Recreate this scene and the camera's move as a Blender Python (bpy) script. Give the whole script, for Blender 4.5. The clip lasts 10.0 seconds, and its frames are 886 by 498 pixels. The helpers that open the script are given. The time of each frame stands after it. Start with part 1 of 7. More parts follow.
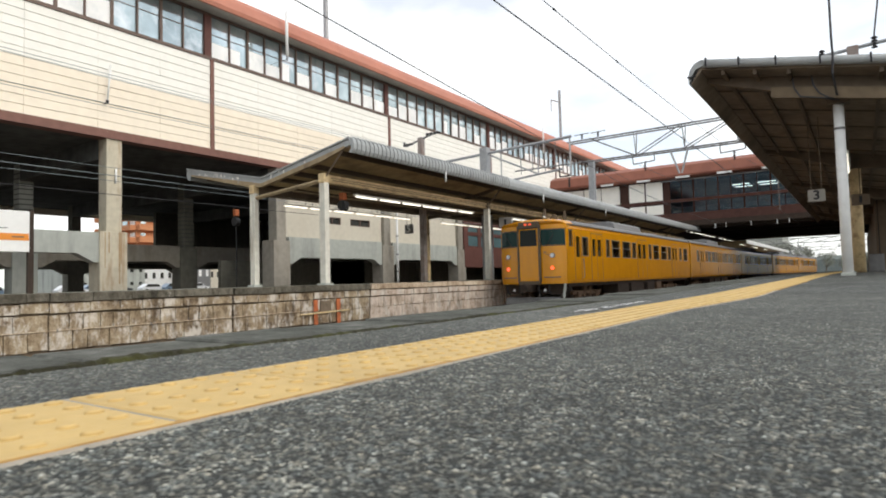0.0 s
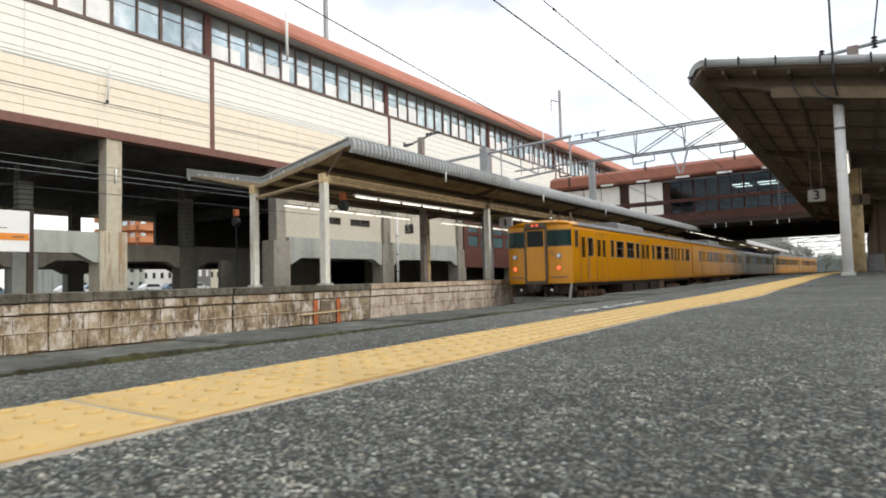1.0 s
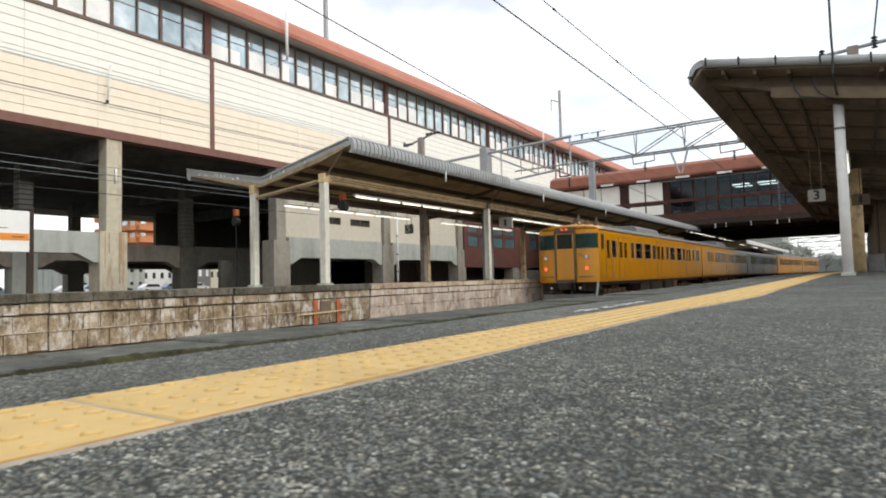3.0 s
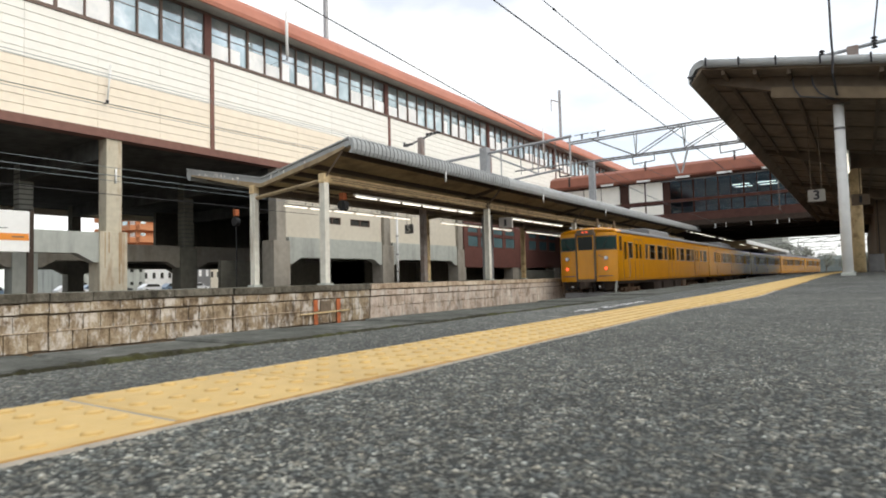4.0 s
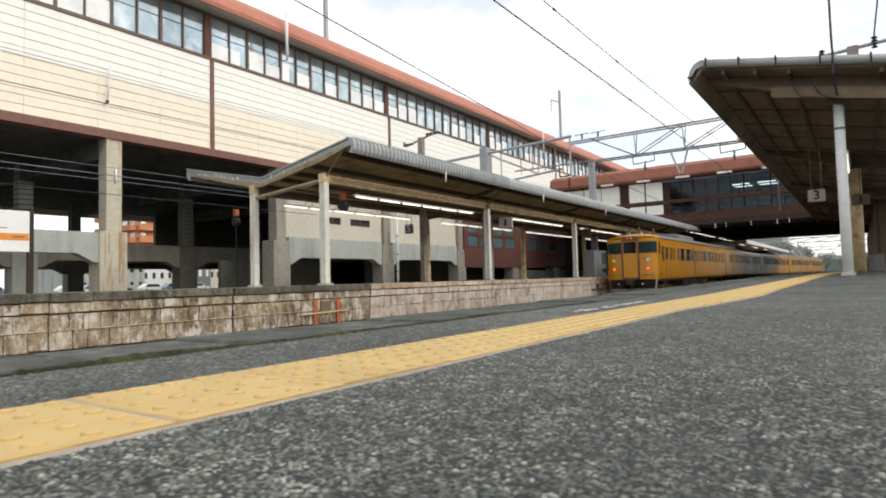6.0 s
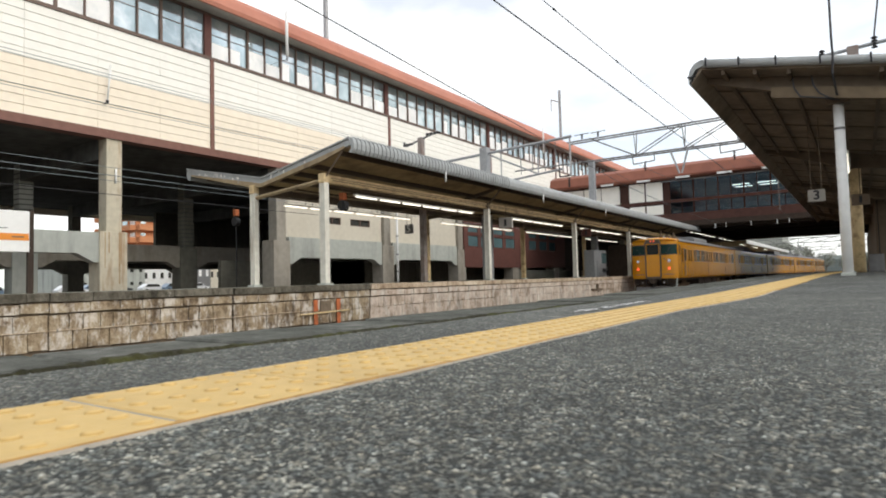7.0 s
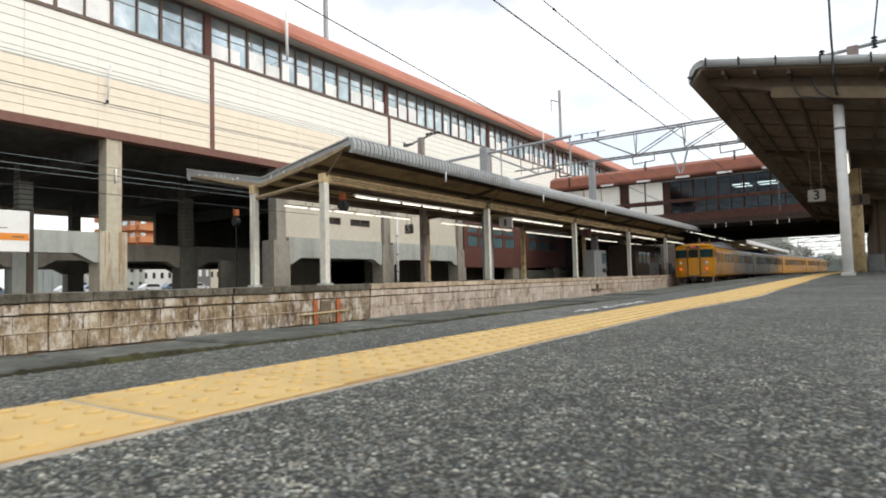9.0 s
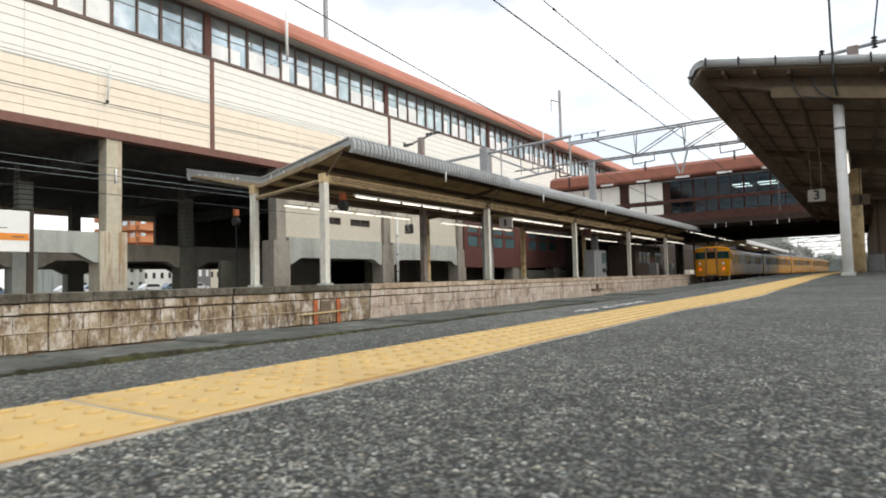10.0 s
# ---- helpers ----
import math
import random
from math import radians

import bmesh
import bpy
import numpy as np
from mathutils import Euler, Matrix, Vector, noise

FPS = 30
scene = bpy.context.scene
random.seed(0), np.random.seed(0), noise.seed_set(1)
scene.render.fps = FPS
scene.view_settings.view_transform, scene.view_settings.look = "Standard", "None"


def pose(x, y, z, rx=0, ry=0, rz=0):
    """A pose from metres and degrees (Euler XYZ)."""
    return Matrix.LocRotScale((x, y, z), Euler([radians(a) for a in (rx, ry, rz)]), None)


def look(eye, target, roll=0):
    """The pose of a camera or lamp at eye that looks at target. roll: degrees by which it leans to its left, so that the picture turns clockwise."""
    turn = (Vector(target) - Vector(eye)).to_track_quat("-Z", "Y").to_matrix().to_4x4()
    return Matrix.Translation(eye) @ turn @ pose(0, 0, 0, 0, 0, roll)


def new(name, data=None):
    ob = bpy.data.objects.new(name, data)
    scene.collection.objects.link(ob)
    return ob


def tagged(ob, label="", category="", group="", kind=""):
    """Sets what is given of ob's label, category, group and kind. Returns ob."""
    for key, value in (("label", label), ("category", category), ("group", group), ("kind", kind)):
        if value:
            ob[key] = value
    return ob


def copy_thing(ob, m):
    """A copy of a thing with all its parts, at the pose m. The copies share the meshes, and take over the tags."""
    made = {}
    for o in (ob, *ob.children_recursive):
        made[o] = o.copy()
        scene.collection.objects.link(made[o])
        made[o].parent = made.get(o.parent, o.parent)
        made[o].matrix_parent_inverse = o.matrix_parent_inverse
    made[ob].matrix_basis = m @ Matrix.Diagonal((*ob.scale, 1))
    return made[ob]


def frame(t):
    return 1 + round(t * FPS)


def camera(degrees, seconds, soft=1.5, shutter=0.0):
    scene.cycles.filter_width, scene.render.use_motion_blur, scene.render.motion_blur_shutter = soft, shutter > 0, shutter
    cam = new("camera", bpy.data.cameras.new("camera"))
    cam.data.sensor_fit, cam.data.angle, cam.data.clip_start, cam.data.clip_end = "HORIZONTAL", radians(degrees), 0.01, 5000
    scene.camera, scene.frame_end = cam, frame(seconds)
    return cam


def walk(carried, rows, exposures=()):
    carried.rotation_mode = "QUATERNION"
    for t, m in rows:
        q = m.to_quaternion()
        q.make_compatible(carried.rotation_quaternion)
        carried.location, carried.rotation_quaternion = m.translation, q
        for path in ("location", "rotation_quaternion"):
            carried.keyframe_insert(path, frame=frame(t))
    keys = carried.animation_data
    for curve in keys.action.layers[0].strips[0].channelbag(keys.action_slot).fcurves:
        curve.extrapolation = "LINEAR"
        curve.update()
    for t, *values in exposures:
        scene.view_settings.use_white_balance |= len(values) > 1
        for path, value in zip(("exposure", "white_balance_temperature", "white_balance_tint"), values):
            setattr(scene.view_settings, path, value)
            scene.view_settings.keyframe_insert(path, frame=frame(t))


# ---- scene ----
# The place: y runs along the tracks, x to the right across them, z up; z = 0 is the near platform at the lens.
EYE = (0.0, 0.0, 0.17)
cam = camera(72.35, 10.0, soft=1.9, shutter=0.4)
YAW, TILT, ROLL = 34.5416, 2.9487, 1.4965
STAND = Matrix.Translation(EYE) @ pose(0, 0, 0, 0, 0, YAW) @ pose(0, 0, 0, 90 + TILT, 0, 0) @ pose(0, 0, 0, 0, 0, -ROLL)
cam.data.dof.use_dof, cam.data.dof.focus_distance, cam.data.dof.aperture_fstop = True, 9.0, 12.0
walk(cam, [(0, STAND), (10, STAND)], exposures=[(0, -0.06), (10, -0.06)])


# ---- sky and sun: bright overcast with a few pale blue gaps ----
def make_world():
    w = bpy.data.worlds.new("overcast_sky")
    scene.world = w
    w.use_nodes = True
    nt = w.node_tree
    n, lk = nt.nodes, nt.links
    n.clear()
    out = n.new("ShaderNodeOutputWorld")
    bg = n.new("ShaderNodeBackground")
    sky = n.new("ShaderNodeTexSky")
    sky.sky_type, sky.sun_disc = "NISHITA", False
    sky.sun_elevation, sky.sun_rotation = radians(31), radians(86)
    scale = n.new("ShaderNodeVectorMath")
    scale.operation = "SCALE"
    scale.inputs["Scale"].default_value = 0.14
    lk.new(sky.outputs[0], scale.inputs[0])
    co = n.new("ShaderNodeTexCoord")
    mp = n.new("ShaderNodeMapping")
    mp.inputs["Scale"].default_value = (1, 1, 2.2)
    lk.new(co.outputs["Generated"], mp.inputs[0])
    no = n.new("ShaderNodeTexNoise")
    no.inputs["Scale"].default_value, no.inputs["Detail"].default_value = 3.1, 6
    lk.new(mp.outputs[0], no.inputs["Vector"])
    rp = n.new("ShaderNodeMapRange")
    rp.inputs["From Min"].default_value, rp.inputs["From Max"].default_value = 0.40, 0.60
    rp.inputs["To Min"].default_value, rp.inputs["To Max"].default_value = 0.55, 1.0
    lk.new(no.outputs["Fac"], rp.inputs["Value"])
    mix = n.new("ShaderNodeMix")
    mix.data_type = "RGBA"
    mix.inputs["B"].default_value = (1.08, 1.09, 1.09, 1)
    lk.new(rp.outputs[0], mix.inputs["Factor"])
    lk.new(scale.outputs[0], mix.inputs["A"])
    lk.new(mix.outputs["Result"], bg.inputs["Color"])
    bg.inputs["Strength"].default_value = 1.3
    lk.new(bg.outputs[0], out.inputs[0])


make_world()
sun_data = bpy.data.lights.new("sun", "SUN")
sun_data.energy, sun_data.angle, sun_data.color = 1.4, radians(25), (1.0, 0.94, 0.84)
sun = new("sun", sun_data)
sun.matrix_basis = look((60, 4, 36), (0, 0, 0))


# ---- materials ----
def mat(name, base, rough=0.7, metal=0.0, spread=0.12, grain=6.0, big=0.35, bump=0.15, bump_scale=None, dirt=None, dirt_amount=0.0,
        dirt_scale=1.2, streak=False, piece=0.0, spec=0.4, coat=0.0, stretch=(1, 1, 1)):
    """A surface with two scales of tone, stains of a second colour, fine relief and an even change from piece to piece."""
    m = bpy.data.materials.new(name)
    m.use_nodes = True
    nt = m.node_tree
    n, lk = nt.nodes, nt.links
    bsdf = n["Principled BSDF"]
    bsdf.inputs["Roughness"].default_value, bsdf.inputs["Metallic"].default_value = rough, metal
    bsdf.inputs["Specular IOR Level"].default_value = spec
    bsdf.inputs["Coat Weight"].default_value = coat
    co = n.new("ShaderNodeTexCoord")
    mp = n.new("ShaderNodeMapping")
    mp.inputs["Scale"].default_value = stretch
    geo = n.new("ShaderNodeNewGeometry")
    lk.new(geo.outputs["Position"] if not piece and not streak else co.outputs["Object"], mp.inputs[0])
    fine = n.new("ShaderNodeTexNoise")
    fine.inputs["Scale"].default_value, fine.inputs["Detail"].default_value = grain, 7
    wide = n.new("ShaderNodeTexNoise")
    wide.inputs["Scale"].default_value, wide.inputs["Detail"].default_value = big, 4
    lk.new(mp.outputs[0], fine.inputs["Vector"])
    lk.new(mp.outputs[0], wide.inputs["Vector"])
    add = n.new("ShaderNodeMath")
    add.operation = "MULTIPLY_ADD"
    lk.new(wide.outputs["Fac"], add.inputs[0])
    add.inputs[1].default_value = 0.8
    lk.new(fine.outputs["Fac"], add.inputs[2])
    last = add.outputs[0]
    if piece:
        oi = n.new("ShaderNodeObjectInfo")
        isl = n.new("ShaderNodeMath")
        isl.operation = "ADD"
        lk.new(oi.outputs["Random"], isl.inputs[0])
        lk.new(geo.outputs["Random Per Island"], isl.inputs[1])
        pm = n.new("ShaderNodeMath")
        pm.operation = "MULTIPLY_ADD"
        lk.new(isl.outputs[0], pm.inputs[0])
        pm.inputs[1].default_value = piece
        lk.new(last, pm.inputs[2])
        last = pm.outputs[0]
    rp = n.new("ShaderNodeMapRange")
    rp.inputs["From Min"].default_value, rp.inputs["From Max"].default_value = 0.45, 1.35 + piece
    rp.inputs["To Min"].default_value, rp.inputs["To Max"].default_value = 1 - spread * 1.6, 1 + spread * 1.6
    lk.new(last, rp.inputs["Value"])
    mul = n.new("ShaderNodeVectorMath")
    mul.operation = "SCALE"
    mul.inputs[0].default_value = base
    lk.new(rp.outputs[0], mul.inputs["Scale"])
    colour = mul.outputs[0]
    if dirt:
        dn = n.new("ShaderNodeTexNoise")
        dn.inputs["Scale"].default_value, dn.inputs["Detail"].default_value = dirt_scale, 8
        dn.inputs["Roughness"].default_value = 0.65
        dm = n.new("ShaderNodeMapping")
        dm.inputs["Scale"].default_value = (1, 1, 0.18) if streak else (1, 1, 1)
        dm.inputs["Location"].default_value = (3.7, 1.3, 5.1)
        lk.new(geo.outputs["Position"], dm.inputs[0])
        lk.new(dm.outputs[0], dn.inputs["Vector"])
        dr = n.new("ShaderNodeMapRange")
        dr.inputs["From Min"].default_value, dr.inputs["From Max"].default_value = 0.5, 0.72
        dr.inputs["To Max"].default_value = dirt_amount
        lk.new(dn.outputs["Fac"], dr.inputs["Value"])
        mx = n.new("ShaderNodeMix")
        mx.data_type = "RGBA"
        lk.new(dr.outputs[0], mx.inputs["Factor"])
        lk.new(colour, mx.inputs["A"])
        mx.inputs["B"].default_value = (*dirt, 1)
        colour = mx.outputs["Result"]
    lk.new(colour, bsdf.inputs["Base Color"])
    if bump:
        bn = n.new("ShaderNodeBump")
        bn.inputs["Strength"].default_value, bn.inputs["Distance"].default_value = bump, 0.01
        src = fine
        if bump_scale:
            src = n.new("ShaderNodeTexNoise")
            src.inputs["Scale"].default_value, src.inputs["Detail"].default_value = bump_scale, 5
            lk.new(mp.outputs[0], src.inputs["Vector"])
        lk.new(src.outputs["Fac"], bn.inputs["Height"])
        lk.new(bn.outputs[0], bsdf.inputs["Normal"])
    return m


def glass_mat(name, tint, rough=0.05, spec=0.6):
    """A dark pane that mirrors the sky."""
    m = mat(name, tint, rough=rough, spread=0.2, grain=0.6, big=0.15, bump=0.03, spec=spec)
    return m


def glow_mat(name, colour, strength):
    m = bpy.data.materials.new(name)
    m.use_nodes = True
    b = m.node_tree.nodes["Principled BSDF"]
    b.inputs["Base Color"].default_value = (*colour, 1)
    b.inputs["Emission Color"].default_value = (*colour, 1)
    b.inputs["Emission Strength"].default_value = strength
    return m


def stone_tint(n, lk, colour, place):
    """Warm and cool stones mixed, in spots of a few centimetres."""
    spots = n.new("ShaderNodeTexNoise")
    spots.inputs["Scale"].default_value, spots.inputs["Detail"].default_value = 70, 3
    lk.new(place, spots.inputs["Vector"])
    wide = n.new("ShaderNodeMapRange")
    wide.inputs["From Min"].default_value, wide.inputs["From Max"].default_value = 0.36, 0.64
    lk.new(spots.outputs["Fac"], wide.inputs["Value"])
    hue = n.new("ShaderNodeMix")
    hue.data_type = "RGBA"
    hue.inputs["A"].default_value, hue.inputs["B"].default_value = (0.93, 1.0, 1.03, 1), (1.08, 1.02, 0.91, 1)
    lk.new(wide.outputs[0], hue.inputs["Factor"])
    mul = n.new("ShaderNodeVectorMath")
    mul.operation = "MULTIPLY"
    lk.new(colour, mul.inputs[0])
    lk.new(hue.outputs["Result"], mul.inputs[1])
    return mul.outputs[0]


def asphalt_mat():
    """Worn asphalt: dark binder with pale and mid stones showing, each a few millimetres across."""
    m = bpy.data.materials.new("worn_asphalt")
    m.use_nodes = True
    nt = m.node_tree
    n, lk = nt.nodes, nt.links
    bsdf = n["Principled BSDF"]
    bsdf.inputs["Roughness"].default_value = 0.75
    bsdf.inputs["Specular IOR Level"].default_value = 0.35
    geo = n.new("ShaderNodeNewGeometry")
    vo = n.new("ShaderNodeTexVoronoi")
    vo.inputs["Scale"].default_value = 135
    lk.new(geo.outputs["Position"], vo.inputs["Vector"])
    vo2 = n.new("ShaderNodeTexVoronoi")
    vo2.inputs["Scale"].default_value = 60
    lk.new(geo.outputs["Position"], vo2.inputs["Vector"])
    wide = n.new("ShaderNodeTexNoise")
    wide.inputs["Scale"].default_value, wide.inputs["Detail"].default_value = 1.1, 7
    lk.new(geo.outputs["Position"], wide.inputs["Vector"])
    sep = n.new("ShaderNodeSeparateColor")
    lk.new(vo.outputs["Color"], sep.inputs[0])
    ramp = n.new("ShaderNodeValToRGB")
    e = ramp.color_ramp.elements
    e[0].position, e[0].color = 0.0, (0.022, 0.025, 0.027, 1)
    e[1].position, e[1].color = 1.0, (0.38, 0.39, 0.38, 1)
    for p, c in ((0.45, (0.056, 0.06, 0.057, 1)), (0.8, (0.108, 0.112, 0.104, 1)), (0.93, (0.175, 0.176, 0.16, 1))):
        k = e.new(p)
        k.color = c
    lk.new(sep.outputs[0], ramp.inputs[0])
    sep2 = n.new("ShaderNodeSeparateColor")
    lk.new(vo2.outputs["Color"], sep2.inputs[0])
    mr = n.new("ShaderNodeMapRange")
    mr.inputs["To Min"].default_value, mr.inputs["To Max"].default_value = 0.75, 1.3
    lk.new(sep2.outputs[1], mr.inputs["Value"])
    mw = n.new("ShaderNodeMapRange")
    mw.inputs["From Min"].default_value, mw.inputs["From Max"].default_value = 0.3, 0.7
    mw.inputs["To Min"].default_value, mw.inputs["To Max"].default_value = 0.74, 1.28
    lk.new(wide.outputs["Fac"], mw.inputs["Value"])
    mu = n.new("ShaderNodeMath")
    mu.operation = "MULTIPLY"
    lk.new(mr.outputs[0], mu.inputs[0])
    lk.new(mw.outputs[0], mu.inputs[1])
    sc = n.new("ShaderNodeVectorMath")
    sc.operation = "SCALE"
    lk.new(ramp.outputs[0], sc.inputs[0])
    lk.new(mu.outputs[0], sc.inputs["Scale"])
    lk.new(stone_tint(n, lk, sc.outputs[0], geo.outputs["Position"]), bsdf.inputs["Base Color"])
    bn = n.new("ShaderNodeBump")
    bn.inputs["Strength"].default_value, bn.inputs["Distance"].default_value = 0.7, 0.004
    lk.new(vo.outputs["Distance"], bn.inputs["Height"])
    bn.invert = True
    lk.new(bn.outputs[0], bsdf.inputs["Normal"])
    return m


ASPHALT = asphalt_mat()


def stone_tone_mat():
    """The same asphalt close up, where each stone is a bump of its own: the tone of each stone rides on the mesh."""
    m = bpy.data.materials.new("open_asphalt_stones")
    m.use_nodes = True
    nt = m.node_tree
    n, lk = nt.nodes, nt.links
    bsdf = n["Principled BSDF"]
    bsdf.inputs["Roughness"].default_value = 0.7
    bsdf.inputs["Specular IOR Level"].default_value = 0.35
    at = n.new("ShaderNodeAttribute")
    at.attribute_name = "stone_tone"
    ramp = n.new("ShaderNodeValToRGB")
    e = ramp.color_ramp.elements
    e[0].position, e[0].color = 0.0, (0.014, 0.0145, 0.0135, 1)
    e[1].position, e[1].color = 1.0, (0.38, 0.38, 0.345, 1)
    for p, c in ((0.25, (0.033, 0.035, 0.032, 1)), (0.55, (0.09, 0.094, 0.087, 1)), (0.82, (0.18, 0.18, 0.163, 1)), (0.94, (0.29, 0.283, 0.245, 1))):
        k = e.new(p)
        k.color = c
    lk.new(at.outputs["Fac"], ramp.inputs[0])
    geo = n.new("ShaderNodeNewGeometry")
    wide = n.new("ShaderNodeTexNoise")
    wide.inputs["Scale"].default_value, wide.inputs["Detail"].default_value = 1.1, 7
    lk.new(geo.outputs["Position"], wide.inputs["Vector"])
    mw = n.new("ShaderNodeMapRange")
    mw.inputs["From Min"].default_value, mw.inputs["From Max"].default_value = 0.3, 0.7
    mw.inputs["To Min"].default_value, mw.inputs["To Max"].default_value = 0.74, 1.28
    lk.new(wide.outputs["Fac"], mw.inputs["Value"])
    sc = n.new("ShaderNodeVectorMath")
    sc.operation = "SCALE"
    lk.new(ramp.outputs[0], sc.inputs[0])
    lk.new(mw.outputs[0], sc.inputs["Scale"])
    lk.new(stone_tint(n, lk, sc.outputs[0], geo.outputs["Position"]), bsdf.inputs["Base Color"])
    fine = n.new("ShaderNodeTexNoise")
    fine.inputs["Scale"].default_value, fine.inputs["Detail"].default_value = 700, 3
    lk.new(geo.outputs["Position"], fine.inputs["Vector"])
    bn = n.new("ShaderNodeBump")
    bn.inputs["Strength"].default_value, bn.inputs["Distance"].default_value = 0.4, 0.001
    lk.new(fine.outputs["Fac"], bn.inputs["Height"])
    lk.new(bn.outputs[0], bsdf.inputs["Normal"])
    return m


STONES = stone_tone_mat()
TACTILE = mat("yellow_tactile_tile", (0.60, 0.42, 0.165), rough=0.6, spread=0.14, grain=9, big=1.5, bump=0.2, bump_scale=90,
              dirt=(0.33, 0.22, 0.10), dirt_amount=0.35, dirt_scale=5, piece=0.12)
TAPE = mat("grey_joint_mortar", (0.35, 0.315, 0.26), spread=0.2, grain=30, dirt=(0.2, 0.17, 0.13), dirt_amount=0.5, dirt_scale=8)
MOSS = mat("moss_in_joint", (0.03, 0.028, 0.014), rough=1, spread=0.5, grain=30, big=3, bump=0.8, bump_scale=120,
           dirt=(0.085, 0.092, 0.014), dirt_amount=0.95, dirt_scale=3.4)


def stone_mat(name, tones, white, rough_scale=3.2, stains=0.0):
    """Old stone: tones from dark to pale by a broken noise, streaks running down, and white lime bloom."""
    m = bpy.data.materials.new(name)
    m.use_nodes = True
    nt = m.node_tree
    n, lk = nt.nodes, nt.links
    bsdf = n["Principled BSDF"]
    bsdf.inputs["Roughness"].default_value = 0.92
    bsdf.inputs["Specular IOR Level"].default_value = 0.2
    geo = n.new("ShaderNodeNewGeometry")
    oi = n.new("ShaderNodeObjectInfo")
    def noise_of(scale, stretch, detail=8, rough=0.62):
        mp = n.new("ShaderNodeMapping")
        mp.inputs["Scale"].default_value = stretch
        lk.new(geo.outputs["Position"], mp.inputs[0])
        t = n.new("ShaderNodeTexNoise")
        t.inputs["Scale"].default_value, t.inputs["Detail"].default_value, t.inputs["Roughness"].default_value = scale, detail, rough
        lk.new(mp.outputs[0], t.inputs["Vector"])
        return t.outputs["Fac"]
    broken = noise_of(rough_scale, (1, 1, 1))
    streaks = noise_of(3.4, (1, 1, 0.16), 6)
    wide = noise_of(0.45, (1, 1, 1), 3)
    def add(a, b, k):
        q = n.new("ShaderNodeMath")
        q.operation = "MULTIPLY_ADD"
        lk.new(b, q.inputs[0])
        q.inputs[1].default_value = k
        lk.new(a, q.inputs[2])
        return q.outputs[0]
    rnd = n.new("ShaderNodeMath")
    rnd.operation = "ADD"
    lk.new(oi.outputs["Random"], rnd.inputs[0])
    lk.new(geo.outputs["Random Per Island"], rnd.inputs[1])
    fine = noise_of(rough_scale * 4.2, (1, 1, 0.8), 8, 0.7)
    total = add(add(add(add(broken, fine, 0.7), streaks, 0.85), wide, 0.7), rnd.outputs[0], 0.12)
    mr = n.new("ShaderNodeMapRange")
    mr.inputs["From Min"].default_value, mr.inputs["From Max"].default_value = 1.40, 2.12
    lk.new(total, mr.inputs["Value"])
    ramp = n.new("ShaderNodeValToRGB")
    e = ramp.color_ramp.elements
    e[0].position, e[0].color = 0.0, (*tones[0], 1)
    e[1].position, e[1].color = 1.0, (*tones[-1], 1)
    for i, c in enumerate(tones[1:-1]):
        k = e.new((i + 1) / (len(tones) - 1))
        k.color = (*c, 1)
    lk.new(mr.outputs[0], ramp.inputs[0])
    lime = noise_of(3.0, (1, 1, 0.5), 10, 0.72)
    lr = n.new("ShaderNodeMapRange")
    lr.inputs["From Min"].default_value, lr.inputs["From Max"].default_value, lr.inputs["To Max"].default_value = white, white + 0.09, 0.85
    lk.new(lime, lr.inputs["Value"])
    mx = n.new("ShaderNodeMix")
    mx.data_type = "RGBA"
    lk.new(lr.outputs[0], mx.inputs["Factor"])
    lk.new(ramp.outputs[0], mx.inputs["A"])
    mx.inputs["B"].default_value = (0.66, 0.61, 0.54, 1)
    stain = n.new("ShaderNodeMapRange")
    stain.inputs["From Min"].default_value, stain.inputs["From Max"].default_value, stain.inputs["To Max"].default_value = 0.53, 0.66, stains
    lk.new(noise_of(2.1, (1, 1, 0.45), 9, 0.66), stain.inputs["Value"])
    sx = n.new("ShaderNodeMix")
    sx.data_type = "RGBA"
    lk.new(stain.outputs[0], sx.inputs["Factor"])
    lk.new(mx.outputs["Result"], sx.inputs["A"])
    sx.inputs["B"].default_value = (0.075, 0.05, 0.03, 1)
    lk.new(sx.outputs["Result"], bsdf.inputs["Base Color"])
    bn = n.new("ShaderNodeBump")
    bn.inputs["Strength"].default_value, bn.inputs["Distance"].default_value = 0.8, 0.03
    lk.new(noise_of(14, (1, 1, 1), 6), bn.inputs["Height"])
    lk.new(bn.outputs[0], bsdf.inputs["Normal"])
    return m


STONE = stone_mat("stained_sandstone", ((0.055, 0.04, 0.025), (0.165, 0.12, 0.076), (0.285, 0.215, 0.138), (0.40, 0.32, 0.215), (0.6, 0.525, 0.41)), 0.495, 5.5, 0.85)
STONE_PINK = stone_mat("pinkish_stone", ((0.2, 0.14, 0.1), (0.46, 0.36, 0.275), (0.62, 0.51, 0.42), (0.70, 0.61, 0.51), (0.78, 0.72, 0.63)), 0.52, 4.5, 0.45)
COPING = stone_mat("grey_coping_concrete", ((0.022, 0.024, 0.018), (0.055, 0.058, 0.048), (0.085, 0.088, 0.076), (0.12, 0.122, 0.108), (0.2, 0.2, 0.18)), 0.66, 6.0)
# Darker dome flanks: grime, plus the domes' shading put into the colour.
DOME_SHADE_DIRT = mat("grimy_dome_flank", (0.50, 0.335, 0.12), rough=0.8, spread=0.2, grain=40, big=2, bump=0.2)
COPE_EDGE = mat("dirty_tile_edge", (0.40, 0.24, 0.08), rough=0.8, spread=0.3, grain=25, big=2, bump=0.3, dirt=(0.2, 0.13, 0.06), dirt_amount=0.7, dirt_scale=7)
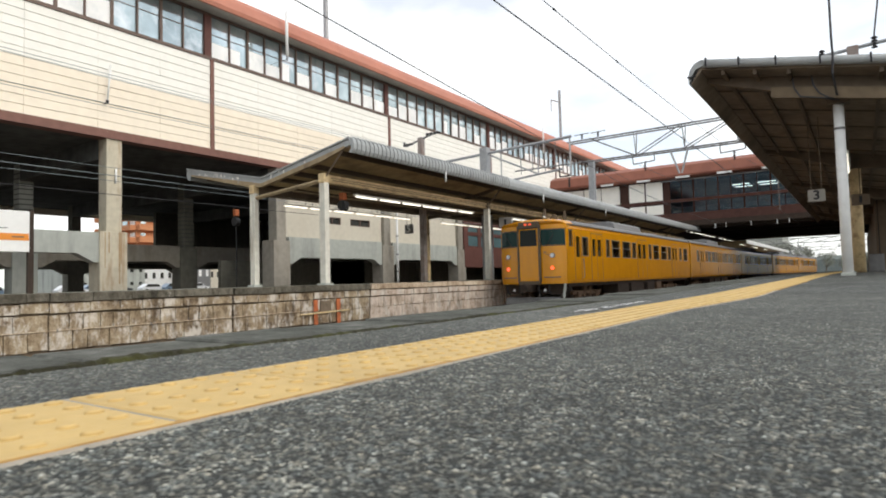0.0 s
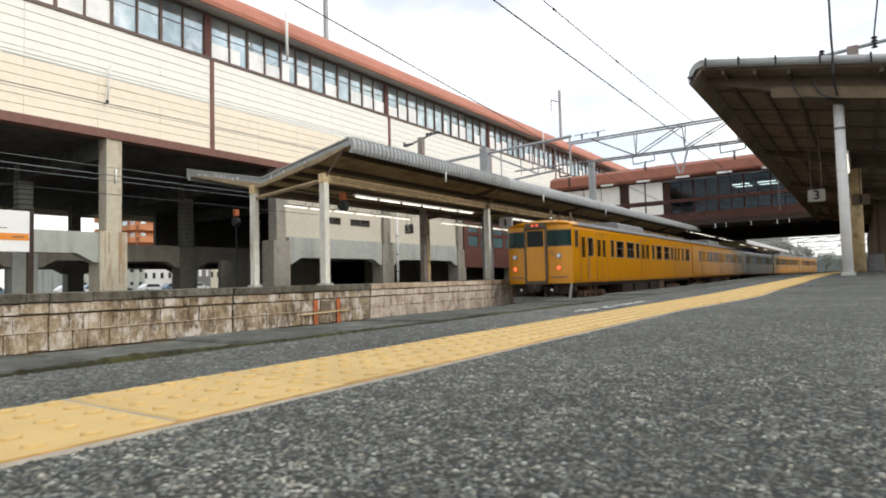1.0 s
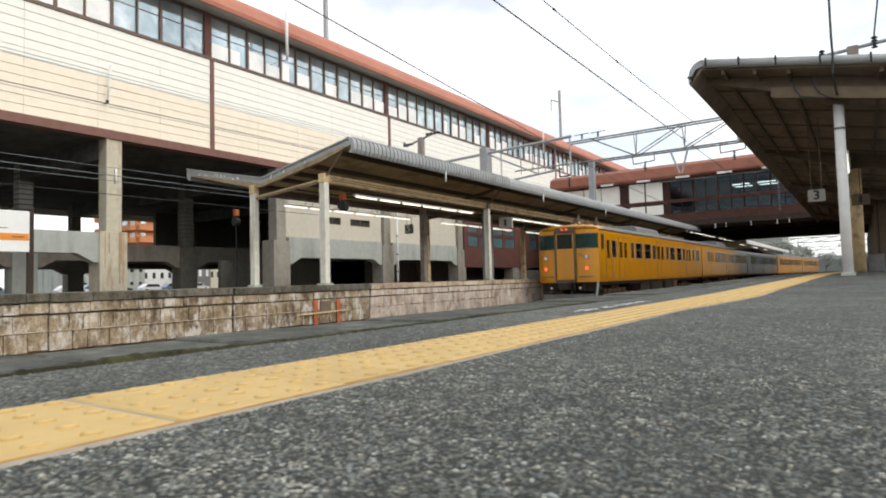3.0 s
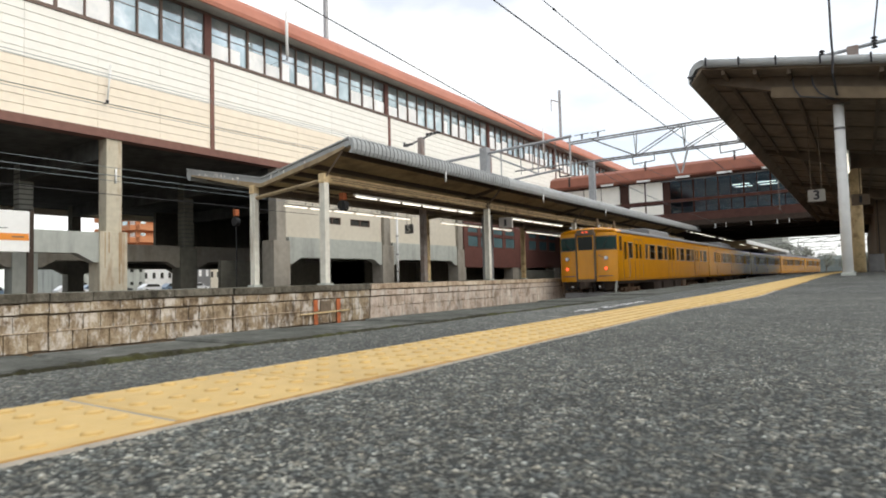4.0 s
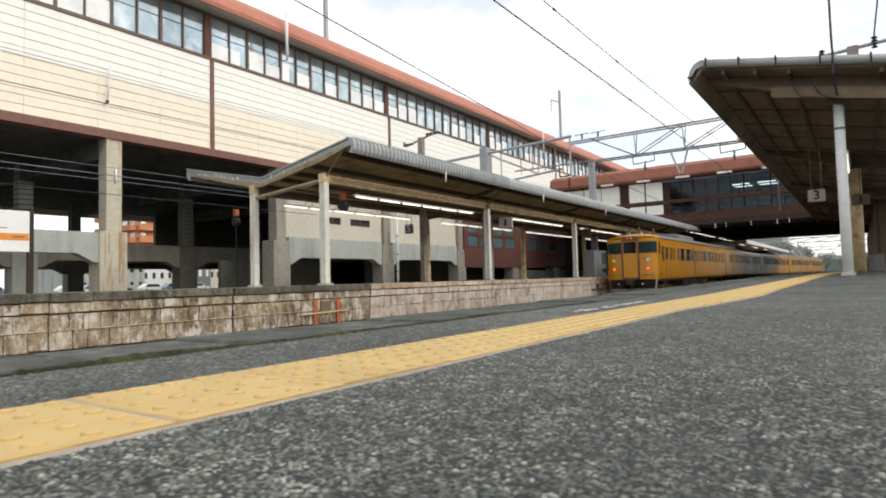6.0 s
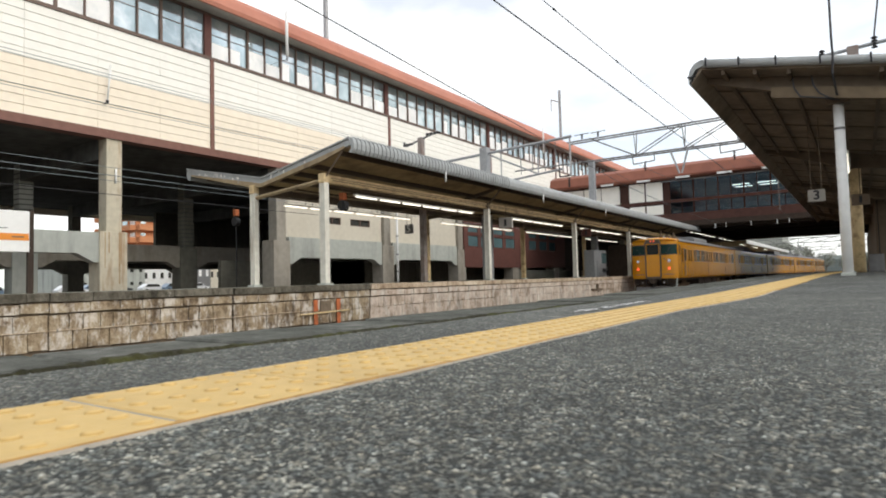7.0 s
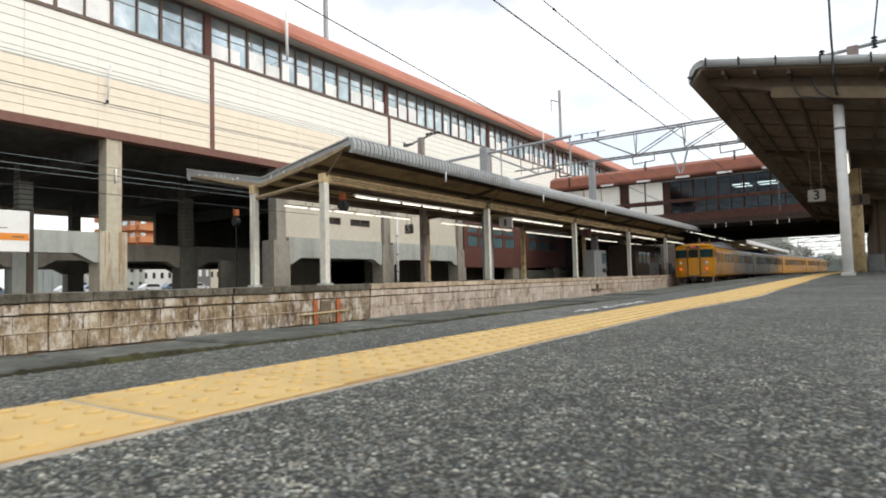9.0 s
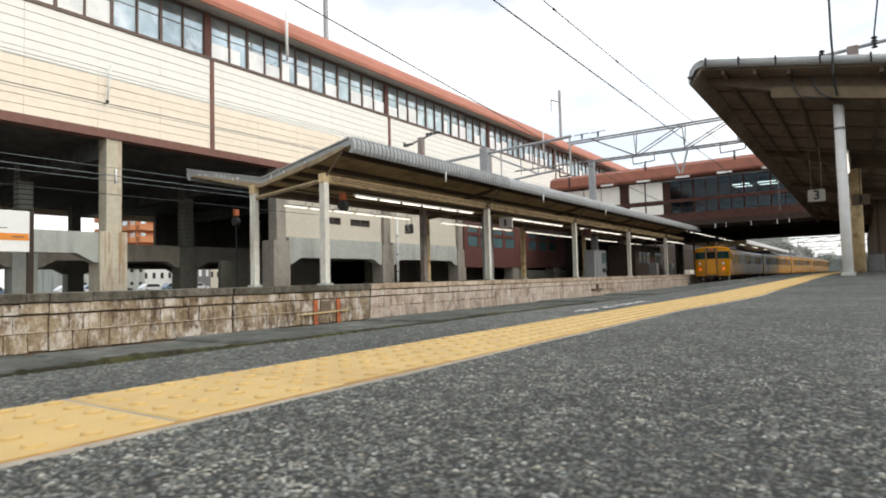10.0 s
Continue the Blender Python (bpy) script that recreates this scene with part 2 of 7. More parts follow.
LIME = mat("white_efflorescence", (0.78, 0.75, 0.7), rough=1, spread=0.2, grain=20, bump=0.4)
OLD_CONCRETE = stone_mat("weathered_concrete_coping", ((0.03, 0.027, 0.02), (0.08, 0.072, 0.054), (0.145, 0.13, 0.102), (0.22, 0.2, 0.16)), 0.64, 5.0)
PALE_COPING = stone_mat("pale_coping", ((0.2, 0.13, 0.08), (0.44, 0.33, 0.23), (0.6, 0.49, 0.36), (0.7, 0.62, 0.5)), 0.62)
JOINT = mat("dark_wall_joint", (0.17, 0.13, 0.09), rough=1, spread=0.35, grain=9, bump=0.4)
RUST = mat("orange_rusty_paint", (0.46, 0.13, 0.045), rough=0.8, spread=0.3, grain=14, bump=0.3, dirt=(0.17, 0.08, 0.045), dirt_amount=0.85, dirt_scale=5)
BALLAST = mat("brown_ballast", (0.13, 0.10, 0.08), rough=1, spread=0.5, grain=16, big=0.5, bump=1.0, bump_scale=18)
STEEL = mat("rail_steel", (0.3, 0.27, 0.24), rough=0.4, metal=0.8, spread=0.2, grain=20)
CONCRETE = mat("viaduct_concrete", (0.52, 0.47, 0.36), rough=0.9, spread=0.14, grain=3, big=0.3, bump=0.2, bump_scale=14,
               dirt=(0.24, 0.17, 0.11), dirt_amount=0.6, dirt_scale=1.1, streak=True)
# Concrete with shade put into a darker base; the streaks are stains.
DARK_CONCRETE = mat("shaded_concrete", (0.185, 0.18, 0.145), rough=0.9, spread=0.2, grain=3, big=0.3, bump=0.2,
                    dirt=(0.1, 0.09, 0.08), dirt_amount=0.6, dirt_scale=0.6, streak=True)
# Shade under the deck put into a dark colour; form bands share it.
SHADE_CONCRETE = mat("soot_darkened_concrete", (0.125, 0.13, 0.125), rough=0.95, spread=0.3, grain=2, big=0.3, bump=0.2, spec=0.15,
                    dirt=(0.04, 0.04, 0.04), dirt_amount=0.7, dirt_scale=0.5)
RUST_WASH = mat("brown_rust_wash", (0.36, 0.235, 0.125), rough=0.9, spread=0.3, grain=7, bump=0.1, dirt=(0.42, 0.36, 0.26), dirt_amount=0.9, dirt_scale=3)
CONCRETE_GREY = mat("grey_stained_concrete", (0.31, 0.285, 0.24), rough=0.9, spread=0.16, grain=3, big=0.3, bump=0.2, bump_scale=14,
                    dirt=(0.15, 0.12, 0.09), dirt_amount=0.65, dirt_scale=1.1, streak=True)
CONCRETE_RUST = mat("rust_streaked_concrete", (0.55, 0.50, 0.385), rough=0.9, spread=0.14, grain=3, big=0.3, bump=0.2, bump_scale=14,
                    dirt=(0.3, 0.17, 0.08), dirt_amount=0.75, dirt_scale=2.4, streak=True)
PALE_CONCRETE = mat("pale_grey_concrete", (0.42, 0.44, 0.40), rough=0.85, spread=0.1, grain=3, big=0.25, bump=0.15,
                    dirt=(0.2, 0.2, 0.19), dirt_amount=0.7, dirt_scale=0.8, streak=True)
CREAM_WALL = mat("cream_rendered_wall", (0.58, 0.535, 0.44), rough=0.8, spread=0.07, grain=3, big=0.2, bump=0.1,
                 dirt=(0.5, 0.44, 0.34), dirt_amount=0.35, dirt_scale=0.7, streak=True)
CLAD_WHITE = mat("white_siding", (0.88, 0.86, 0.79), rough=0.55, spread=0.05, grain=2, big=0.12, bump=0.04, piece=0.05)
CLAD_CREAM = mat("cream_siding", (0.86, 0.765, 0.62), rough=0.55, spread=0.06, grain=2, big=0.12, bump=0.04, piece=0.05)
# Roof red taken darker for the bridge's shaded face; the blotches are wear.
BRIDGE_RED = mat("weathered_red_roof", (0.30, 0.112, 0.072), rough=0.6, spread=0.14, grain=1.2, big=0.2, bump=0.05, dirt=(0.22, 0.08, 0.06), dirt_amount=0.5, dirt_scale=0.6)
RED_TRIM = mat("red_brown_steel_trim", (0.19, 0.088, 0.066), rough=0.6, spread=0.15, grain=3, bump=0.08)
ROOF_RED = mat("faded_red_metal_roof", (0.47, 0.185, 0.12), rough=0.55, spread=0.1, grain=1.2, big=0.2, bump=0.05,
               dirt=(0.36, 0.13, 0.09), dirt_amount=0.4, dirt_scale=0.5)
RUST_RED_WALL = mat("red_brown_wall", (0.115, 0.045, 0.035), rough=0.7, spread=0.15, grain=4, bump=0.1)
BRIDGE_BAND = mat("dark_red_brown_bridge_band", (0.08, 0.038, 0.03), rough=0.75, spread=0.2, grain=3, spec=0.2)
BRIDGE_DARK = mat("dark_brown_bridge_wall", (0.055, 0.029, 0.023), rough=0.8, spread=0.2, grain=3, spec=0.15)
BROWN_FRAME = mat("brown_window_frame", (0.13, 0.085, 0.065), rough=0.5, spread=0.15, grain=6)
SOFFIT = mat("grey_soffit", (0.42, 0.39, 0.35), rough=0.8, spread=0.1, grain=2)
# The white dirt colour paints cloud reflections over the mirroring pane.
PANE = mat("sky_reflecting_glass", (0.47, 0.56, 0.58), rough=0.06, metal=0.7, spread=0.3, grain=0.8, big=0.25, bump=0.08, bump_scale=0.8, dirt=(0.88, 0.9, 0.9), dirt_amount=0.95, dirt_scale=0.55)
# Pale sheet colour standing for bright sky reflected in the glass.
SKY_GLARE = mat("bright_white_screen", (0.92, 0.92, 0.9), rough=0.25, spread=0.1, grain=0.7, big=0.2, bump=0.0, dirt=(0.6, 0.64, 0.66), dirt_amount=0.6, dirt_scale=0.9, spec=0.6)
PANE_DARK = glass_mat("dark_grey_glass", (0.05, 0.05, 0.045), rough=0.05, spec=0.5)
PANE_TEAL = glass_mat("teal_glass", (0.085, 0.14, 0.15), rough=0.08)
GALV = mat("galvanised_steel", (0.33, 0.34, 0.35), rough=0.5, metal=0.35, spread=0.14, grain=8, bump=0.05)
GALV_DARK = mat("dull_grey_steel", (0.2, 0.2, 0.2), rough=0.6, metal=0.3, spread=0.2, grain=8, bump=0.05)
ROOF_SHEET = mat("grey_roof_sheet", (0.37, 0.385, 0.385), rough=0.5, metal=0.1, spread=0.12, grain=4, bump=0.05,
                 dirt=(0.24, 0.24, 0.23), dirt_amount=0.6, dirt_scale=1.5)
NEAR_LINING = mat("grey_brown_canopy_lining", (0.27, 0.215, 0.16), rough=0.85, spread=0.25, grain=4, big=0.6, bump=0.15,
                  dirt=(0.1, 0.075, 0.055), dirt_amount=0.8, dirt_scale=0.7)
CANOPY_UNDER = mat("brown_canopy_lining", (0.44, 0.32, 0.17), rough=0.85, spread=0.2, grain=4, big=0.6, bump=0.15,
                   dirt=(0.085, 0.062, 0.042), dirt_amount=0.7, dirt_scale=0.7)
CREAM_STEEL = mat("cream_painted_steel", (0.64, 0.49, 0.27), rough=0.6, spread=0.16, grain=6, bump=0.12,
                  dirt=(0.15, 0.065, 0.03), dirt_amount=0.95, dirt_scale=3.2)
WHITE_STEEL = mat("white_painted_steel", (0.76, 0.765, 0.75), rough=0.5, spread=0.07, grain=5, bump=0.05,
                  dirt=(0.42, 0.36, 0.28), dirt_amount=0.5, dirt_scale=1.5)
DARK_PURLIN = mat("dark_brown_purlin", (0.085, 0.06, 0.038), rough=0.75, spread=0.25, grain=5, bump=0.05)
TAN_STEEL = mat("dirty_tan_steel", (0.33, 0.25, 0.15), rough=0.7, spread=0.2, grain=6, bump=0.08, dirt=(0.13, 0.085, 0.05), dirt_amount=0.8, dirt_scale=2.5)
WEATHERED = mat("weathered_pole_paint", (0.3, 0.26, 0.24), rough=0.7, metal=0.2, spread=0.2, grain=5, dirt=(0.2, 0.09, 0.05), dirt_amount=0.7, dirt_scale=1.5)
PURLIN = mat("dull_tan_purlin", (0.17, 0.125, 0.075), rough=0.7, spread=0.2, grain=5, bump=0.05)
BROWN_STEEL = mat("brown_painted_steel", (0.14, 0.102, 0.068), rough=0.6, spread=0.2, grain=5, bump=0.05)
WIRE = mat("dark_wire", (0.05, 0.05, 0.055), rough=0.6, metal=0.4, spread=0.1, grain=10, bump=0)
BLACK = mat("black_rubber", (0.02, 0.02, 0.022), rough=0.7, spread=0.2, grain=8)
TRAIN_YELLOW = mat("deep_yellow_train_paint", (0.62, 0.262, 0.003), rough=0.2, spread=0.06, grain=2, big=0.4, bump=0.02,
                   dirt=(0.36, 0.15, 0.01), dirt_amount=0.3, dirt_scale=1.4, streak=True, spec=0.5)
TRAIN_ROOF = mat("grey_train_roof", (0.2, 0.2, 0.2), rough=0.7, spread=0.15, grain=4, dirt=(0.1, 0.09, 0.08), dirt_amount=0.5)
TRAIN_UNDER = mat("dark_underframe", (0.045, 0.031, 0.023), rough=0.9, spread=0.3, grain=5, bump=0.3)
TRAIN_GREY = mat("grey_gangway_rubber", (0.115, 0.085, 0.055), rough=0.8, spread=0.2, grain=8)
TUBE = glow_mat("fluorescent_tube", (1.0, 0.93, 0.79), 1.8)
TAIL = glow_mat("red_tail_lamp", (1.0, 0.09, 0.03), 2.6)
DEST = glow_mat("red_destination_letters", (1.0, 0.12, 0.04), 0.8)
WHITE_PAINT = mat("white_enamel", (0.8, 0.8, 0.78), rough=0.35, spread=0.04, grain=6)
INK = mat("black_ink", (0.02, 0.02, 0.025), rough=0.5, spread=0.05, grain=6)
ORANGE = mat("orange_band", (0.75, 0.26, 0.03), rough=0.4, spread=0.06, grain=6)


# ---- mesh helpers ----
def box(bm, x0, x1, y0, y1, z0, z1):
    v = [bm.verts.new(p) for p in ((x0, y0, z0), (x1, y0, z0), (x1, y1, z0), (x0, y1, z0), (x0, y0, z1), (x1, y0, z1), (x1, y1, z1), (x0, y1, z1))]
    for f in ((3, 2, 1, 0), (4, 5, 6, 7), (0, 1, 5, 4), (1, 2, 6, 5), (2, 3, 7, 6), (3, 0, 4, 7)):
        bm.faces.new([v[i] for i in f])
    return bm


def prism(bm, profile, a, b, axis="y"):
    """A closed outline, swept from a to b along an axis. The outline is given in the other two axes, in their order."""
    def at(u, w, s):
        return {"x": (s, u, w), "y": (u, s, w), "z": (u, w, s)}[axis]
    lo = [bm.verts.new(at(u, w, a)) for u, w in profile]
    hi = [bm.verts.new(at(u, w, b)) for u, w in profile]
    k = len(profile)
    faces = [bm.faces.new(lo), bm.faces.new(hi)]
    for i in range(k):
        faces.append(bm.faces.new((lo[i], lo[(i + 1) % k], hi[(i + 1) % k], hi[i])))
    bmesh.ops.recalc_face_normals(bm, faces=faces)
    return bm


def rod(bm, a, b, r, sides=8, r2=None):
    a, b = Vector(a), Vector(b)
    q = (b - a).to_track_quat("Z", "Y")
    rings = []
    for c, rr in ((a, r), (b, r if r2 is None else r2)):
        rings.append([bm.verts.new(c + q @ Vector((rr * math.cos(6.28319 * i / sides), rr * math.sin(6.28319 * i / sides), 0))) for i in range(sides)])
    for i in range(sides):
        bm.faces.new((rings[0][i], rings[0][(i + 1) % sides], rings[1][(i + 1) % sides], rings[1][i]))
    bm.faces.new(rings[0][::-1])
    bm.faces.new(rings[1])
    return bm


def bar(bm, a, b, w, d=None):
    """A square-section bar from a to b."""
    return rod(bm, a, b, w * 0.7071, 4, None)


def insulator(bm, a, b, n=4, r=0.07):
    """A ribbed insulator from a to b, turned as one body."""
    a, b = Vector(a), Vector(b)
    q = (b - a).to_track_quat("Z", "Y")
    rings = []
    for i in range(n):
        for u, rr in ((0.0, 0.4), (0.1, 1.0), (0.45, 0.85), (0.7, 0.4)):
            c = a.lerp(b, (i + u) / n)
            rings.append([bm.verts.new(c + q @ Vector((rr * r * math.cos(k * 0.7854), rr * r * math.sin(k * 0.7854), 0))) for k in range(8)])
    for lo, hi in zip(rings, rings[1:]):
        for k in range(8):
            bm.faces.new((lo[k], lo[(k + 1) % 8], hi[(k + 1) % 8], hi[k]))
    bm.faces.new(rings[0][::-1])
    bm.faces.new(rings[-1])


def link(name, bm, material, bevel=0.0, smooth=False):
    if bevel:
        bmesh.ops.bevel(bm, geom=list(bm.edges), offset=bevel, segments=2, affect="EDGES", profile=0.6)
    me = bpy.data.meshes.new(name)
    bm.to_mesh(me)
    bm.free()
    me.materials.append(material)
    if smooth:
        for p in me.polygons:
            p.use_smooth = True
    return new(name, me)


def part(name, bm, material, parent, label="", bevel=0.0, smooth=False):
    ob = link(name, bm, material, bevel, smooth)
    ob.parent = parent
    return tagged(ob, label)


def piece(name, me, parent, m):
    """Another object on a shared mesh."""
    ob = new(name, me)
    ob.parent = parent
    ob.matrix_basis = m
    return ob


def thing(name, label, category, at=(0, 0, 0), group="", kind=""):
    ob = new(name)
    ob.empty_display_size = 0.2
    ob.location = at
    return tagged(ob, label, category, group, kind)


def setting(name, bm, material, label="", category="", bevel=0.0):
    return tagged(link(name, bm, material, bevel), label, category, "", "structure")


B = bmesh.new


# ---- near platform ----
EDGE, COPE, S0, S1 = -1.92, -1.44, -0.995, -0.692


def rise(y):
    """The near platform climbs gently away from the lens."""
    return min(max(0.0, y - 5) * 0.0055, 0.07)


def strip_sheet(bm, x0, x1, ys, dz=0.0):
    rows = [[bm.verts.new((x, y, rise(y) + dz)) for x in (x0, x1)] for y in ys]
    for a, b in zip(rows, rows[1:]):
        bm.faces.new((a[0], a[1], b[1], b[0]))


YS = sorted(set(list([-12, 0, 2, 4, 6, 10, 14, 19.7, 40, 80, 150, 260]) + [5.0, 17.73]))


def near_platform():
    bm = B()
    strip_sheet(bm, COPE + 0.03, 9.0, YS)
    plat = setting("platform_near", bm, ASPHALT, "worn grey asphalt platform surface with pale stones", "platform")
    bm = B()
    prism(bm, [(EDGE + 0.02, -1.3), (EDGE + 0.02, -0.16), (COPE + 0.02, -0.16), (COPE + 0.02, -0.05), (9.0, -0.05), (9.0, -1.3)], -12, 260)
    part("platform_body", bm, DARK_CONCRETE, plat, "concrete platform body under the surface")
    bm = B()
    rng = random.Random(3)
    rows = []
    y = -4.0
    while y < 4.5:
        tuft = math.exp(-((y - 0.78) / 0.16) ** 2)
        w = 0.008 + 0.012 * noise.noise((y * 2.7, 0, 0)) + rng.uniform(0, 0.009) + 0.007 * tuft
        hh = 0.004 + 0.009 * max(0.0, noise.noise((y * 2.3, 4, 0))) + rng.uniform(0, 0.005) + 0.007 * tuft
        c = COPE + 0.012
        rows.append([bm.verts.new(p) for p in ((c - 0.016, y, rise(y) - 0.012), (c - w * 0.6, y, rise(y) + hh), (c + w * 0.7, y, rise(y) + hh * rng.uniform(0.6, 1.2)), (c + w + 0.005, y, rise(y) - 0.002))])
        y += 0.014 if y < 3 else 0.25
    for a, b in zip(rows, rows[1:]):
        for k in range(3):
            bm.faces.new((a[k], a[k + 1], b[k + 1], b[k]))
    part("moss_joint", bm, MOSS, plat, "mossy joint along the coping slabs")
    return plat


PLATFORM = near_platform()


def coping_slabs():
    bm = B()
    box(bm, EDGE, COPE - 0.012, 0, 0.446, -0.15, 0.0)
    bmesh.ops.bevel(bm, geom=list(bm.edges), offset=0.007, segments=1, affect="EDGES")
    me = bpy.data.meshes.new("coping_slab")
    bm.to_mesh(me)
    bm.free()
    me.materials.append(COPING)
    y = -11.231
    for i in range(200):
        piece("coping_slab", me, PLATFORM, pose(random.uniform(-0.006, 0.004), y, rise(y) + random.uniform(-0.001, 0.001), -0.75 * max(0.0, 1 - max(y, 0) / 2.2) if y < 5 else 0.315 if y < 17.7 else 0, random.uniform(-0.2, 0.2), random.uniform(-0.5, 0.5)))
        y += 0.46
    bm = B()
    while y < 250:
        box(bm, EDGE, COPE - 0.012, y, y + 0.535, -0.15, rise(y))
        y += 0.543
    tagged(part("coping_row", bm, COPING, PLATFORM, "far row of grey coping slabs"), kind="stuff")


def stone_field(name, x0, x1, y0, y1, dx, dy, seed):
    """A patch of open asphalt: small stones bedded side by side, with larger pale ones standing out."""
    rng = np.random.default_rng(seed)
    xs, ys = np.arange(x0, x1 + dx / 2, dx), np.arange(y0, y1 + dy / 2, dy)
    X, Y = np.meshgrid(xs, ys)
    px, py = X + 50.0, Y + 50.0
    def cells(size, salt):
        best = np.full(X.shape, 9.0)
        tone = np.zeros(X.shape)
        cx, cy = np.floor(px / size), np.floor(py / size)
        for i in (-1, 0, 1):
            for j in (-1, 0, 1):
                gx, gy = cx + i, cy + j
                a = np.modf(np.abs(np.sin(gx * 12.9898 + gy * 78.233 + salt) * 43758.5453))[0]
                b = np.modf(np.abs(np.sin(gx * 39.346 + gy * 11.135 + salt) * 24634.6345))[0]
                c = np.modf(np.abs(np.sin(gx * 73.156 + gy * 52.235 + salt) * 35342.1234))[0]
                d = np.hypot(px / size - gx - a, py / size - gy - b)
                near = d < best
                best = np.where(near, d, best)
                tone = np.where(near, c, tone)
        return best, tone
    d1, t1 = cells(0.0040, 1.0)
    d2, t2 = cells(0.0078, 7.0)
    small = np.clip(1.15 - (d1 / 0.72) ** 2, 0, 0.8) * 0.0019 * (0.15 + t1)
    big = np.clip(1 - (d2 / 0.52) ** 2, 0, 1) * np.where(t2 > 0.74, 0.0026, 0.0)
    Z = np.maximum(small, big) - 0.0008
    sway = 0.0012 * np.sin(px * 5.1 + 1.3 * np.sin(py * 3.7)) * np.sin(py * 4.3 + 0.8)
    base = 0.0
    tone = np.where(big > small, 0.3 + (t2 - 0.72) / 0.28 * 0.66, t1 ** 1.25 * 0.9)
    tone = tone * (0.35 + 0.65 * np.clip(np.maximum(small / 0.0016, big / 0.0024) * 1.6, 0, 1))
    for size, amount in ((0.016, 0.24), (0.06, 0.09), (0.3, 0.05)):
        gw, gh = int((x1 - x0) / size) + 3, int((y1 - y0) / size) + 3
        g = rng.uniform(-1, 1, (gh, gw))
        fx, fy = (X - x0) / size, (Y - y0) / size
        ix, iy = np.minimum(fx.astype(int), gw - 2), np.minimum(fy.astype(int), gh - 2)
        u, v = fx - ix, fy - iy
        u, v = u * u * (3 - 2 * u), v * v * (3 - 2 * v)
        blot = (g[iy, ix] * (1 - u) + g[iy, ix + 1] * u) * (1 - v) + (g[iy + 1, ix] * (1 - u) + g[iy + 1, ix + 1] * u) * v
        tone = tone * (1 + amount * blot)
    tone = np.clip(tone, 0, 1)
    co = np.stack([X, Y, base + Z + sway + 0.0016], -1).reshape(-1, 3)
    ny, nx = X.shape
    idx = np.arange(nx * ny).reshape(ny, nx)
    quads = np.stack([idx[:-1, :-1], idx[:-1, 1:], idx[1:, 1:], idx[1:, :-1]], -1).reshape(-1, 4)
    me = bpy.data.meshes.new(name)
    me.vertices.add(len(co))
    me.vertices.foreach_set("co", co.astype(np.float32).ravel())
    me.loops.add(quads.size)
    me.loops.foreach_set("vertex_index", quads.astype(np.int32).ravel())
    me.polygons.add(len(quads))
    me.polygons.foreach_set("loop_start", np.arange(0, quads.size, 4, dtype=np.int32))
    me.update(calc_edges=True)
    attr = me.attributes.new("stone_tone", "FLOAT", "POINT")
    attr.data.foreach_set("value", tone.astype(np.float32).ravel())
    me.materials.append(STONES)
    for p in me.polygons:
        p.use_smooth = True
    ob = new(name, me)
    ob.parent = PLATFORM
    return tagged(ob, "rough open asphalt with bedded stones", kind="stuff")


def stone_fields():
    stone_field("asphalt_stones", S1 + 0.009, 0.1, 0.1, 1.1, 0.0012, 0.0012, 1)
    stone_field("asphalt_stones", S1 + 0.009, 0.12, 1.1, 2.3, 0.0021, 0.0021, 2)
    stone_field("asphalt_stones", S1 + 0.009, 0.25, 2.3, 5.0, 0.0042, 0.0042, 3)
    stone_field("asphalt_stones", COPE + 0.03, S0 - 0.01, 0.0, 1.6, 0.0028, 0.0028, 4)
    stone_field("asphalt_stones", COPE + 0.03, S0 - 0.01, 1.6, 4.2, 0.005, 0.005, 5)


def pebbles():
    """A few loose pale pebbles on the asphalt."""
    rng = random.Random(11)
    bm = B()
    for i in range(90):
        y = 0.35 + 2.6 * rng.random() ** 1.6
        x = rng.uniform(S1 + 0.03, 0.12)
        r = rng.uniform(0.0011, 0.0025)
        geom = bmesh.ops.create_icosphere(bm, subdivisions=1, radius=r, matrix=Matrix.Translation((x, y, rise(y) + r * 0.7)))
        for v in geom["verts"]:
            v.co += Vector((rng.uniform(-1, 1), rng.uniform(-1, 1), rng.uniform(-1.2, 0.3))) * r * 0.25
    tagged(part("pebbles", bm, PALE_CONCRETE, PLATFORM, "loose pale pebbles"), kind="stuff")


def wide(y):
    """The tiles farther on are of a wider sort, laid a little unevenly."""
    if y < 2.9:
        return 1.0
    return min(1.0 + (y - 2.9) * 0.22, 1.33) if y < 4.7 else 1.25 + 0.04 * math.sin(y * 0.9) + 0.115 * math.exp((4.7 - y) / 1.6)


def edge(y):
    return S0 + (S1 - S0) * wide(y)


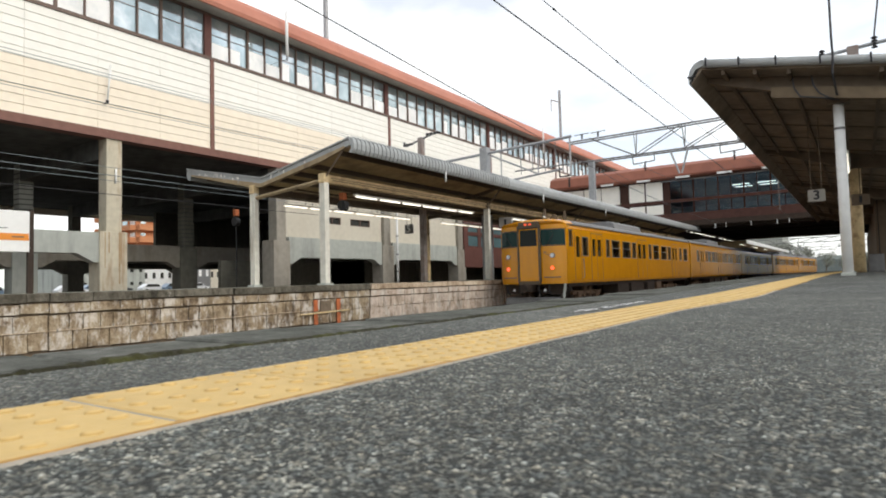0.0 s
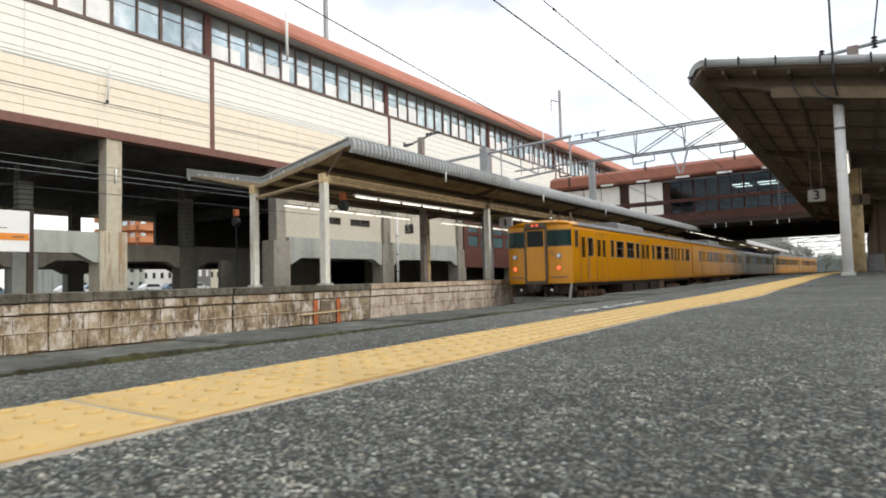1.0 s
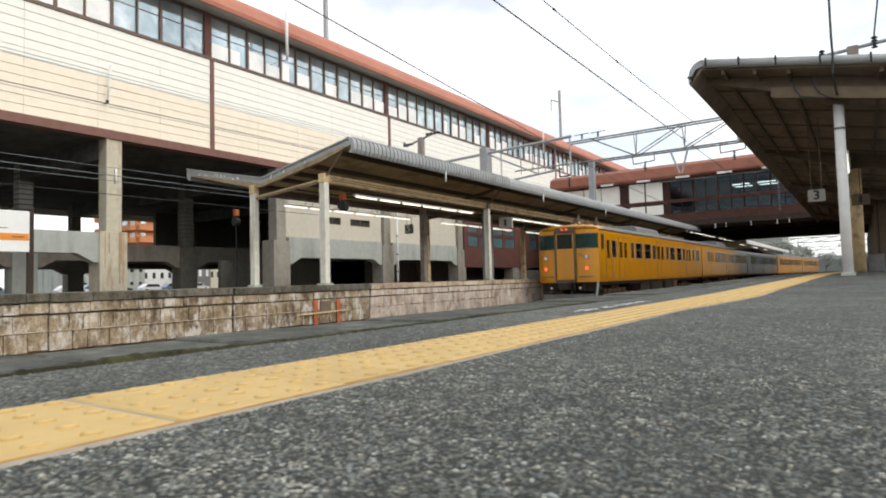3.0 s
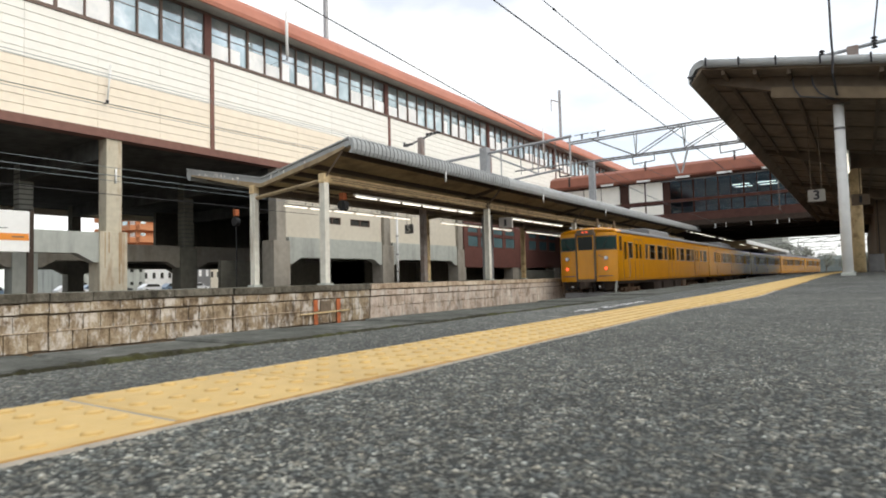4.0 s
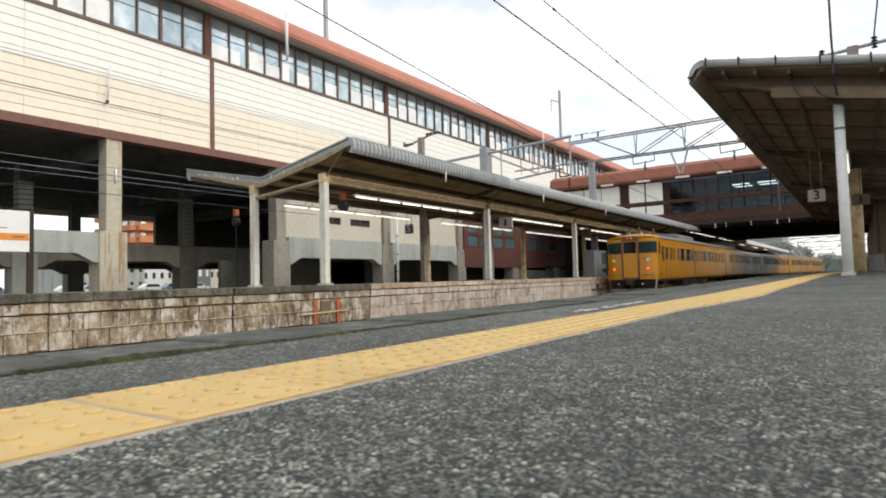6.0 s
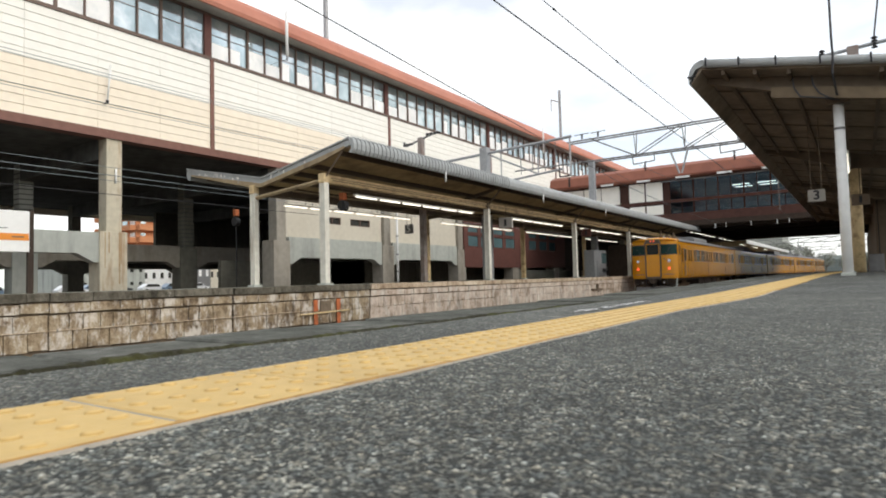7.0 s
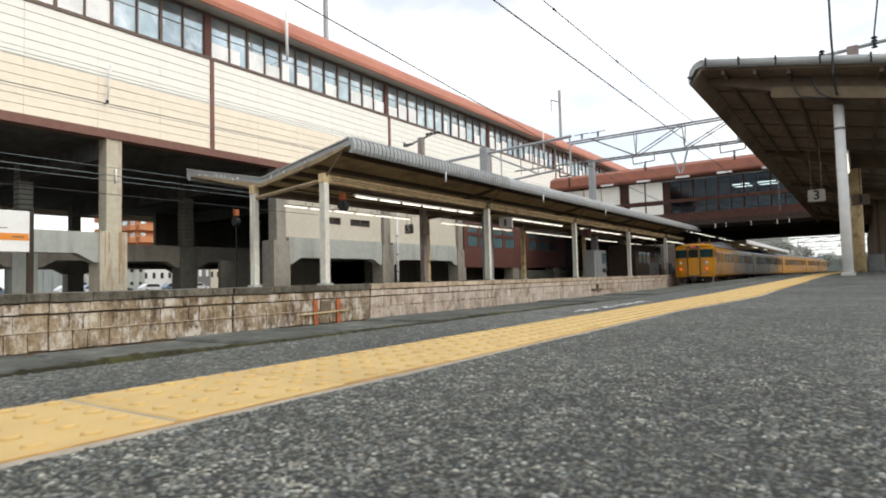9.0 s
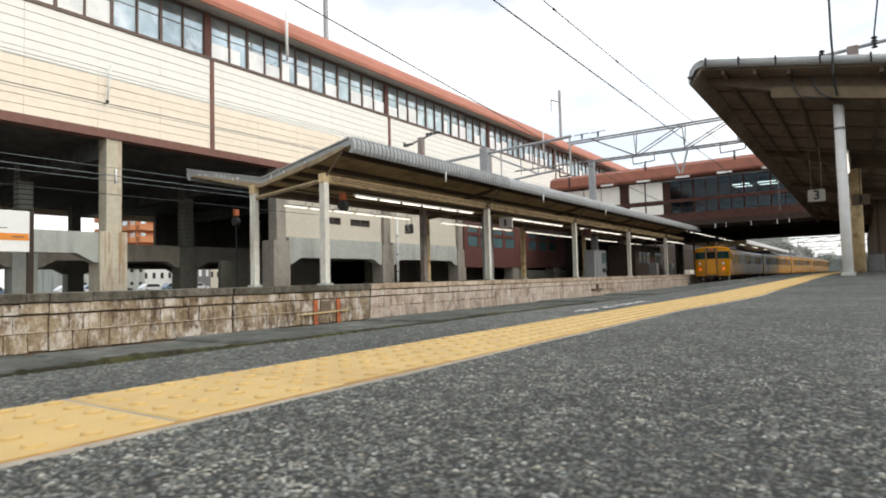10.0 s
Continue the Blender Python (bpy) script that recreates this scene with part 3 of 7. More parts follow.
def tactile_strip():
    bm = B()
    strip_sheet(bm, S0 - 0.01, S1 + 0.004, YS, 0.0046)
    part("mortar_bed", bm, TAPE, PLATFORM, "pale mortar edge along the yellow tiles")
    rng = random.Random(8)
    bm = B()
    rows = []
    y = -1.0
    while y < 12:
        a = 0.010 + 0.006 * noise.noise((y * 6, 2, 0)) + rng.uniform(-0.001, 0.001)
        rows.append([bm.verts.new(p) for p in ((edge(y) - a, y, rise(y) + 0.0068), (edge(y) + 0.0015, y, rise(y) + 0.0066), (edge(y) + 0.003, y, rise(y) - 0.001))])
        y += 0.02 if y < 3 else 0.08
    for a, b in zip(rows, rows[1:]):
        for k in range(2):
            bm.faces.new((a[k], a[k + 1], b[k + 1], b[k]))
    part("dirty_edge", bm, COPE_EDGE, PLATFORM, "dirty worn edge of the yellow tiles")
    bm = B()
    rows = []
    y = -0.5
    while y < 6:
        a = 0.0105 + 0.007 * noise.noise((y * 5, 9, 0)) + 0.005 * noise.noise((y * 31, 5, 0)) + rng.uniform(-0.001, 0.001)
        e = edge(y)
        rows.append([bm.verts.new(p) for p in ((e - 0.002, y, rise(y) + 0.0052), (e + a * 0.55, y, rise(y) + 0.0046), (e + a, y, rise(y) - 0.0005))])
        y += 0.008 if y < 1.5 else 0.03
    for a, b in zip(rows, rows[1:]):
        for k in range(2):
            bm.faces.new((a[k], a[k + 1], b[k + 1], b[k]))
    part("mortar_skirt", bm, TAPE, PLATFORM, "uneven pale mortar along the tile edge")
    bm = B()
    pitch, w = 0.295, S1 - S0
    box(bm, 0, w, 0.0045, pitch - 0.0045, -0.02, 0.006)
    bmesh.ops.bevel(bm, geom=list(bm.edges), offset=0.0025, segments=1, affect="EDGES")
    for i in range(5):
        for j in range(5):
            cx, cy = 0.031 + i * 0.060, 0.0295 + j * 0.059
            rings = []
            for r, z in ((0.0135, 0.0055), (0.0110, 0.0090), (0.0065, 0.0104)):
                rings.append([bm.verts.new((cx + r * math.cos(k * 0.7854), cy + r * math.sin(k * 0.7854), z)) for k in range(8)])
            for q, (a, b) in enumerate(zip(rings, rings[1:])):
                for k in range(8):
                    f = bm.faces.new((a[k], a[(k + 1) % 8], b[(k + 1) % 8], b[k]))
                    f.smooth = True
                    f.material_index = 1 if q == 0 else 0
            bm.faces.new(rings[-1]).smooth = True
    me = bpy.data.meshes.new("tactile_tile")
    bm.to_mesh(me)
    bm.free()
    me.materials.append(TACTILE)
    me.materials.append(DOME_SHADE_DIRT)
    for i in range(300):
        y = -11.662 + i * pitch
        piece("tactile_tile", me, PLATFORM, pose(S0 + random.uniform(-0.002, 0.002), y, rise(y) + random.uniform(0, 0.001), 0.315 if 5 < y < 17.7 else 0, random.uniform(-0.2, 0.2), random.uniform(-0.25, 0.25)) @ Matrix.Diagonal((wide(y), 1, 1, 1)))
    y0 = -11.662 + 300 * pitch
    bm = B()
    for i in range(550):
        y = y0 + i * pitch
        box(bm, S0, S0 + (S1 - S0) * wide(y), y + 0.004, y + pitch - 0.004, rise(y) - 0.02, rise(y) + 0.008)
    tagged(part("tile_row", bm, TACTILE, PLATFORM, "far row of yellow tactile tiles"), kind="stuff")


# ---- ground and track ----
def ground():
    bm = B()
    box(bm, -1500, 1500, -300, 2500, -1.6, -1.42)
    return setting("ground", bm, BALLAST, "brown ballast and bare ground between the tracks", "ground")


ground()
RAIL_Z = -1.08


def lane(s):
    """Centre of the train's track at distance s along it: straight, then a long easy shift to the right through the points."""
    u = min(max((s - 70) / 75, 0.0), 1.0)
    return -10.95 + 3.3 * u * u * (3 - 2 * u)


def track():
    th = tagged(new("track"), "steel rails on sleepers in brown ballast", "track", "", "structure")
    for side in (-0.54, 0.54):
        bm = B()
        ys = list(range(-10, 60, 10)) + list(range(60, 260, 5))
        for a, b in zip(ys, ys[1:]):
            xa, xb = lane(a) + side, lane(b) + side
            lo = []
            for x, y in ((xa, a), (xb, b)):
                lo.append([bm.verts.new((x + dx, y, z)) for dx, z in ((-0.035, RAIL_Z - 0.15), (0.035, RAIL_Z - 0.15), (0.035, RAIL_Z), (-0.035, RAIL_Z))])
            for k in range(4):
                bm.faces.new((lo[0][k], lo[0][(k + 1) % 4], lo[1][(k + 1) % 4], lo[1][k]))
        part("rail", bm, STEEL, th, "worn steel rail")
    bm = B()
    for i in range(250):
        y = -8 + i * 0.62
        x = lane(y)
        box(bm, x - 1.0, x + 1.0, y, y + 0.22, -1.43, RAIL_Z - 0.15)
    tagged(part("sleepers", bm, DARK_CONCRETE, th, "concrete sleepers"), kind="stuff")


track()

# added unseen wall: gives the train's side something grey to reflect
bm = B()
box(bm, 9.1, 9.4, 100, 330, -1.42, 9.0)
setting("wall_east", bm, PALE_CONCRETE, "added unseen grey wall for the train's reflections", "wall")

# ---- opposite platform ----
OX = -13.0          # face of the stone wall
OTOP = 0.115


def opposite_platform():
    bm = B()
    box(bm, -22.0, OX - 0.25, -12, 140, -1.5, OTOP - 0.012)
    plat = setting("platform_opposite", bm, DARK_CONCRETE, "old stone-faced platform with concrete top", "platform")
    bm = B()
    box(bm, OX - 0.25, OX - 0.075, -12, 140, -1.5, OTOP - 0.05)
    part("wall_core", bm, JOINT, plat, "dark recessed joints of the stone wall")
    return plat


OPPOSITE = opposite_platform()


def shared_block(name, w, h, d, material, bevel):
    bm = B()
    box(bm, -d, 0, 0, w, 0, h)
    bmesh.ops.bevel(bm, geom=list(bm.edges), offset=bevel, segments=1, affect="EDGES")
    for v in bm.verts:
        v.co += Vector((random.uniform(-0.014, 0.014), random.uniform(-0.01, 0.01), random.uniform(-0.009, 0.009)))
    me = bpy.data.meshes.new(name)
    bm.to_mesh(me)
    bm.free()
    me.materials.append(material)
    return me


def stone_wall():
    """Coping slabs, a course of long blocks, then two courses of upright blocks; sandy and dirty near, pinker further off."""
    zones = ((3.0, 5.345, OLD_CONCRETE, STONE), (5.36, 9.5, OLD_CONCRETE, STONE), (9.56, 14.65, OLD_CONCRETE, STONE), (14.72, 23.15, PALE_COPING, STONE_PINK), (23.22, 60.0, PALE_COPING, STONE_PINK))
    rows = ((-0.05, 0.165, 1.1, 0.075), (-0.27, 0.185, 0.66, 0.03), (-0.625, 0.32, 0.36, 0.0), (-0.99, 0.355, 0.38, 0.0))
    for y0, y1, cap, body in zones:
        for r, (z, h, w, proud) in enumerate(rows):
            mat_here = cap if r == 0 else body
            kinds = [shared_block("stone_block" if r else "coping_block", w * k, h, 0.1, mat_here, 0.007) for k in (0.72, 0.88, 1.0, 1.12)]
            y, count = y0, 0
            while y < y1 - 0.2:
                me = random.choice(kinds)
                wide = max(v.co.y for v in me.vertices)
                if y1 - y < wide + 0.3:
                    me = shared_block(kinds[0].name.split(".")[0], y1 - y, h, 0.1, mat_here, 0.016)
                    wide = y1 - y
                if y < (40 if r < 2 else 32):
                    piece(me.name.split(".")[0], me, OPPOSITE, pose(OX + proud + random.uniform(-0.012, 0.008), y, z + random.uniform(-0.006, 0.004), 0, 0, random.uniform(-0.4, 0.4)))
                    y += wide + 0.006
                    count += 1
                else:
                    break
            bm = B()
            while y < y1 - 0.2:
                wide = w * random.uniform(0.72, 1.12)
                box(bm, OX - 0.1, OX + proud + random.uniform(-0.02, 0.01), y, y + wide, z, z + h)
                y += wide + 0.008
            if bm.verts:
                bmesh.ops.bevel(bm, geom=list(bm.edges), offset=0.012, segments=1, affect="EDGES")
                tagged(part("far_blocks", bm, mat_here, OPPOSITE, "far stone blocks of the platform wall"), kind="stuff")
            else:
                bm.free()
    bm = B()
    box(bm, OX - 0.1, OX, 60, 140, -1.3, -0.08)
    box(bm, OX - 0.1, OX + 0.05, 60, 140, -0.075, OTOP)
    part("far_wall", bm, STONE_PINK, OPPOSITE)


def clear_glass(name, tint):
    m = bpy.data.materials.new(name)
    m.use_nodes = True
    b = m.node_tree.nodes["Principled BSDF"]
    b.inputs["Base Color"].default_value = (*tint, 1)
    b.inputs["Transmission Weight"].default_value = 1.0
    b.inputs["Roughness"].default_value = 0.02
    b.inputs["IOR"].default_value = 1.3
    return m


CLEAR = clear_glass("clear_blue_glass", (0.62, 0.82, 0.95))

ROOM_BLUE = mat("slate_blue_room_wall", (0.10, 0.19, 0.27), rough=0.8, spread=0.3, grain=1, big=0.15)

# ---- station building over the viaduct ----
BX = -30.0
BAY = 10.42
COLS = [-5.6 + BAY * k for k in range(13)]      # centre of each column along the facade
HALL = tagged(new("station_building"), "long elevated station building with cream siding and red roof edge", "building")


def hall_wall():
    y0, y1 = -22.0, 150.0
    z0, z1 = 7.95, 13.08
    bm = B()
    box(bm, BX - 0.5, BX - 0.06, y0, y1, z0, z1)
    part("wall", bm, CREAM_WALL, HALL, "wall behind the siding")
    rows = 12
    h = (z1 - z0) / rows
    step = 15.8 / 5
    for i in range(rows):
        m = CLAD_CREAM if i < 6 else CLAD_WHITE
        y = 20.7 - 3 * 15.8 + 0.06
        k = 0
        bm = B()
        while y < y1:
            tilt = random.uniform(-0.006, 0.006)
            prism(bm, [(BX - 0.06, z0 + i * h + 0.0065), (BX + 0.026 + tilt, z0 + i * h + 0.0065), (BX + tilt, z0 + (i + 1) * h - 0.0065), (BX - 0.06, z0 + (i + 1) * h - 0.0065)], y + 0.006, min(y + step, y1) - 0.006)
            y += step
            k += 1
        part("siding_board", bm, m, HALL)
    bm = B()
    box(bm, BX - 0.6, BX + 0.09, y0, y1, z0 - 0.42, z0)
    part("bottom_trim", bm, RED_TRIM, HALL, "red-brown steel edge under the siding")
    w0, w1 = 13.08, 15.75
    bm = B()
    box(bm, BX - 0.3, BX + 0.07, y0, y1, w0, w0 + 0.17)
    part("window_sill", bm, BROWN_FRAME, HALL)
    bm = B()
    box(bm, BX - 0.3, BX + 0.05, y0, y1, w1 - 0.1, w1 + 0.06)
    part("window_head", bm, BROWN_FRAME, HALL)
    n = 12
    for k in range(-2, 9):
        yy = 20.7 + k * 15.8
        bm = B()
        box(bm, BX, BX + 0.1, yy - 0.11, yy + 0.11, z0, z1)
        part("upright_trim", bm, RED_TRIM, HALL, "red-brown upright strip")
        bm = B()
        box(bm, BX - 0.3, BX + 0.05, yy - 0.45, yy - 0.05, w0 + 0.17, w1 - 0.1)
        part("pier", bm, RUST_RED_WALL, HALL, "red-brown pier between windows")
        for j in range(n):
            a = yy - 0.05 + j * 15.4 / n
            e = a + 15.4 / n
            bm = B()
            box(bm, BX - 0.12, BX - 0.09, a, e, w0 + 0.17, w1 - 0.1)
            win = part("window_pane", bm, PANE, HALL, "tall mirroring pane with white cloud reflections painted on")
            bm = B()
            box(bm, BX - 0.085, BX - 0.06, a, e, w0 + 1.52, w0 + 1.56)
            part("glazing_bar", bm, BROWN_FRAME, win)
            bm = B()
            t = 0.07 if j % 2 == 0 else 0.04
            box(bm, BX - 0.2, BX + 0.02, a - t, a + t, w0 + 0.17, w1 - 0.1)
            part("mullion", bm, BROWN_FRAME, win)
            if random.random() < 0.3:
                continue
            # A sheet of painted sky reflection over the lower pane.
            bm = B()
            top = w0 + 0.17 + random.choice((0.8, 0.92, 1.0, 1.2))
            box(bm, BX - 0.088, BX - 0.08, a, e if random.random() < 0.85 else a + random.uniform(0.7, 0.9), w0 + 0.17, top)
            part("lower_screen", bm, SKY_GLARE, win, "white sheet standing for sky reflected in the lower pane")
    bm = B()
    prism(bm, [(BX - 0.4, 15.81), (BX + 1.05, 15.72), (BX + 1.12, 15.95), (BX - 0.4, 16.25)], y0, y1)
    part("soffit", bm, SOFFIT, HALL, "grey eaves soffit")
    bm = B()
    prism(bm, [(BX + 1.08, 15.7), (BX + 1.25, 15.68), (BX + 1.3, 15.9), (BX + 1.0, 16.55), (BX + 0.6, 16.95), (BX + 0.1, 17.15), (BX - 31, 18.6), (BX - 31, 16.26), (BX + 0.9, 16.1)], y0, y1)
    part("roof", bm, ROOF_RED, HALL, "faded red metal roof edge")
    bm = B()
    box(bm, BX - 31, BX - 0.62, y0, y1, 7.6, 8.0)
    part("deck", bm, SHADE_CONCRETE, HALL, "concrete deck of the viaduct")
    bm = B()
    box(bm, BX - 31, BX - 30.7, y0, y1, 7.05, 16.25)
    part("rear_wall", bm, CLAD_CREAM, HALL)
    bm = B()
    box(bm, BX - 31, BX - 0.5, y0 - 0.3, y0, 7.6, 16.25)
    part("end_wall", bm, CLAD_CREAM, HALL)


hall_wall()


def haunched_beam(bm, x0, x1, ya, yb, z0, z1, drop=0.42, run=1.0):
    """A beam between two columns that deepens towards both ends."""
    prism(bm, [(ya, z0 - drop), (ya + run * 0.25, z0 - drop), (ya + run, z0), (yb - run, z0), (yb - run * 0.25, z0 - drop), (yb, z0 - drop), (yb, z1), (ya, z1)], x0, x1, "x")


def viaduct():
    """Columns and beams that carry the building: three rows, the first one under the facade."""
    v = tagged(new("viaduct_frame"), "stained concrete columns and haunched beams under the station building", "viaduct")
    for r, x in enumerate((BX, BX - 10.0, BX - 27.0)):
        # Inner rows take the darker copy, which carries the shade.
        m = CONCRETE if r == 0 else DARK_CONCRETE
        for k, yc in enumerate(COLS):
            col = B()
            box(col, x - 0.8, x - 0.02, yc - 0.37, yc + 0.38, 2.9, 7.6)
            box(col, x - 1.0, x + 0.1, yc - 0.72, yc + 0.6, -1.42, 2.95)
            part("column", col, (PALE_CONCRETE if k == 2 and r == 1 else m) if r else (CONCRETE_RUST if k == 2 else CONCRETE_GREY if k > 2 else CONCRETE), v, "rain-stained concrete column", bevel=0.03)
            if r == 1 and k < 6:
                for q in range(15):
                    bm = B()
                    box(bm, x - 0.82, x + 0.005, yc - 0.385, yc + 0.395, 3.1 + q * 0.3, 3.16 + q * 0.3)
                    part("form_band", bm, SHADE_CONCRETE, v)
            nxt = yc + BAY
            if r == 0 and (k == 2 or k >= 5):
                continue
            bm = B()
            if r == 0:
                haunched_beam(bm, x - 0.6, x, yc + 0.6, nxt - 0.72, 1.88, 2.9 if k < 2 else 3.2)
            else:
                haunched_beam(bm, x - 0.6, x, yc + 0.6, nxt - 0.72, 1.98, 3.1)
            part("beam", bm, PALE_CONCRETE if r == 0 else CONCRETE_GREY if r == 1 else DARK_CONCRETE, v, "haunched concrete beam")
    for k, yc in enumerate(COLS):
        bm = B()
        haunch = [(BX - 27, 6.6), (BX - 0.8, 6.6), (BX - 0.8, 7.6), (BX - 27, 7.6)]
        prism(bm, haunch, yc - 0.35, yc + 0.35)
        part("cross_beam", bm, SHADE_CONCRETE, v, "cross beam under the deck")
    for dy, w, z0 in ((-0.5, 0.035, 1.2), (-0.32, 0.05, 1.9), (0.18, 0.07, 0.4), (0.27, 0.04, 1.4), (0.42, 0.03, 2.0)):
        bm = B()
        box(bm, BX + 0.1, BX + 0.104, COLS[2] + dy, COLS[2] + dy + w, z0, 2.92)
        part("rust_run", bm, RUST_WASH, v, "brown rust run down the column")
    # floor of the first storey behind the second row
    bm = B()
    box(bm, BX - 27, BX - 10.5, COLS[3] + 4, 150, 2.5, 2.9)
    part("storey_floor", bm, DARK_CONCRETE, v)
    return v


viaduct()


def office_front():
    """Cream walled rooms between the columns, then the red-brown rooms with blue windows."""
    o = tagged(new("office_front"), "cream rendered rooms under the station, with small dark windows", "building")
    for k in (3, 4):
        a, b = COLS[k] + 0.4, COLS[k + 1] - 0.4
        x = BX - 0.3
        wins = ((a + 3.6, a + 5.2), (a + 6.2, a + 8.3)) if k == 3 else ()
        zs = (3.25, 4.35, 4.8, 7.6)
        ys = [a] + [q for w in wins for q in w] + [b]
        bm = B()
        box(bm, x - 0.2, x, a, b, 3.2, 4.28)
        box(bm, x - 0.2, x, a, b, 4.78, 7.6)
        for i in range(0, len(ys), 2):
            box(bm, x - 0.2, x, ys[i], ys[i + 1], 4.28, 4.78)
        part("wall", bm, CREAM_WALL, o, "plain cream rendered wall")
        for q0, q1 in wins:
            bm = B()
            box(bm, x - 0.14, x - 0.1, q0, q1, 4.28, 4.78)
            w = part("window", bm, PANE_DARK, o, "low dark window")
            for z0, z1 in ((4.28, 4.33), (4.73, 4.78)):
                bm = B()
                box(bm, x - 0.16, x + 0.02, q0, q1, z0, z1)
                part("frame", bm, BROWN_FRAME, w)
            for yy in (q0, (q0 + q1) / 2 - 0.03, q1 - 0.06):
                bm = B()
                box(bm, x - 0.16, x + 0.02, yy, yy + 0.06, 4.33, 4.73)
                part("frame", bm, BROWN_FRAME, w)
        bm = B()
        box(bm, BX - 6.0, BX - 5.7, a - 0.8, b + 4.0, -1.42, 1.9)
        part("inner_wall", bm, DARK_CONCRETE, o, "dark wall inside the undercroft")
    r = tagged(new("red_brown_office"), "red-brown clad rooms with blue-green windows under the station", "building")
    a, b = COLS[5] + 0.4, COLS[7] + 2.5
    x = BX + 0.12
    bm = B()
    box(bm, x - 0.25, x, a, b, 1.3, 3.2)
    box(bm, x - 0.25, x, a, b, 5.12, 7.6)
    part("wall", bm, RUST_RED_WALL, r)
    at = a
    for q0, q1 in ((47.5, 49.35), (49.8, 51.75), (52.25, 54.2), (54.7, 56.75), (60.0, 61.95), (62.6, 64.7), (65.2, 67.1)):
        bm = B()
        box(bm, x - 0.25, x, at, q0, 3.2, 5.12)
        part("pier", bm, RUST_RED_WALL, r)
        at = q1
        bm = B()
        box(bm, x - 0.2, x + 0.02, q0, q1, 4.3, 4.56)
        part("transom", bm, RUST_RED_WALL, r)
        for z0, z1 in ((3.26, 4.3), (4.56, 5.08)):
            bm = B()
            box(bm, x - 0.07, x - 0.04, q0, q1, z0, z1)
            w = part("window", bm, PANE_TEAL, r, "blue-green window pane")
            for c0, c1, d0, d1 in ((q0 - 0.03, q0 + 0.04, z0, z1), (q1 - 0.04, q1 + 0.03, z0, z1), (q0, q1, z0 - 0.03, z0 + 0.04), (q0, q1, z1 - 0.04, z1 + 0.03)):
                bm = B()
                box(bm, x - 0.1, x + 0.02, c0, c1, d0, d1)
                part("frame", bm, RUST_RED_WALL, w)
    bm = B()
    box(bm, x - 0.25, x, at, b, 3.2, 5.12)
    part("pier", bm, RUST_RED_WALL, r)
    bm = B()
    box(bm, BX - 5.5, BX - 5.2, a, 150, -1.42, 2.0)
    part("inner_wall", bm, DARK_CONCRETE, r)
    bm = B()
    box(bm, x - 0.2, x - 0.05, COLS[6] + 0.6, b, -1.42, 1.0)
    part("low_wall", bm, DARK_CONCRETE, r)
    # Shade beyond the red rooms, put in as a near-black wall.
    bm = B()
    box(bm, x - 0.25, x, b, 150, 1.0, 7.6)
    part("dark_wall", bm, TRAIN_UNDER, r, "wall coloured near-black for the shade there")


office_front()


# ---- opposite canopy ----
CY0, CY1 = 13.7, 61.0


POST_CREAM = mat("rust_streaked_cream_paint", (0.67, 0.65, 0.57), rough=0.6, spread=0.12, grain=6, bump=0.1, dirt=(0.25, 0.15, 0.07), dirt_amount=0.5, dirt_scale=2.5, streak=True)


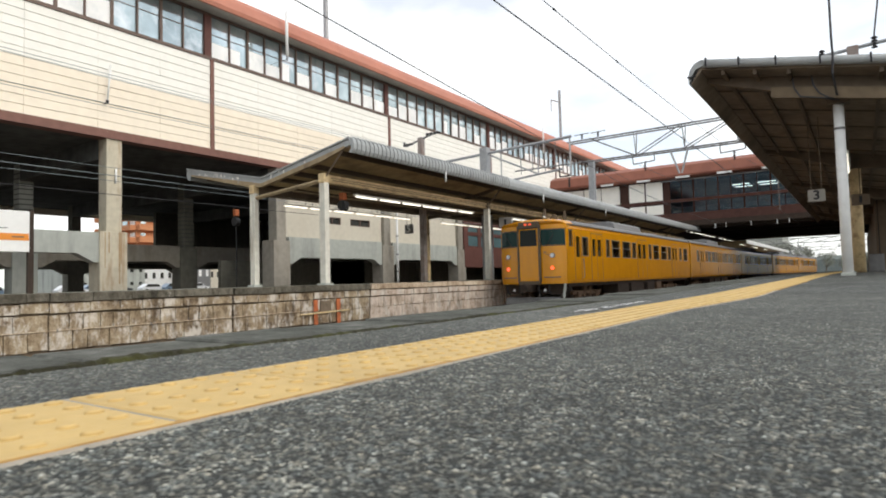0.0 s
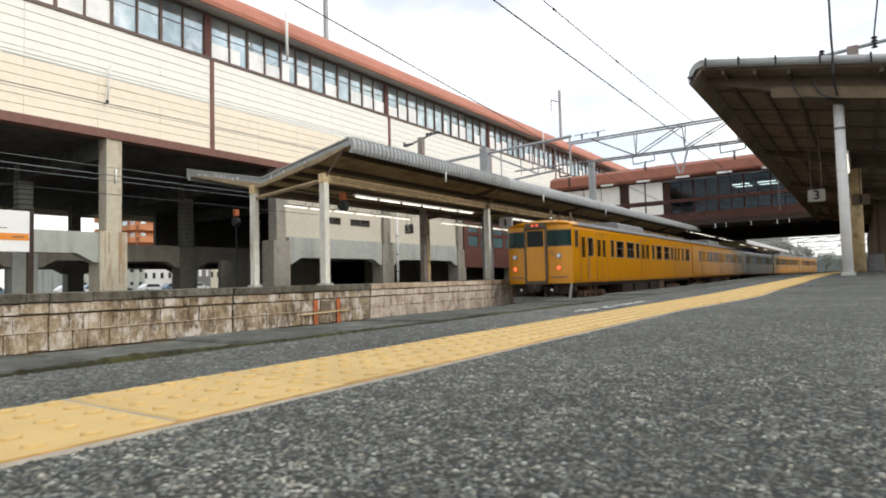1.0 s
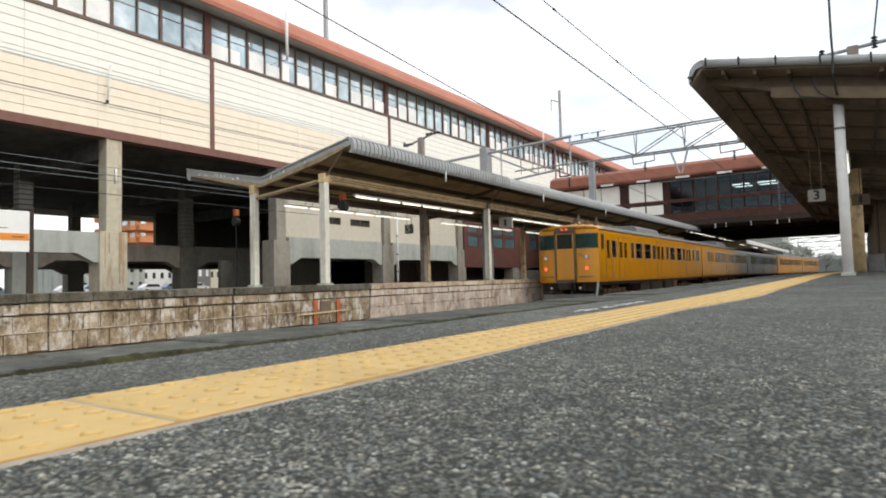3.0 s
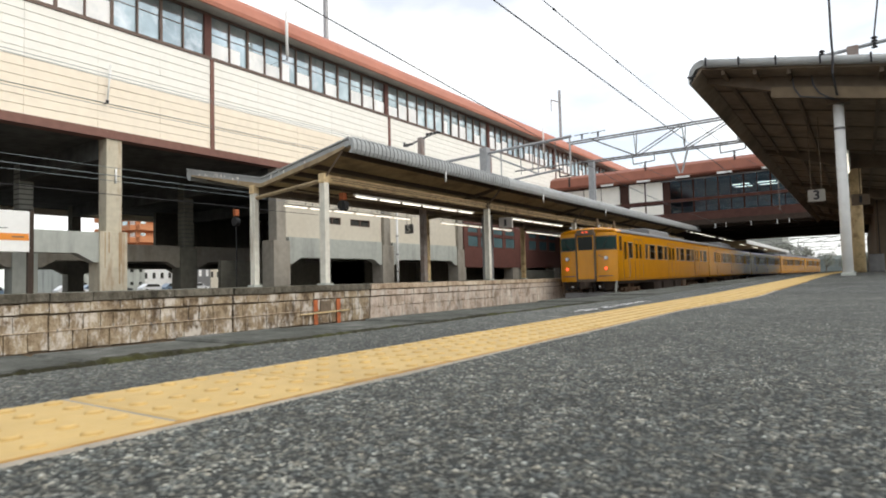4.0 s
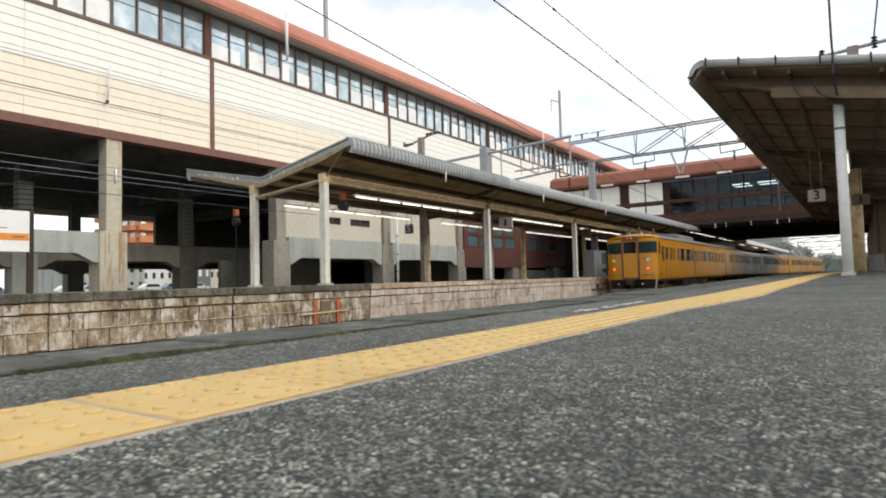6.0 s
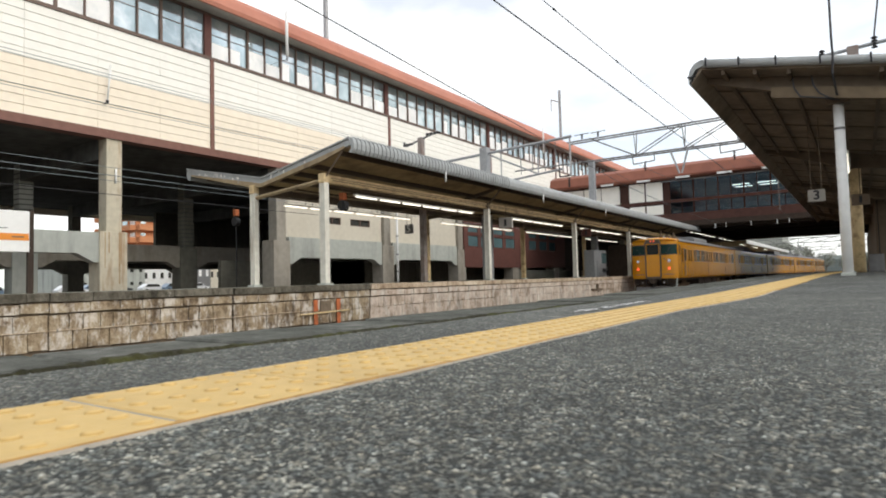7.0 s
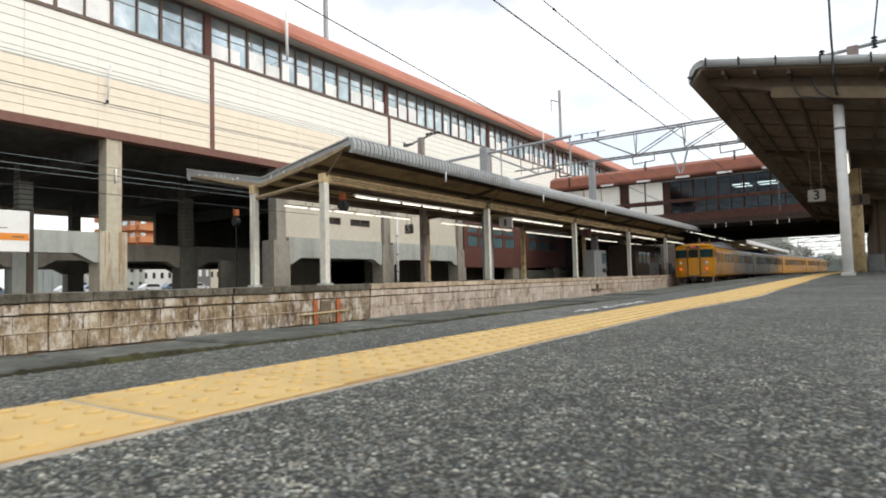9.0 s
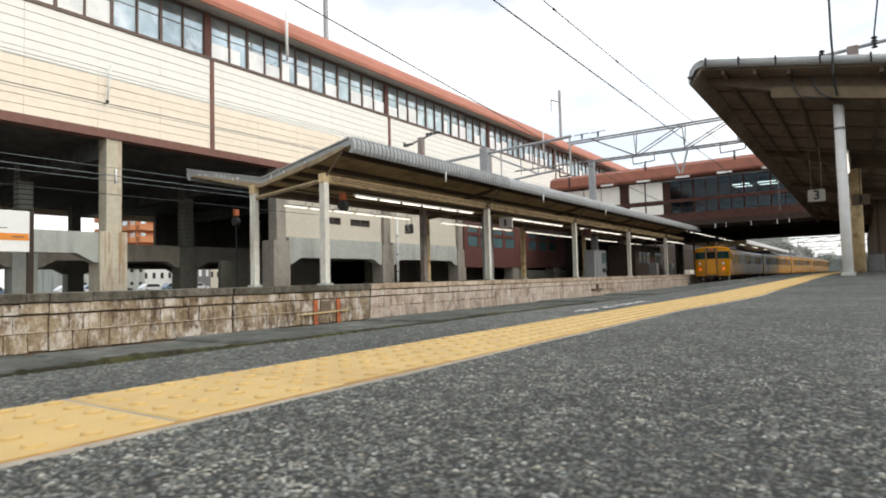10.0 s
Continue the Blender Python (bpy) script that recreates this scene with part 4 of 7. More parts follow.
def opposite_canopy():
    c = thing("platform_canopy", "long butterfly platform canopy with grey roof on cream steel posts", "canopy", (0, 0, 0), "platform canopies")
    bm = B()
    prism(bm, [(-12.85, 4.40), (-16.9, 3.66), (-21.15, 4.5), (-21.15, 4.58), (-16.9, 3.75), (-12.85, 4.49)], CY0 + 0.02, CY1)
    part("lining", bm, CANOPY_UNDER, c, "dark brown lined underside")
    bm = B()
    prism(bm, [(-12.75, 4.50), (-16.9, 3.755), (-21.2, 4.585), (-21.2, 4.66), (-16.9, 3.84), (-12.75, 4.60)], CY0, CY1)
    part("roof_sheet", bm, ROOF_SHEET, c, "grey roof sheet")
    # rounded end gutter across both wings
    for (xa, za), (xb, zb) in (((-12.75, 4.53), (-16.85, 3.77)), ((-16.85, 3.77), (-21.25, 4.62))):
        bm = B()
        prism(bm, [(xa, za - 0.13), (xb, zb - 0.13), (xb, zb + 0.09), (xa, za + 0.09)], CY0 - 0.11, CY0 - 0.01)
        prism(bm, [(xa, za + 0.06), (xb, zb + 0.06), (xb, zb + 0.11), (xa, za + 0.11)], CY0 - 0.16, CY0 + 0.02)
        part("end_trim", bm, ROOF_SHEET, c, "flat grey fascia across the canopy end")
    # white streaks left by birds on the end fascia, and lumps of old nest under it
    rng = random.Random(17)
    bm = B()
    for i in range(26):
        x = -18.1 - 2.6 * rng.random() if i < 18 else rng.uniform(-16.5, -13.2)
        z = (3.77 + (-16.85 - x) * 0.193 if x < -16.85 else 3.77 + (x + 16.85) * 0.185) + rng.uniform(-0.1, 0.05)
        a, h = rng.uniform(0.012, 0.05), rng.uniform(0.02, 0.09)
        ring = [bm.verts.new((x + a * math.cos(q * 1.0472) * rng.uniform(0.6, 1.2), CY0 - 0.113 - i * 0.0001, z + h * math.sin(q * 1.0472) * rng.uniform(0.6, 1.2))) for q in range(6)]
        bm.faces.new(ring)
    tagged(part("bird_spatter", bm, LIME, c, "white bird spatter on the fascia"), kind="stuff")
    for x, z, r in ((-19.0, 4.03, 0.1), (-18.7, 3.96, 0.07), (-18.15, 3.86, 0.11)):
        bm = B()
        bmesh.ops.create_icosphere(bm, subdivisions=2, radius=r, matrix=Matrix.Translation((x, CY0 - 0.02, z)))
        for v in bm.verts:
            v.co += Vector((rng.uniform(-1, 1), rng.uniform(-1, 1), rng.uniform(-1, 0.4))) * r * 0.2
        part("nest_lump", bm, PALE_CONCRETE, c, "pale lump of an old nest")
    # ribbed edge panels
    y, i = CY0 - 0.06, 0
    prof = [(-12.82, 4.19), (-12.69, 4.17), (-12.62, 4.28), (-12.61, 4.45), (-12.66, 4.58), (-12.76, 4.66), (-12.98, 4.67), (-12.98, 4.61), (-12.80, 4.58), (-12.73, 4.48), (-12.73, 4.3)]
    while y < CY1:
        step = 5.0 if y < 19 else 7.8
        bm = B()
        ribbed = y < 23
        if ribbed:
            q = y
            while q < y + step - 0.05:
                prism(bm, prof, q, q + 0.15)
                prism(bm, [(u + (0.035 if u > -12.75 else 0), w + (0.03 if w > 4.55 else 0)) for u, w in prof], q + 0.15, q + 0.2)
                q += 0.2
        else:
            prism(bm, prof, y, y + step - 0.02)
        part("edge_panel", bm, ROOF_SHEET, c, "ribbed grey edge panel" if ribbed else "smooth grey edge panel")
        y += step
    bm = B()
    prism(bm, [(-21.3, 4.28), (-21.15, 4.28), (-21.12, 4.55), (-21.2, 4.7), (-21.36, 4.66), (-21.4, 4.5)], CY0 - 0.06, CY1)
    part("rear_edge", bm, ROOF_SHEET, c)
    # posts, beams, rafters
    for k in range(5):
        y = CY0 - 0.05 + k * 10.2
        for x, w, m in ((-13.93, 0.2, POST_CREAM), (-17.36, 0.2, POST_CREAM if k == 0 else CREAM_STEEL)):
            bm = B()
            # H section
            box(bm, x - 0.12, x - 0.09, y - 0.1, y + 0.1, OTOP - 0.02, 3.5)
            box(bm, x + 0.09, x + 0.12, y - 0.1, y + 0.1, OTOP - 0.02, 3.5)
            box(bm, x - 0.09, x + 0.09, y - 0.07, y + 0.07, OTOP - 0.02, 3.5)
            pst = part("post", bm, m, c, "rust-streaked painted steel post", bevel=0.008)
            bm = B()
            box(bm, x - 0.18, x + 0.18, y - 0.18, y + 0.18, OTOP - 0.03, OTOP + 0.06)
            part("plinth", bm, PALE_CONCRETE, pst, bevel=0.015)
            bm = B()
            box(bm, x - 0.13, x + 0.13, y - 0.12, y + 0.12, 3.36, 3.66)
            part("capital", bm, CREAM_STEEL if k < 1 else BROWN_STEEL, pst, bevel=0.02)
        bm = B()
        prism(bm, [(-12.95, 4.33), (-12.95, 4.4), (-16.9, 3.67), (-21.0, 4.46), (-21.0, 4.4), (-17.6, 3.62), (-16.9, 3.55), (-13.93, 4.06)], y - 0.07, y + 0.07)
        part("rafter", bm, TAN_STEEL if k == 0 else BROWN_STEEL, c, "tapered steel rafter")
        bm = B()
        bar(bm, (-13.95, y, 3.45), (-17.3, y, 3.2), 0.1)
        part("tie", bm, TAN_STEEL if k == 0 else BROWN_STEEL, c)
        bm = B()
        bar(bm, (-13.9, y, 3.5), (-13.1, y, 4.28), 0.06)
        part("brace", bm, BROWN_STEEL, c)
    for x, m in ((-13.93, CREAM_STEEL), (-17.36, BROWN_STEEL)):
        bm = B()
        box(bm, x - 0.1, x + 0.1, CY0 + 0.1, CY1, 3.37, 3.4)
        box(bm, x - 0.1, x + 0.1, CY0 + 0.1, CY1, 3.58, 3.62)
        box(bm, x - 0.02, x + 0.02, CY0 + 0.1, CY1, 3.4, 3.58)
        part("beam", bm, m, c, "rust-stained cream steel beam")
    for x, z, r, m in ((-13.78, 3.52, 0.022, TAN_STEEL), (-13.72, 3.44, 0.014, BROWN_STEEL), (-14.08, 3.32, 0.02, BROWN_STEEL), (-15.6, 3.3, 0.03, TAN_STEEL), (-17.2, 3.3, 0.025, BROWN_STEEL)):
        bm = B()
        rod(bm, (x, CY0 + 0.15, z), (x, CY1 - 0.2, z), r, 6)
        part("conduit", bm, m, c, "thin cable conduit under the canopy")
    for k in range(10):
        y = CY0 + 2.5 + k * 4.9
        bm = B()
        bar(bm, (-13.93, y, 3.4), (-17.36, y, 3.42), 0.05)
        part("cross_tie", bm, DARK_PURLIN, c)
        bm = B()
        rod(bm, (-15.6, y, 3.3), (-15.6, y, 3.9), 0.012, 5)
        part("hanger", bm, BROWN_STEEL, c)
    for x in (-13.3, -14.6, -15.4, -16.1, -18.2, -19.2, -20.2):
        z = 4.40 - abs(x + 12.85) * 0.183 if x > -16.9 else 3.66 + abs(x + 16.9) * 0.198
        bm = B()
        box(bm, x - 0.05, x + 0.05, CY0 + 0.05, CY1, z - 0.15, z + 0.005)
        part("purlin", bm, DARK_PURLIN, c)
    # added dark sheet for the shade under the bridge, with posts below it
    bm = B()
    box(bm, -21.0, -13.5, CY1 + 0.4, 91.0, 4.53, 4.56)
    part("inner_lining", bm, BRIDGE_DARK, c, "dark sheet added for the shade under the bridge")
    for k in range(4):
        bm = B()
        rod(bm, (-17.36, 63.9 + k * 8.8, OTOP - 0.02), (-17.36, 63.9 + k * 8.8, 4.54), 0.12, 10)
        part("post", bm, BROWN_STEEL, c)
    return c


opposite_canopy()


def tube_lights():
    def lamp(x, y, z):
        t = thing("strip_light", "lit fluorescent strip light under the canopy", "lamp", (x, y, z), "strip lights under the canopies")
        bm = B()
        prism(bm, [(-0.06, 0.08), (0.06, 0.08), (0.035, 0.03), (-0.035, 0.03)], 0, 1.27)
        part("housing", bm, WHITE_PAINT, t)
        bm = B()
        rod(bm, (0, 0.06, 0.0), (0, 1.17, 0.0), 0.023, 8)
        part("tube", bm, TUBE, t, "glowing white tube")
        for q in (0.15, 1.1):
            bm = B()
            rod(bm, (0, q, 0.08), (0, q, 0.5), 0.012, 5)
            part("hanger", bm, BROWN_STEEL, t)
        return t
    first = lamp(-14.2, 15.35, 3.12)
    spans = [(-14.2, 15.35, 6), (-14.2, 26.5, 5), (-14.2, 35.6, 6), (-14.2, 46.0, 5), (-14.2, 56, 5), (-17.7, 55, 4), (-17.7, 15.25, 6), (-17.7, 25.6, 6), (-17.7, 35.2, 6), (-17.7, 45.2, 6)]
    for x, y, n in spans:
        for i in range(n):
            if (x, i, y) == (-14.2, 0, 15.35):
                continue
            copy_thing(first, pose(x, y + i * 1.3, 3.12))
    for y, n in ((61.5, 4), (67.5, 8), (80.5, 4), (86.6, 3), (96, 4), (108, 5), (122, 4)):
        for i in range(n):
            copy_thing(first, pose(-14.2, y + i * 1.3, 4.43 if y < 91 else 4.2))
    for y, n in ((18.4, 3), (27.0, 3), (36.5, 2)):
        for i in range(n):
            copy_thing(first, pose(-0.17, y + i * 1.3, 3.12))


tube_lights()


# ---- bridge ----
def bridge():
    b = tagged(new("concourse_bridge"), "red-roofed concourse bridge with dark windows over the tracks", "bridge")
    y0, y1 = 68.0, 101.0
    xl, xr = -30.6, 40.0
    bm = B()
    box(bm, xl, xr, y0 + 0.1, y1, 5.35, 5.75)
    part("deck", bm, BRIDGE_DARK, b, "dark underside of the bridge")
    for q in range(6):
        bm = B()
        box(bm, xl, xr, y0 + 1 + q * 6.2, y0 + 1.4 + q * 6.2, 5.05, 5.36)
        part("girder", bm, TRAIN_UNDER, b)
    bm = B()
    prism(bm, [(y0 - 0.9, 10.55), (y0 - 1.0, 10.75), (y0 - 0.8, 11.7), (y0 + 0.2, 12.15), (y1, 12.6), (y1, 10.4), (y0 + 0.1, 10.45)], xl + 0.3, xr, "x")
    part("roof", bm, BRIDGE_RED, b, "faded red roof edge, darkened for its shaded face")
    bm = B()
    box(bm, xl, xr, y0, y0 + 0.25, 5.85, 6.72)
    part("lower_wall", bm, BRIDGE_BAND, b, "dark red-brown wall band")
    # Near-black strip put in for the shaded underside below the wall.
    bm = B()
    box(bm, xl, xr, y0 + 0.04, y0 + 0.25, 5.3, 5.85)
    part("edge_girder", bm, TRAIN_UNDER, b, "dark strip standing for the shaded underside")
    bm = B()
    box(bm, xl, xr, y0 - 0.06, y0 + 0.25, 7.9, 8.24)
    part("middle_rail", bm, BRIDGE_BAND, b)
    bm = B()
    box(bm, xl, xr, y0 - 0.02, y0 + 0.25, 10.3, 10.5)
    part("head", bm, BRIDGE_DARK, b)
    bm = B()
    box(bm, xl, xr, y1 - 6, y1, 5.75, 10.4)
    part("inner_wall", bm, ROOM_BLUE, b, "dark room behind the glass")
    bm = B()
    box(bm, xl, xr, y0 + 0.3, y1, 10.2, 10.4)
    part("inner_ceiling", bm, ROOM_BLUE, b)
    # cream panels by the building
    for x0, x1 in ((-28.9, -26.5), (-26.4, -24.4), (-24.3, -22.2), (-21.1, -19.42), (-19.25, -17.46)):
        bm = B()
        box(bm, x0, x1, y0 - 0.04, y0 + 0.2, 8.0, 10.3)
        part("panel", bm, CLAD_WHITE, b, "cream wall panel")
        bm = B()
        box(bm, x0, x1, y0 - 0.03, y0 + 0.2, 6.72, 7.75)
        part("panel", bm, CLAD_WHITE, b)
    bm = B()
    box(bm, -30.6, -16.75, y0 + 0.06, y0 + 0.25, 6.72, 10.3)
    part("panel_ground", bm, BRIDGE_DARK, b)
    x = -16.72
    while x < 20:
        for z0, z1 in ((6.72, 7.9), (8.24, 10.3)):
            bm = B()
            box(bm, x + 0.06, x + 2.37, y0 + 0.1, y0 + 0.13, z0, z1)
            pane = part("window_pane", bm, CLEAR, b, "blue-tinted window pane")
            pane.visible_shadow = False
            bm = B()
            box(bm, x - 0.06, x + 0.06, y0 - 0.02, y0 + 0.2, z0, z1)
            part("mullion", bm, BRIDGE_DARK, pane)
            bm = B()
            box(bm, x + 1.185, x + 1.245, y0 + 0.02, y0 + 0.18, z0, z1)
            part("thin_mullion", bm, BRIDGE_DARK, pane)
        x += 2.43
    for i in range(3):
        for j in range(2):
            bm = B()
            box(bm, -11.6 + i * 2.6, -9.8 + i * 2.6, y0 + 7 + j * 2.2, y0 + 7.15 + j * 2.2, 10.08, 10.16)
            part("ceiling_tube", bm, TUBE, b, "lit ceiling tube inside the concourse")
    for i in range(9):
        x = -14.6 + i * 1.9 + 0.5 * math.sin(i * 2.1)
        bm = B()
        insulator(bm, (x, y0 - 0.1, 5.32), (x, y0 - 0.1, 4.86), 4, 0.08)
        part("insulator", bm, WHITE_PAINT, b, "white insulator under the bridge edge")
    bm = B()
    rod(bm, (-17.5, y0 - 0.5, 10.2), (18, y0 - 0.5, 10.2), 0.07, 6)
    part("eaves_pipe", bm, GALV_DARK, b, "grey pipe under the eaves")
    for i in range(5):
        bm = B()
        x = -24 + i * 4.1
        box(bm, x, x + 1.4, y0 - 1.05, y0 - 0.85, 10.35, 10.55)
        part("eaves_lamp", bm, WHITE_STEEL, b, "white box under the eaves")
    for x in (-22.8, 4.2, 12):
        for yy in (y0 + 3, y1 - 4):
            bm = B()
            box(bm, x - 0.5, x + 0.5, yy - 0.5, yy + 0.5, -1.62, 5.36)
            part("pier", bm, DARK_CONCRETE, b, "concrete pier under the bridge")
    bm = B()
    box(bm, -34.0, xl + 0.01, y0 + 20, y1, 5.35, 12.3)
    part("link_wall", bm, BRIDGE_DARK, b, "plain link between bridge and station building")
    nearer = Matrix.Translation(EYE) @ Matrix.Scale(0.9, 4) @ Matrix.Translation((-EYE[0], -EYE[1], -EYE[2]))
    for ob in b.children_recursive:
        ob.data.transform(nearer)
    return b


bridge()


# ---- near canopy ----
def near_canopy():
    c = thing("platform_canopy", "brown-lined platform canopy with a rounded grey gutter edge", "canopy", (0, 0, 0), "platform canopies")
    y0, y1 = 13.75, 60.9
    valley, xr = 1.9, 6.6
    def zt(x):
        return 4.72 - (x + 2.5) * 0.195 if x < valley else 4.72 - (valley + 2.5) * 0.195 + (x - valley) * 0.195
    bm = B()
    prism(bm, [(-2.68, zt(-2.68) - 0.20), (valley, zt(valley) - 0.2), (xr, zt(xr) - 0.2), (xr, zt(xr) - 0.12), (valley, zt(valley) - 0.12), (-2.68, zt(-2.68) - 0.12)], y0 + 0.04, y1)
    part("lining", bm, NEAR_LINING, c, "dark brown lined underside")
    bm = B()
    prism(bm, [(-2.6, zt(-2.6) - 0.115), (valley, zt(valley) - 0.115), (xr, zt(xr) - 0.115), (xr, zt(xr)), (valley, zt(valley)), (-2.6, zt(-2.6))], y0, y1)
    part("roof_sheet", bm, ROOF_SHEET, c, "grey roof sheet")
    # rounded edge along the track side
    bm = B()
    prof = [(-2.87, 4.27), (-2.855, 4.268), (-2.83, 4.40), (-2.72, 4.57), (-2.5, 4.62), (-2.5, 4.73), (-2.62, 4.74), (-2.75, 4.69), (-2.84, 4.57), (-2.88, 4.42)]
    prism(bm, prof, y0 - 0.02, y1)
    part("edge_panel", bm, ROOF_SHEET, c, "rounded grey edge panel")
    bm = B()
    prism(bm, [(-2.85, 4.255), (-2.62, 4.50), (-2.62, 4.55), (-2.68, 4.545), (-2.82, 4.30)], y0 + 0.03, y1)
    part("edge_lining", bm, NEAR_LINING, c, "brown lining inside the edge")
    # half-round trim over the end
    bm = B()
    for (xa, xb) in ((-2.55, valley), (valley, xr)):
        rod(bm, (xa, y0 - 0.04, zt(xa) - 0.085), (xb, y0 - 0.04, zt(xb) - 0.085), 0.088, 12)
    part("end_trim", bm, ROOF_SHEET, c, "rounded grey end trim", smooth=True)
    for x in (-2.5, -1.87, -1.2, -0.45, 0.35, 1.15):
        bm = B()
        box(bm, x - 0.014, x + 0.014, y0 - 0.14, y0 + 0.05, zt(x) - 0.16, zt(x) + 0.02)
        part("clip", bm, BLACK, c, "black strap over the trim")
    bm = B()
    box(bm, -2.89, -2.72, y0 - 0.06, y0 - 0.02, 4.395, 4.42)
    part("clip", bm, BLACK, c)
    # structure
    for k in range(5):
        y = y0 + 0.75 + k * 9.9
        x = -0.215
        bm = B()
        rod(bm, (x if k != 1 else -0.02, y, rise(y)), (x if k != 1 else -0.02, y, 3.52), 0.094 if k != 1 else 0.17, 16)
        pst = part("post", bm, WHITE_STEEL if k == 0 else CREAM_STEEL, c, "white painted round steel post", smooth=True)
        bm = B()
        box(bm, x - 0.125, x + 0.125, y - 0.125, y + 0.125, rise(y) - 0.02, rise(y) + 0.06)
        part("plinth", bm, PALE_CONCRETE, pst, bevel=0.02)
        bm = B()
        box(bm, x - 0.2, x + 0.2, y - 0.15, y + 0.15, 3.5, 3.6)
        part("capital", bm, BROWN_STEEL, pst)
        bm = B()
        rod(bm, (x, y, 2.98), (x, y, 3.03), 0.1, 14)
        part("band", bm, GALV_DARK, pst)
        bm = B()
        prism(bm, [(-2.6, zt(-2.6) - 0.21), (valley, zt(valley) - 0.21), (xr, zt(xr) - 0.21), (xr, zt(xr) - 0.42), (valley, zt(valley) - 0.62), (-0.2, 3.6), (-2.6, zt(-2.6) - 0.33)], y - 0.09, y + 0.09)
        part("rafter", bm, BROWN_STEEL, c, "brown steel rafter")
        x2 = 4.0
        bm = B()
        rod(bm, (x2, y, rise(y)), (x2, y, 3.5), 0.165, 14)
        part("post", bm, CREAM_STEEL, c, "cream painted round steel post", smooth=True)
    bm = B()
    prism(bm, [(-1.35, 3.76), (-1.35, 3.98), (valley, 3.34), (valley, 3.12)], y0 + 0.3, y0 + 0.42)
    part("end_beam", bm, PURLIN, c, "dull brown end beam")
    bm = B()
    box(bm, -0.31, -0.11, y0 + 0.9, y1, 3.6, 3.85)
    part("beam", bm, BROWN_STEEL, c)
    for x in (-2.2, -1.6, -1.0, 0.5, 1.2, 2.6, 3.4, 4.4, 5.4):
        bm = B()
        box(bm, x - 0.035, x + 0.035, y0 + 0.08, y1, zt(x) - 0.30, zt(x) - 0.195)
        part("purlin", bm, BROWN_STEEL, c)
    for i in range(23):
        y = y0 + 1.9 + i * 1.98
        bm = B()
        prism(bm, [(-2.62, zt(-2.62) - 0.23), (valley, zt(valley) - 0.23), (valley, zt(valley) - 0.195), (-2.62, zt(-2.62) - 0.195)], y - 0.03, y + 0.03)
        part("lining_batten", bm, BROWN_STEEL, c)
    return c


near_canopy()


def curve_rod(name, pts, r, material, parent=None, label=""):
    bm = B()
    for a, b in zip(pts, pts[1:]):
        rod(bm, a, b, r, 5)
    if parent:
        return part(name, bm, material, parent, label)
    return link(name, bm, material)


def roof_insulator():
    """The steel arm with insulators over the near canopy, and its down lead."""
    t = thing("insulator_arm", "grey steel arm with two dark insulators on the canopy roof", "insulator", (0, 0, 0))
    y = 13.9
    bm = B()
    bar(bm, (-0.6, y, 4.33), (-0.42, y, 4.36), 0.05)
    bar(bm, (-0.42, y, 4.36), (0.62, y, 4.43), 0.05)
    part("arm", bm, GALV, t)
    bm = B()
    box(bm, -0.02, 0.17, y - 0.07, y + 0.07, 4.2, 4.44)
    part("bracket", bm, WEATHERED, t, bevel=0.02)
    for x, z in ((-0.42, 4.26), (0.42, 4.33)):
        bm = B()
        insulator(bm, (x, y, z), (x, y, z + 0.24), 4, 0.055)
        part("insulator", bm, BLACK, t, "dark ribbed insulator")
    pts = [(-0.26, 13.5, 6.2), (-0.25, 13.52, 5.4), (-0.25, 13.5, 4.6), (-0.24, 13.5, 4.2), (-0.26, 13.55, 3.9), (-0.22, 13.9, 3.62), (-0.2, 14.3, 3.55)]
    curve_rod("down_lead", pts, 0.022, WIRE, t, "thick dark cable")
    for a, b in ((-0.62, -0.25), (-0.95, -0.3)):
        curve_rod("cable_loop", [(a, 13.98, 4.05), (a + 0.02, 13.96, 3.85), (a + 0.12, 13.96, 3.66), (b - 0.1, 13.98, 3.55), (b + 0.04, 14.2, 3.54)], 0.016, WIRE, t, "slack dark cable")
    curve_rod("stay_wire", [(0.42, 13.9, 4.56), (0.6, 13.7, 5.9)], 0.015, WIRE, t)


roof_insulator()


def text_mesh(s, size, material, name, parent, m, bold=0.0):
    cu = bpy.data.curves.new(name, "FONT")
    cu.body, cu.size, cu.align_x, cu.align_y, cu.extrude, cu.offset = s, size, "CENTER", "CENTER", 0.003, bold
    tmp = bpy.data.objects.new(name, cu)
    scene.collection.objects.link(tmp)
    me = bpy.data.meshes.new_from_object(tmp.evaluated_get(bpy.context.evaluated_depsgraph_get()))
    bpy.data.objects.remove(tmp)
    me.materials.append(material)
    ob = new(name, me)
    ob.parent = parent
    ob.matrix_basis = m
    return ob


def number_sign(at, w, h, digit, label, board, ink, top):
    """A hanging platform number sign that faces down the platform."""
    s = thing("platform_number_sign", label, "sign", at, "platform number signs")
    bm = B()
    box(bm, -w / 2, w / 2, -0.05, 0.05, -h / 2, h / 2)
    part("board", bm, board, s, bevel=0.01)
    bm = B()
    for x in (-w * 0.3, w * 0.3):
        rod(bm, (x, 0, h / 2), (x, 0, top - at[2]), 0.012, 6)
    part("hanger", bm, BROWN_STEEL, s)
    text_mesh(digit, h * 1.05, ink, "digit", s, pose(0, -0.054, 0, 90, 0, 0), 0.008)
    return s


# The number three board takes soffit grey: its shade is in the colour.
number_sign((-0.86, 18.5, 2.12), 0.39, 0.31, "3", "white hanging sign with a dark number three, greyed for shade", SOFFIT, INK, 4.2)
